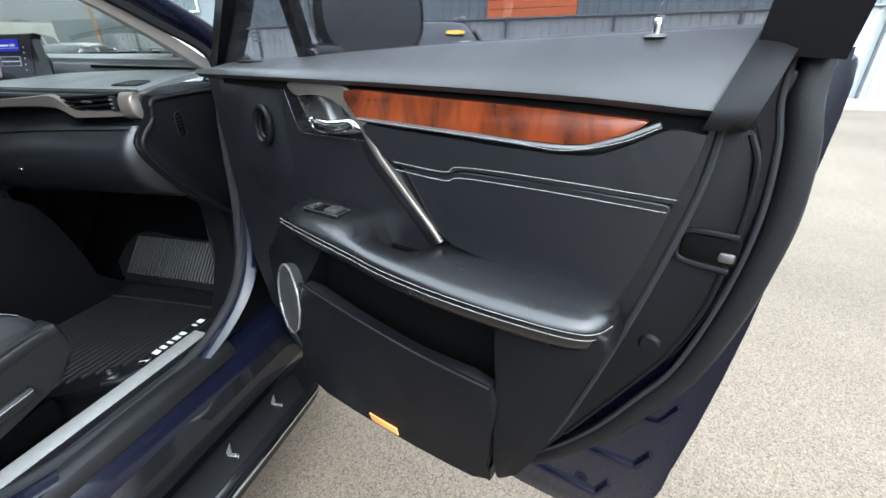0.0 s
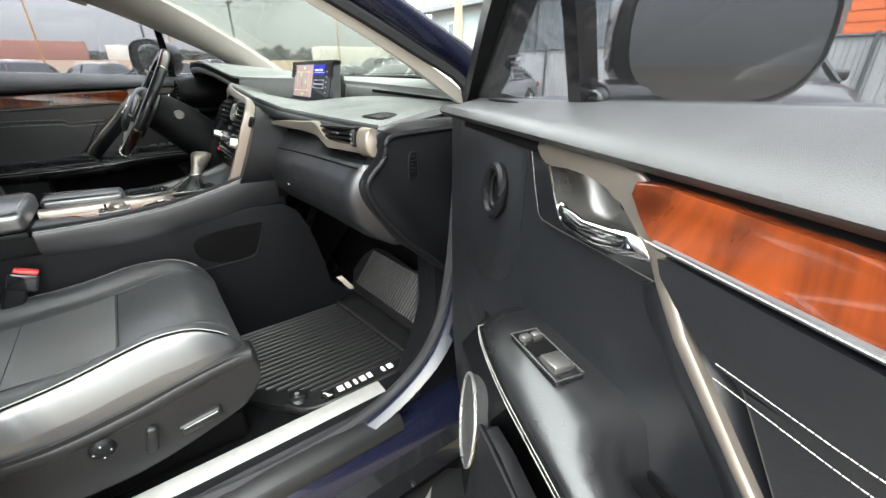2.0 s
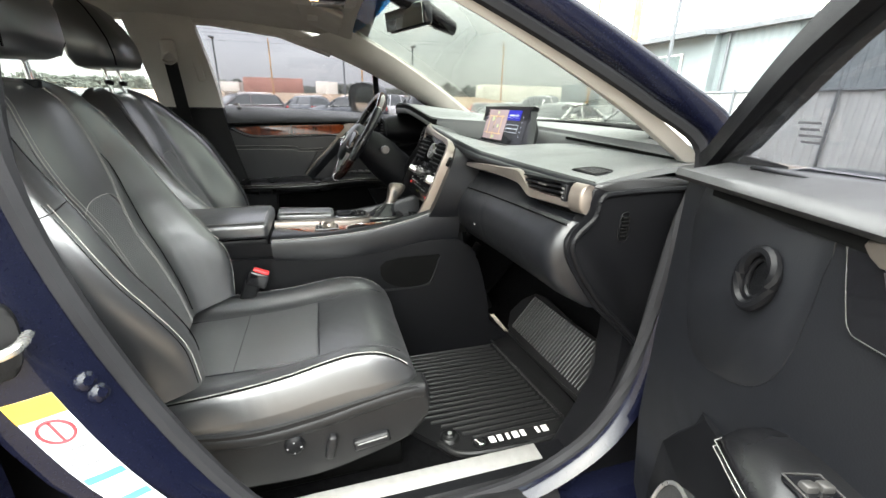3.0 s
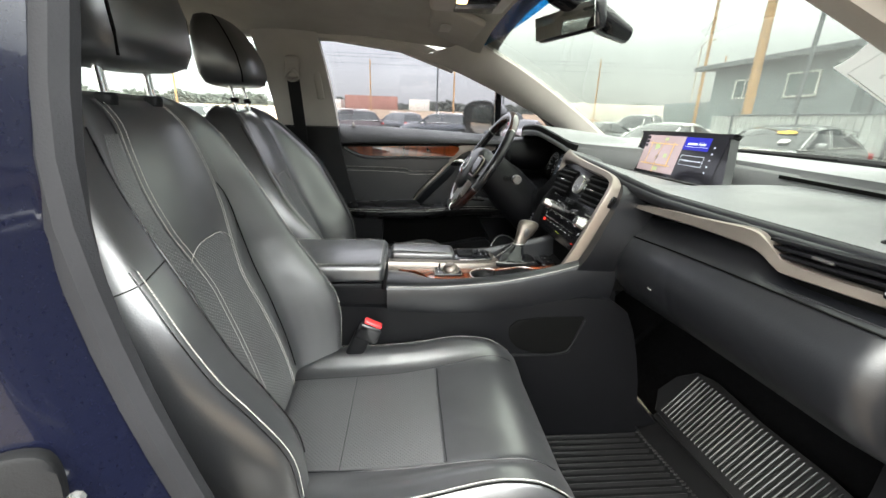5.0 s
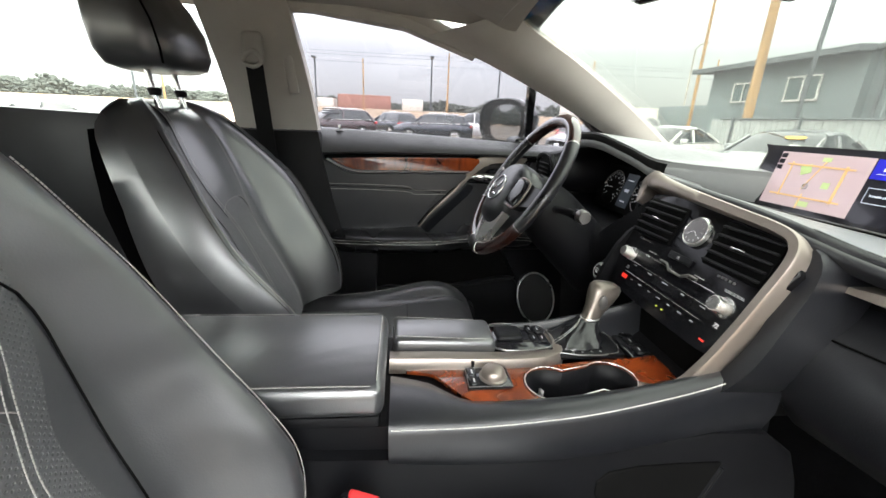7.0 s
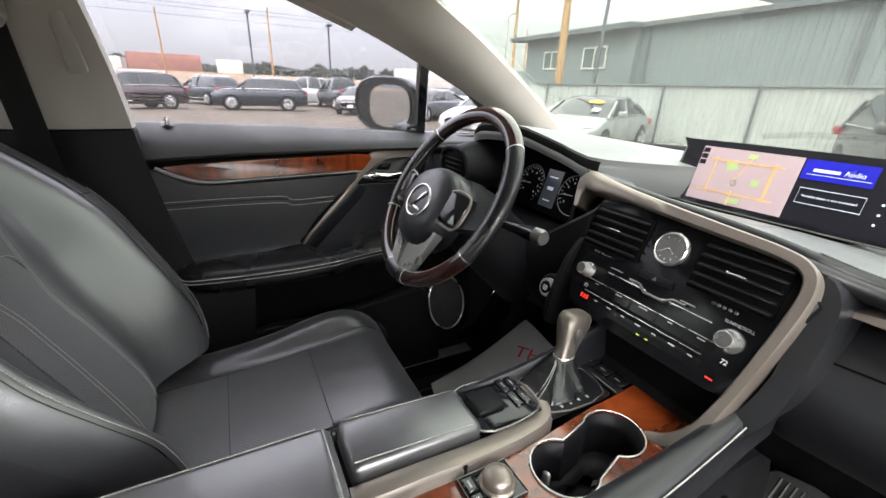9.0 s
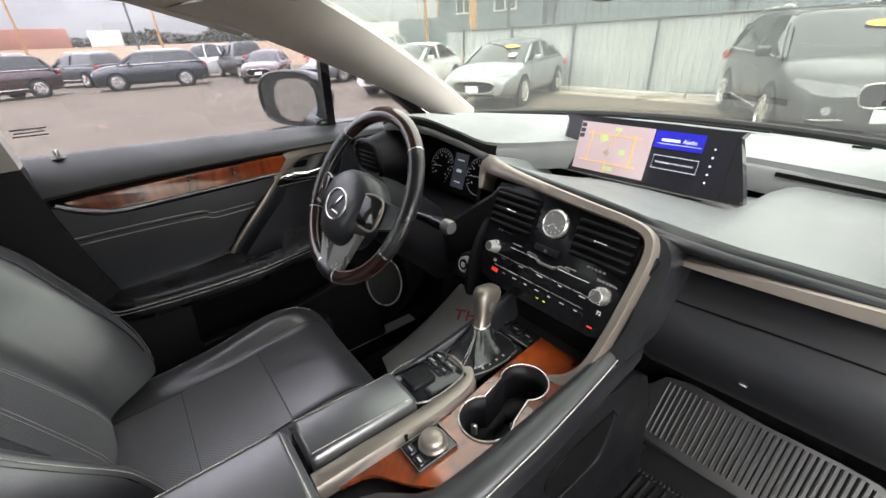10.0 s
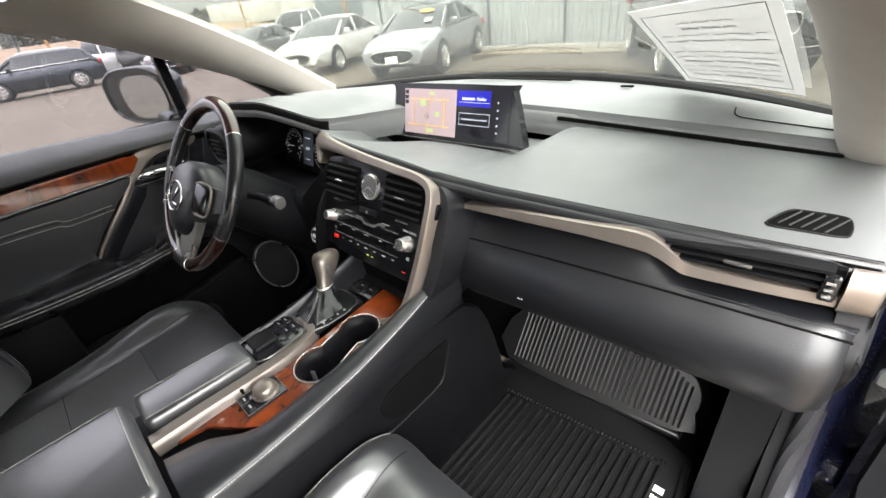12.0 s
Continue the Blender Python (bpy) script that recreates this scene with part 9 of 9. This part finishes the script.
    if kind == "suv":
        for sgn in (-1, 1):
            part("fog_lamp", remap(lathe([(0.0, 0.012), (0.036, 0.010), (0.046, 0.014), (0.052, 0.0)], None, 18), lambda x, y, z: V((sgn * hw * 0.62 + x, -hl - z, 0.555 + y))), LAMP_LENS, c, "round fog lamp")
            part("intake", rbox((sgn * hw * 0.60, -hl + 0.012, 0.445), (0.40, 0.06, 0.085), 0.02, 2), DARK, c)
            part("bright_trim", rbox((sgn * hw * 0.60, -hl - 0.012, 0.450), (0.34, 0.02, 0.016), 0.005), SATIN, c)
            part("sill_trim", tube([V((sgn * (hw - 0.01), -0.95, 0.40)), V((sgn * (hw - 0.01), 0.95, 0.40))], 0.014, 6), SATIN, c)
    gw = 0.45 if kind == "sedan" else 0.42
    gz = hood[1][1] - (0.12 if kind == "suv" else 0.20)
    openings = ((-0.17, 0.145), (0.17, 0.145)) if kind == "suv" else ((0.0, gw),)
    for gx, gh in openings:
        mouth = [(gx - gh, gz + 0.10), (gx + gh, gz + 0.10), (gx + gh * 0.92, gz - 0.12), (gx - gh * 0.92, gz - 0.12)]
        gr = part("grille", remap(prism(cat2(mouth, 3), 0, 0.05, 0.01), lambda a, w, b: V((a, -hl - 0.030 + w + 0.02 * (a / gw) ** 2, b))), DARK, c, "dark front grille")
        part("grille_rim", tube([V((a, -hl - 0.030 + 0.02 * (a / gw) ** 2, b)) for a, b in cat2(mouth, 4)], 0.010, 6, True), SATIN, gr)
    part("number_plate", rbox((0, -hl - 0.045, gz - (0.24 if kind == "suv" else 0.06)), (0.32, 0.02, 0.15), 0.005), PLATE_GREY, c)
    part("lower_intake", rbox((0, -hl + 0.06, 0.36), (1.1, 0.12, 0.12), 0.03), DARK, c)
    part("window_line", join(*[tube([V((sgn * hw * 0.915, cab[0][0] + 0.2, lerp_table(hood, cab[0][0] + 0.2) + 0.0)), V((sgn * hw * 0.915, 0.2, lerp_table(hood, 0.2) + 0.0)), V((sgn * hw * 0.90, cab[-1][0] - 0.3, lerp_table(hood, cab[-1][0] - 0.3) + 0.0))], 0.012, 6) for sgn in (-1, 1)]), SATIN, c)
    for sgn in (-1, 1):
        for yy in (-0.35, 0.72):
            part("door_handle", rbox((sgn * (hw - 0.005), yy, 0.86 if kind == "sedan" else 0.96), (0.03, 0.20, 0.03), 0.01), paint, c)
        for yy in (-0.95, 0.18, 1.15):
            part("door_gap", sweep([V((sgn * (hw - 0.006), yy, 0.36)), V((sgn * (hw + 0.001), yy + 0.03, 0.62)), V((sgn * (hw - 0.012), yy + 0.06, 0.90))], [(-0.006, -0.003), (0.006, -0.003), (0.006, 0.003), (-0.006, 0.003)], (sgn, 0, 0)), DARK, c)
    if kind in ("suv", "wagon"):
        for sgn in (-1, 1):
            part("roof_rail", tube([V((sgn * hw * 0.66, -0.3, H + 0.02)), V((sgn * hw * 0.66, -0.1, H + 0.06)), V((sgn * hw * 0.66, 1.3, H + 0.05)), V((sgn * hw * 0.64, 1.5, H))], 0.02, 6), SATIN, c)
    if sticker:
        y0, z0, y1, z1 = cab[0][0], cab[0][1], cab[1][0], cab[1][1]
        ws_n = V((0, -(z1 - z0), y1 - y0)).normalized()
        on_ws = lambda x, f: V((x, y0 + (y1 - y0) * f, z0 + (z1 - z0) * f)) + ws_n * 0.05
        up_ = (V((0, y1 - y0, z1 - z0))).normalized()
        for nm, xx, ff, rx_, rz_, mt in (("price_sticker", 0.28, 0.78, 0.20, 0.07, YELLOW_INK), ("window_sheet", 0.42, 0.35, 0.14, 0.11, PAPER)):
            cc = on_ws(xx, ff)
            n_ = 20 if nm == "price_sticker" else 4
            bm = bmesh.new()
            fc = bm.faces.new([bm.verts.new(cc + V((1, 0, 0)) * rx_ * math.cos(6.2832 * (k + 0.5) / n_) + up_ * rz_ * math.sin(6.2832 * (k + 0.5) / n_)) for k in range(n_)])
            ex = bmesh.ops.extrude_face_region(bm, geom=[fc])
            for v in [g_ for g_ in ex["geom"] if isinstance(g_, bmesh.types.BMVert)]:
                v.co -= ws_n * 0.006
            part(nm, bm, mt, c, "yellow oval window sticker" if mt is YELLOW_INK else "white sheet behind the windscreen")
    c.matrix_basis = m
    return c


def paint(name, color, rough=0.25, metal=0.4):
    return material(name, color, rough, metal=metal, coat=0.8, vary=0.05, scale=300, rough_vary=0.02)


SILVER_PAINT = paint("silver_paint", (0.27, 0.28, 0.29), 0.3, 0.5)
WHITE_PAINT = paint("white_paint", (0.60, 0.60, 0.59), 0.3, 0.0)
BLACK_PAINT = material("black_paint", (0.010, 0.011, 0.011), 0.30, coat=0.35, vary=0.05, scale=300, rough_vary=0.02)
NAVY_PAINT = paint("slate_paint", (0.018, 0.024, 0.034), 0.25, 0.3)
MAROON_PAINT = paint("maroon_paint", (0.045, 0.022, 0.026), 0.25, 0.3)
RED_PAINT = paint("red_paint", (0.45, 0.02, 0.02), 0.25, 0.1)
GREY_PAINT = paint("grey_paint", (0.16, 0.17, 0.18), 0.28, 0.4)

def place(x, y, rz):
    return pose(x, y, 0, 0, 0, rz)


silver_car = parked_car("sedan", SILVER_PAINT, "sedan", "silver sedan parked nose-out before the white fence", place(-8.1, 9.0, 22), True)
parked_car("sedan", WHITE_PAINT, "sedan", "white sedan parked at the edge of the lot", place(-12.4, 8.75, 26))
parked_car("sedan", GREY_PAINT, "sedan", "grey sedan parked behind the white one", place(-19.6, 9.6, 25))
parked_car("pickup", WHITE_PAINT, "truck", "white pickup truck far along the fence", place(-22.5, 13.6, 28))
black_suv = parked_car("suv_parked", BLACK_PAINT, "suv", "black SUV parked nose-out before the fence", place(-1.53, 9.2, 31), True)
parked_car("suv_parked", MAROON_PAINT, "suv", "dark maroon SUV across the lot", place(-25.7, -3.9, 32))
parked_car("suv_parked", NAVY_PAINT, "suv", "dark SUV seen from behind across the lot", place(-32.0, -0.6, -58))
parked_car("wagon", NAVY_PAINT, "wagon", "slate-blue estate car parked across the lot", place(-26.2, 2.1, -6))
parked_car("pickup", WHITE_PAINT, "truck", "white pickup truck parked across the lot", place(-32.5, 6.2, 200))
parked_car("pickup", BLACK_PAINT, "truck", "dark pickup truck parked across the lot", place(-29.5, 7.4, -85))
parked_car("sedan", MAROON_PAINT, "sedan", "dark maroon hatchback parked across the lot", place(-24.2, 7.2, 62))
parked_car("sedan", RED_PAINT, "sedan", "red sedan parked across the lot", place(-24.8, 10.6, 70))
parked_car("suv_parked", GREY_PAINT, "suv", "grey SUV parked beyond the driver's side", place(-26.0, -13.5, 20))
parked_car("sedan", WHITE_PAINT, "sedan", "white car parked behind the car", place(-14.0, -11.0, 10))
parked_car("sedan", SILVER_PAINT, "sedan", "silver car parked behind the car", place(-9.0, -12.5, 5))
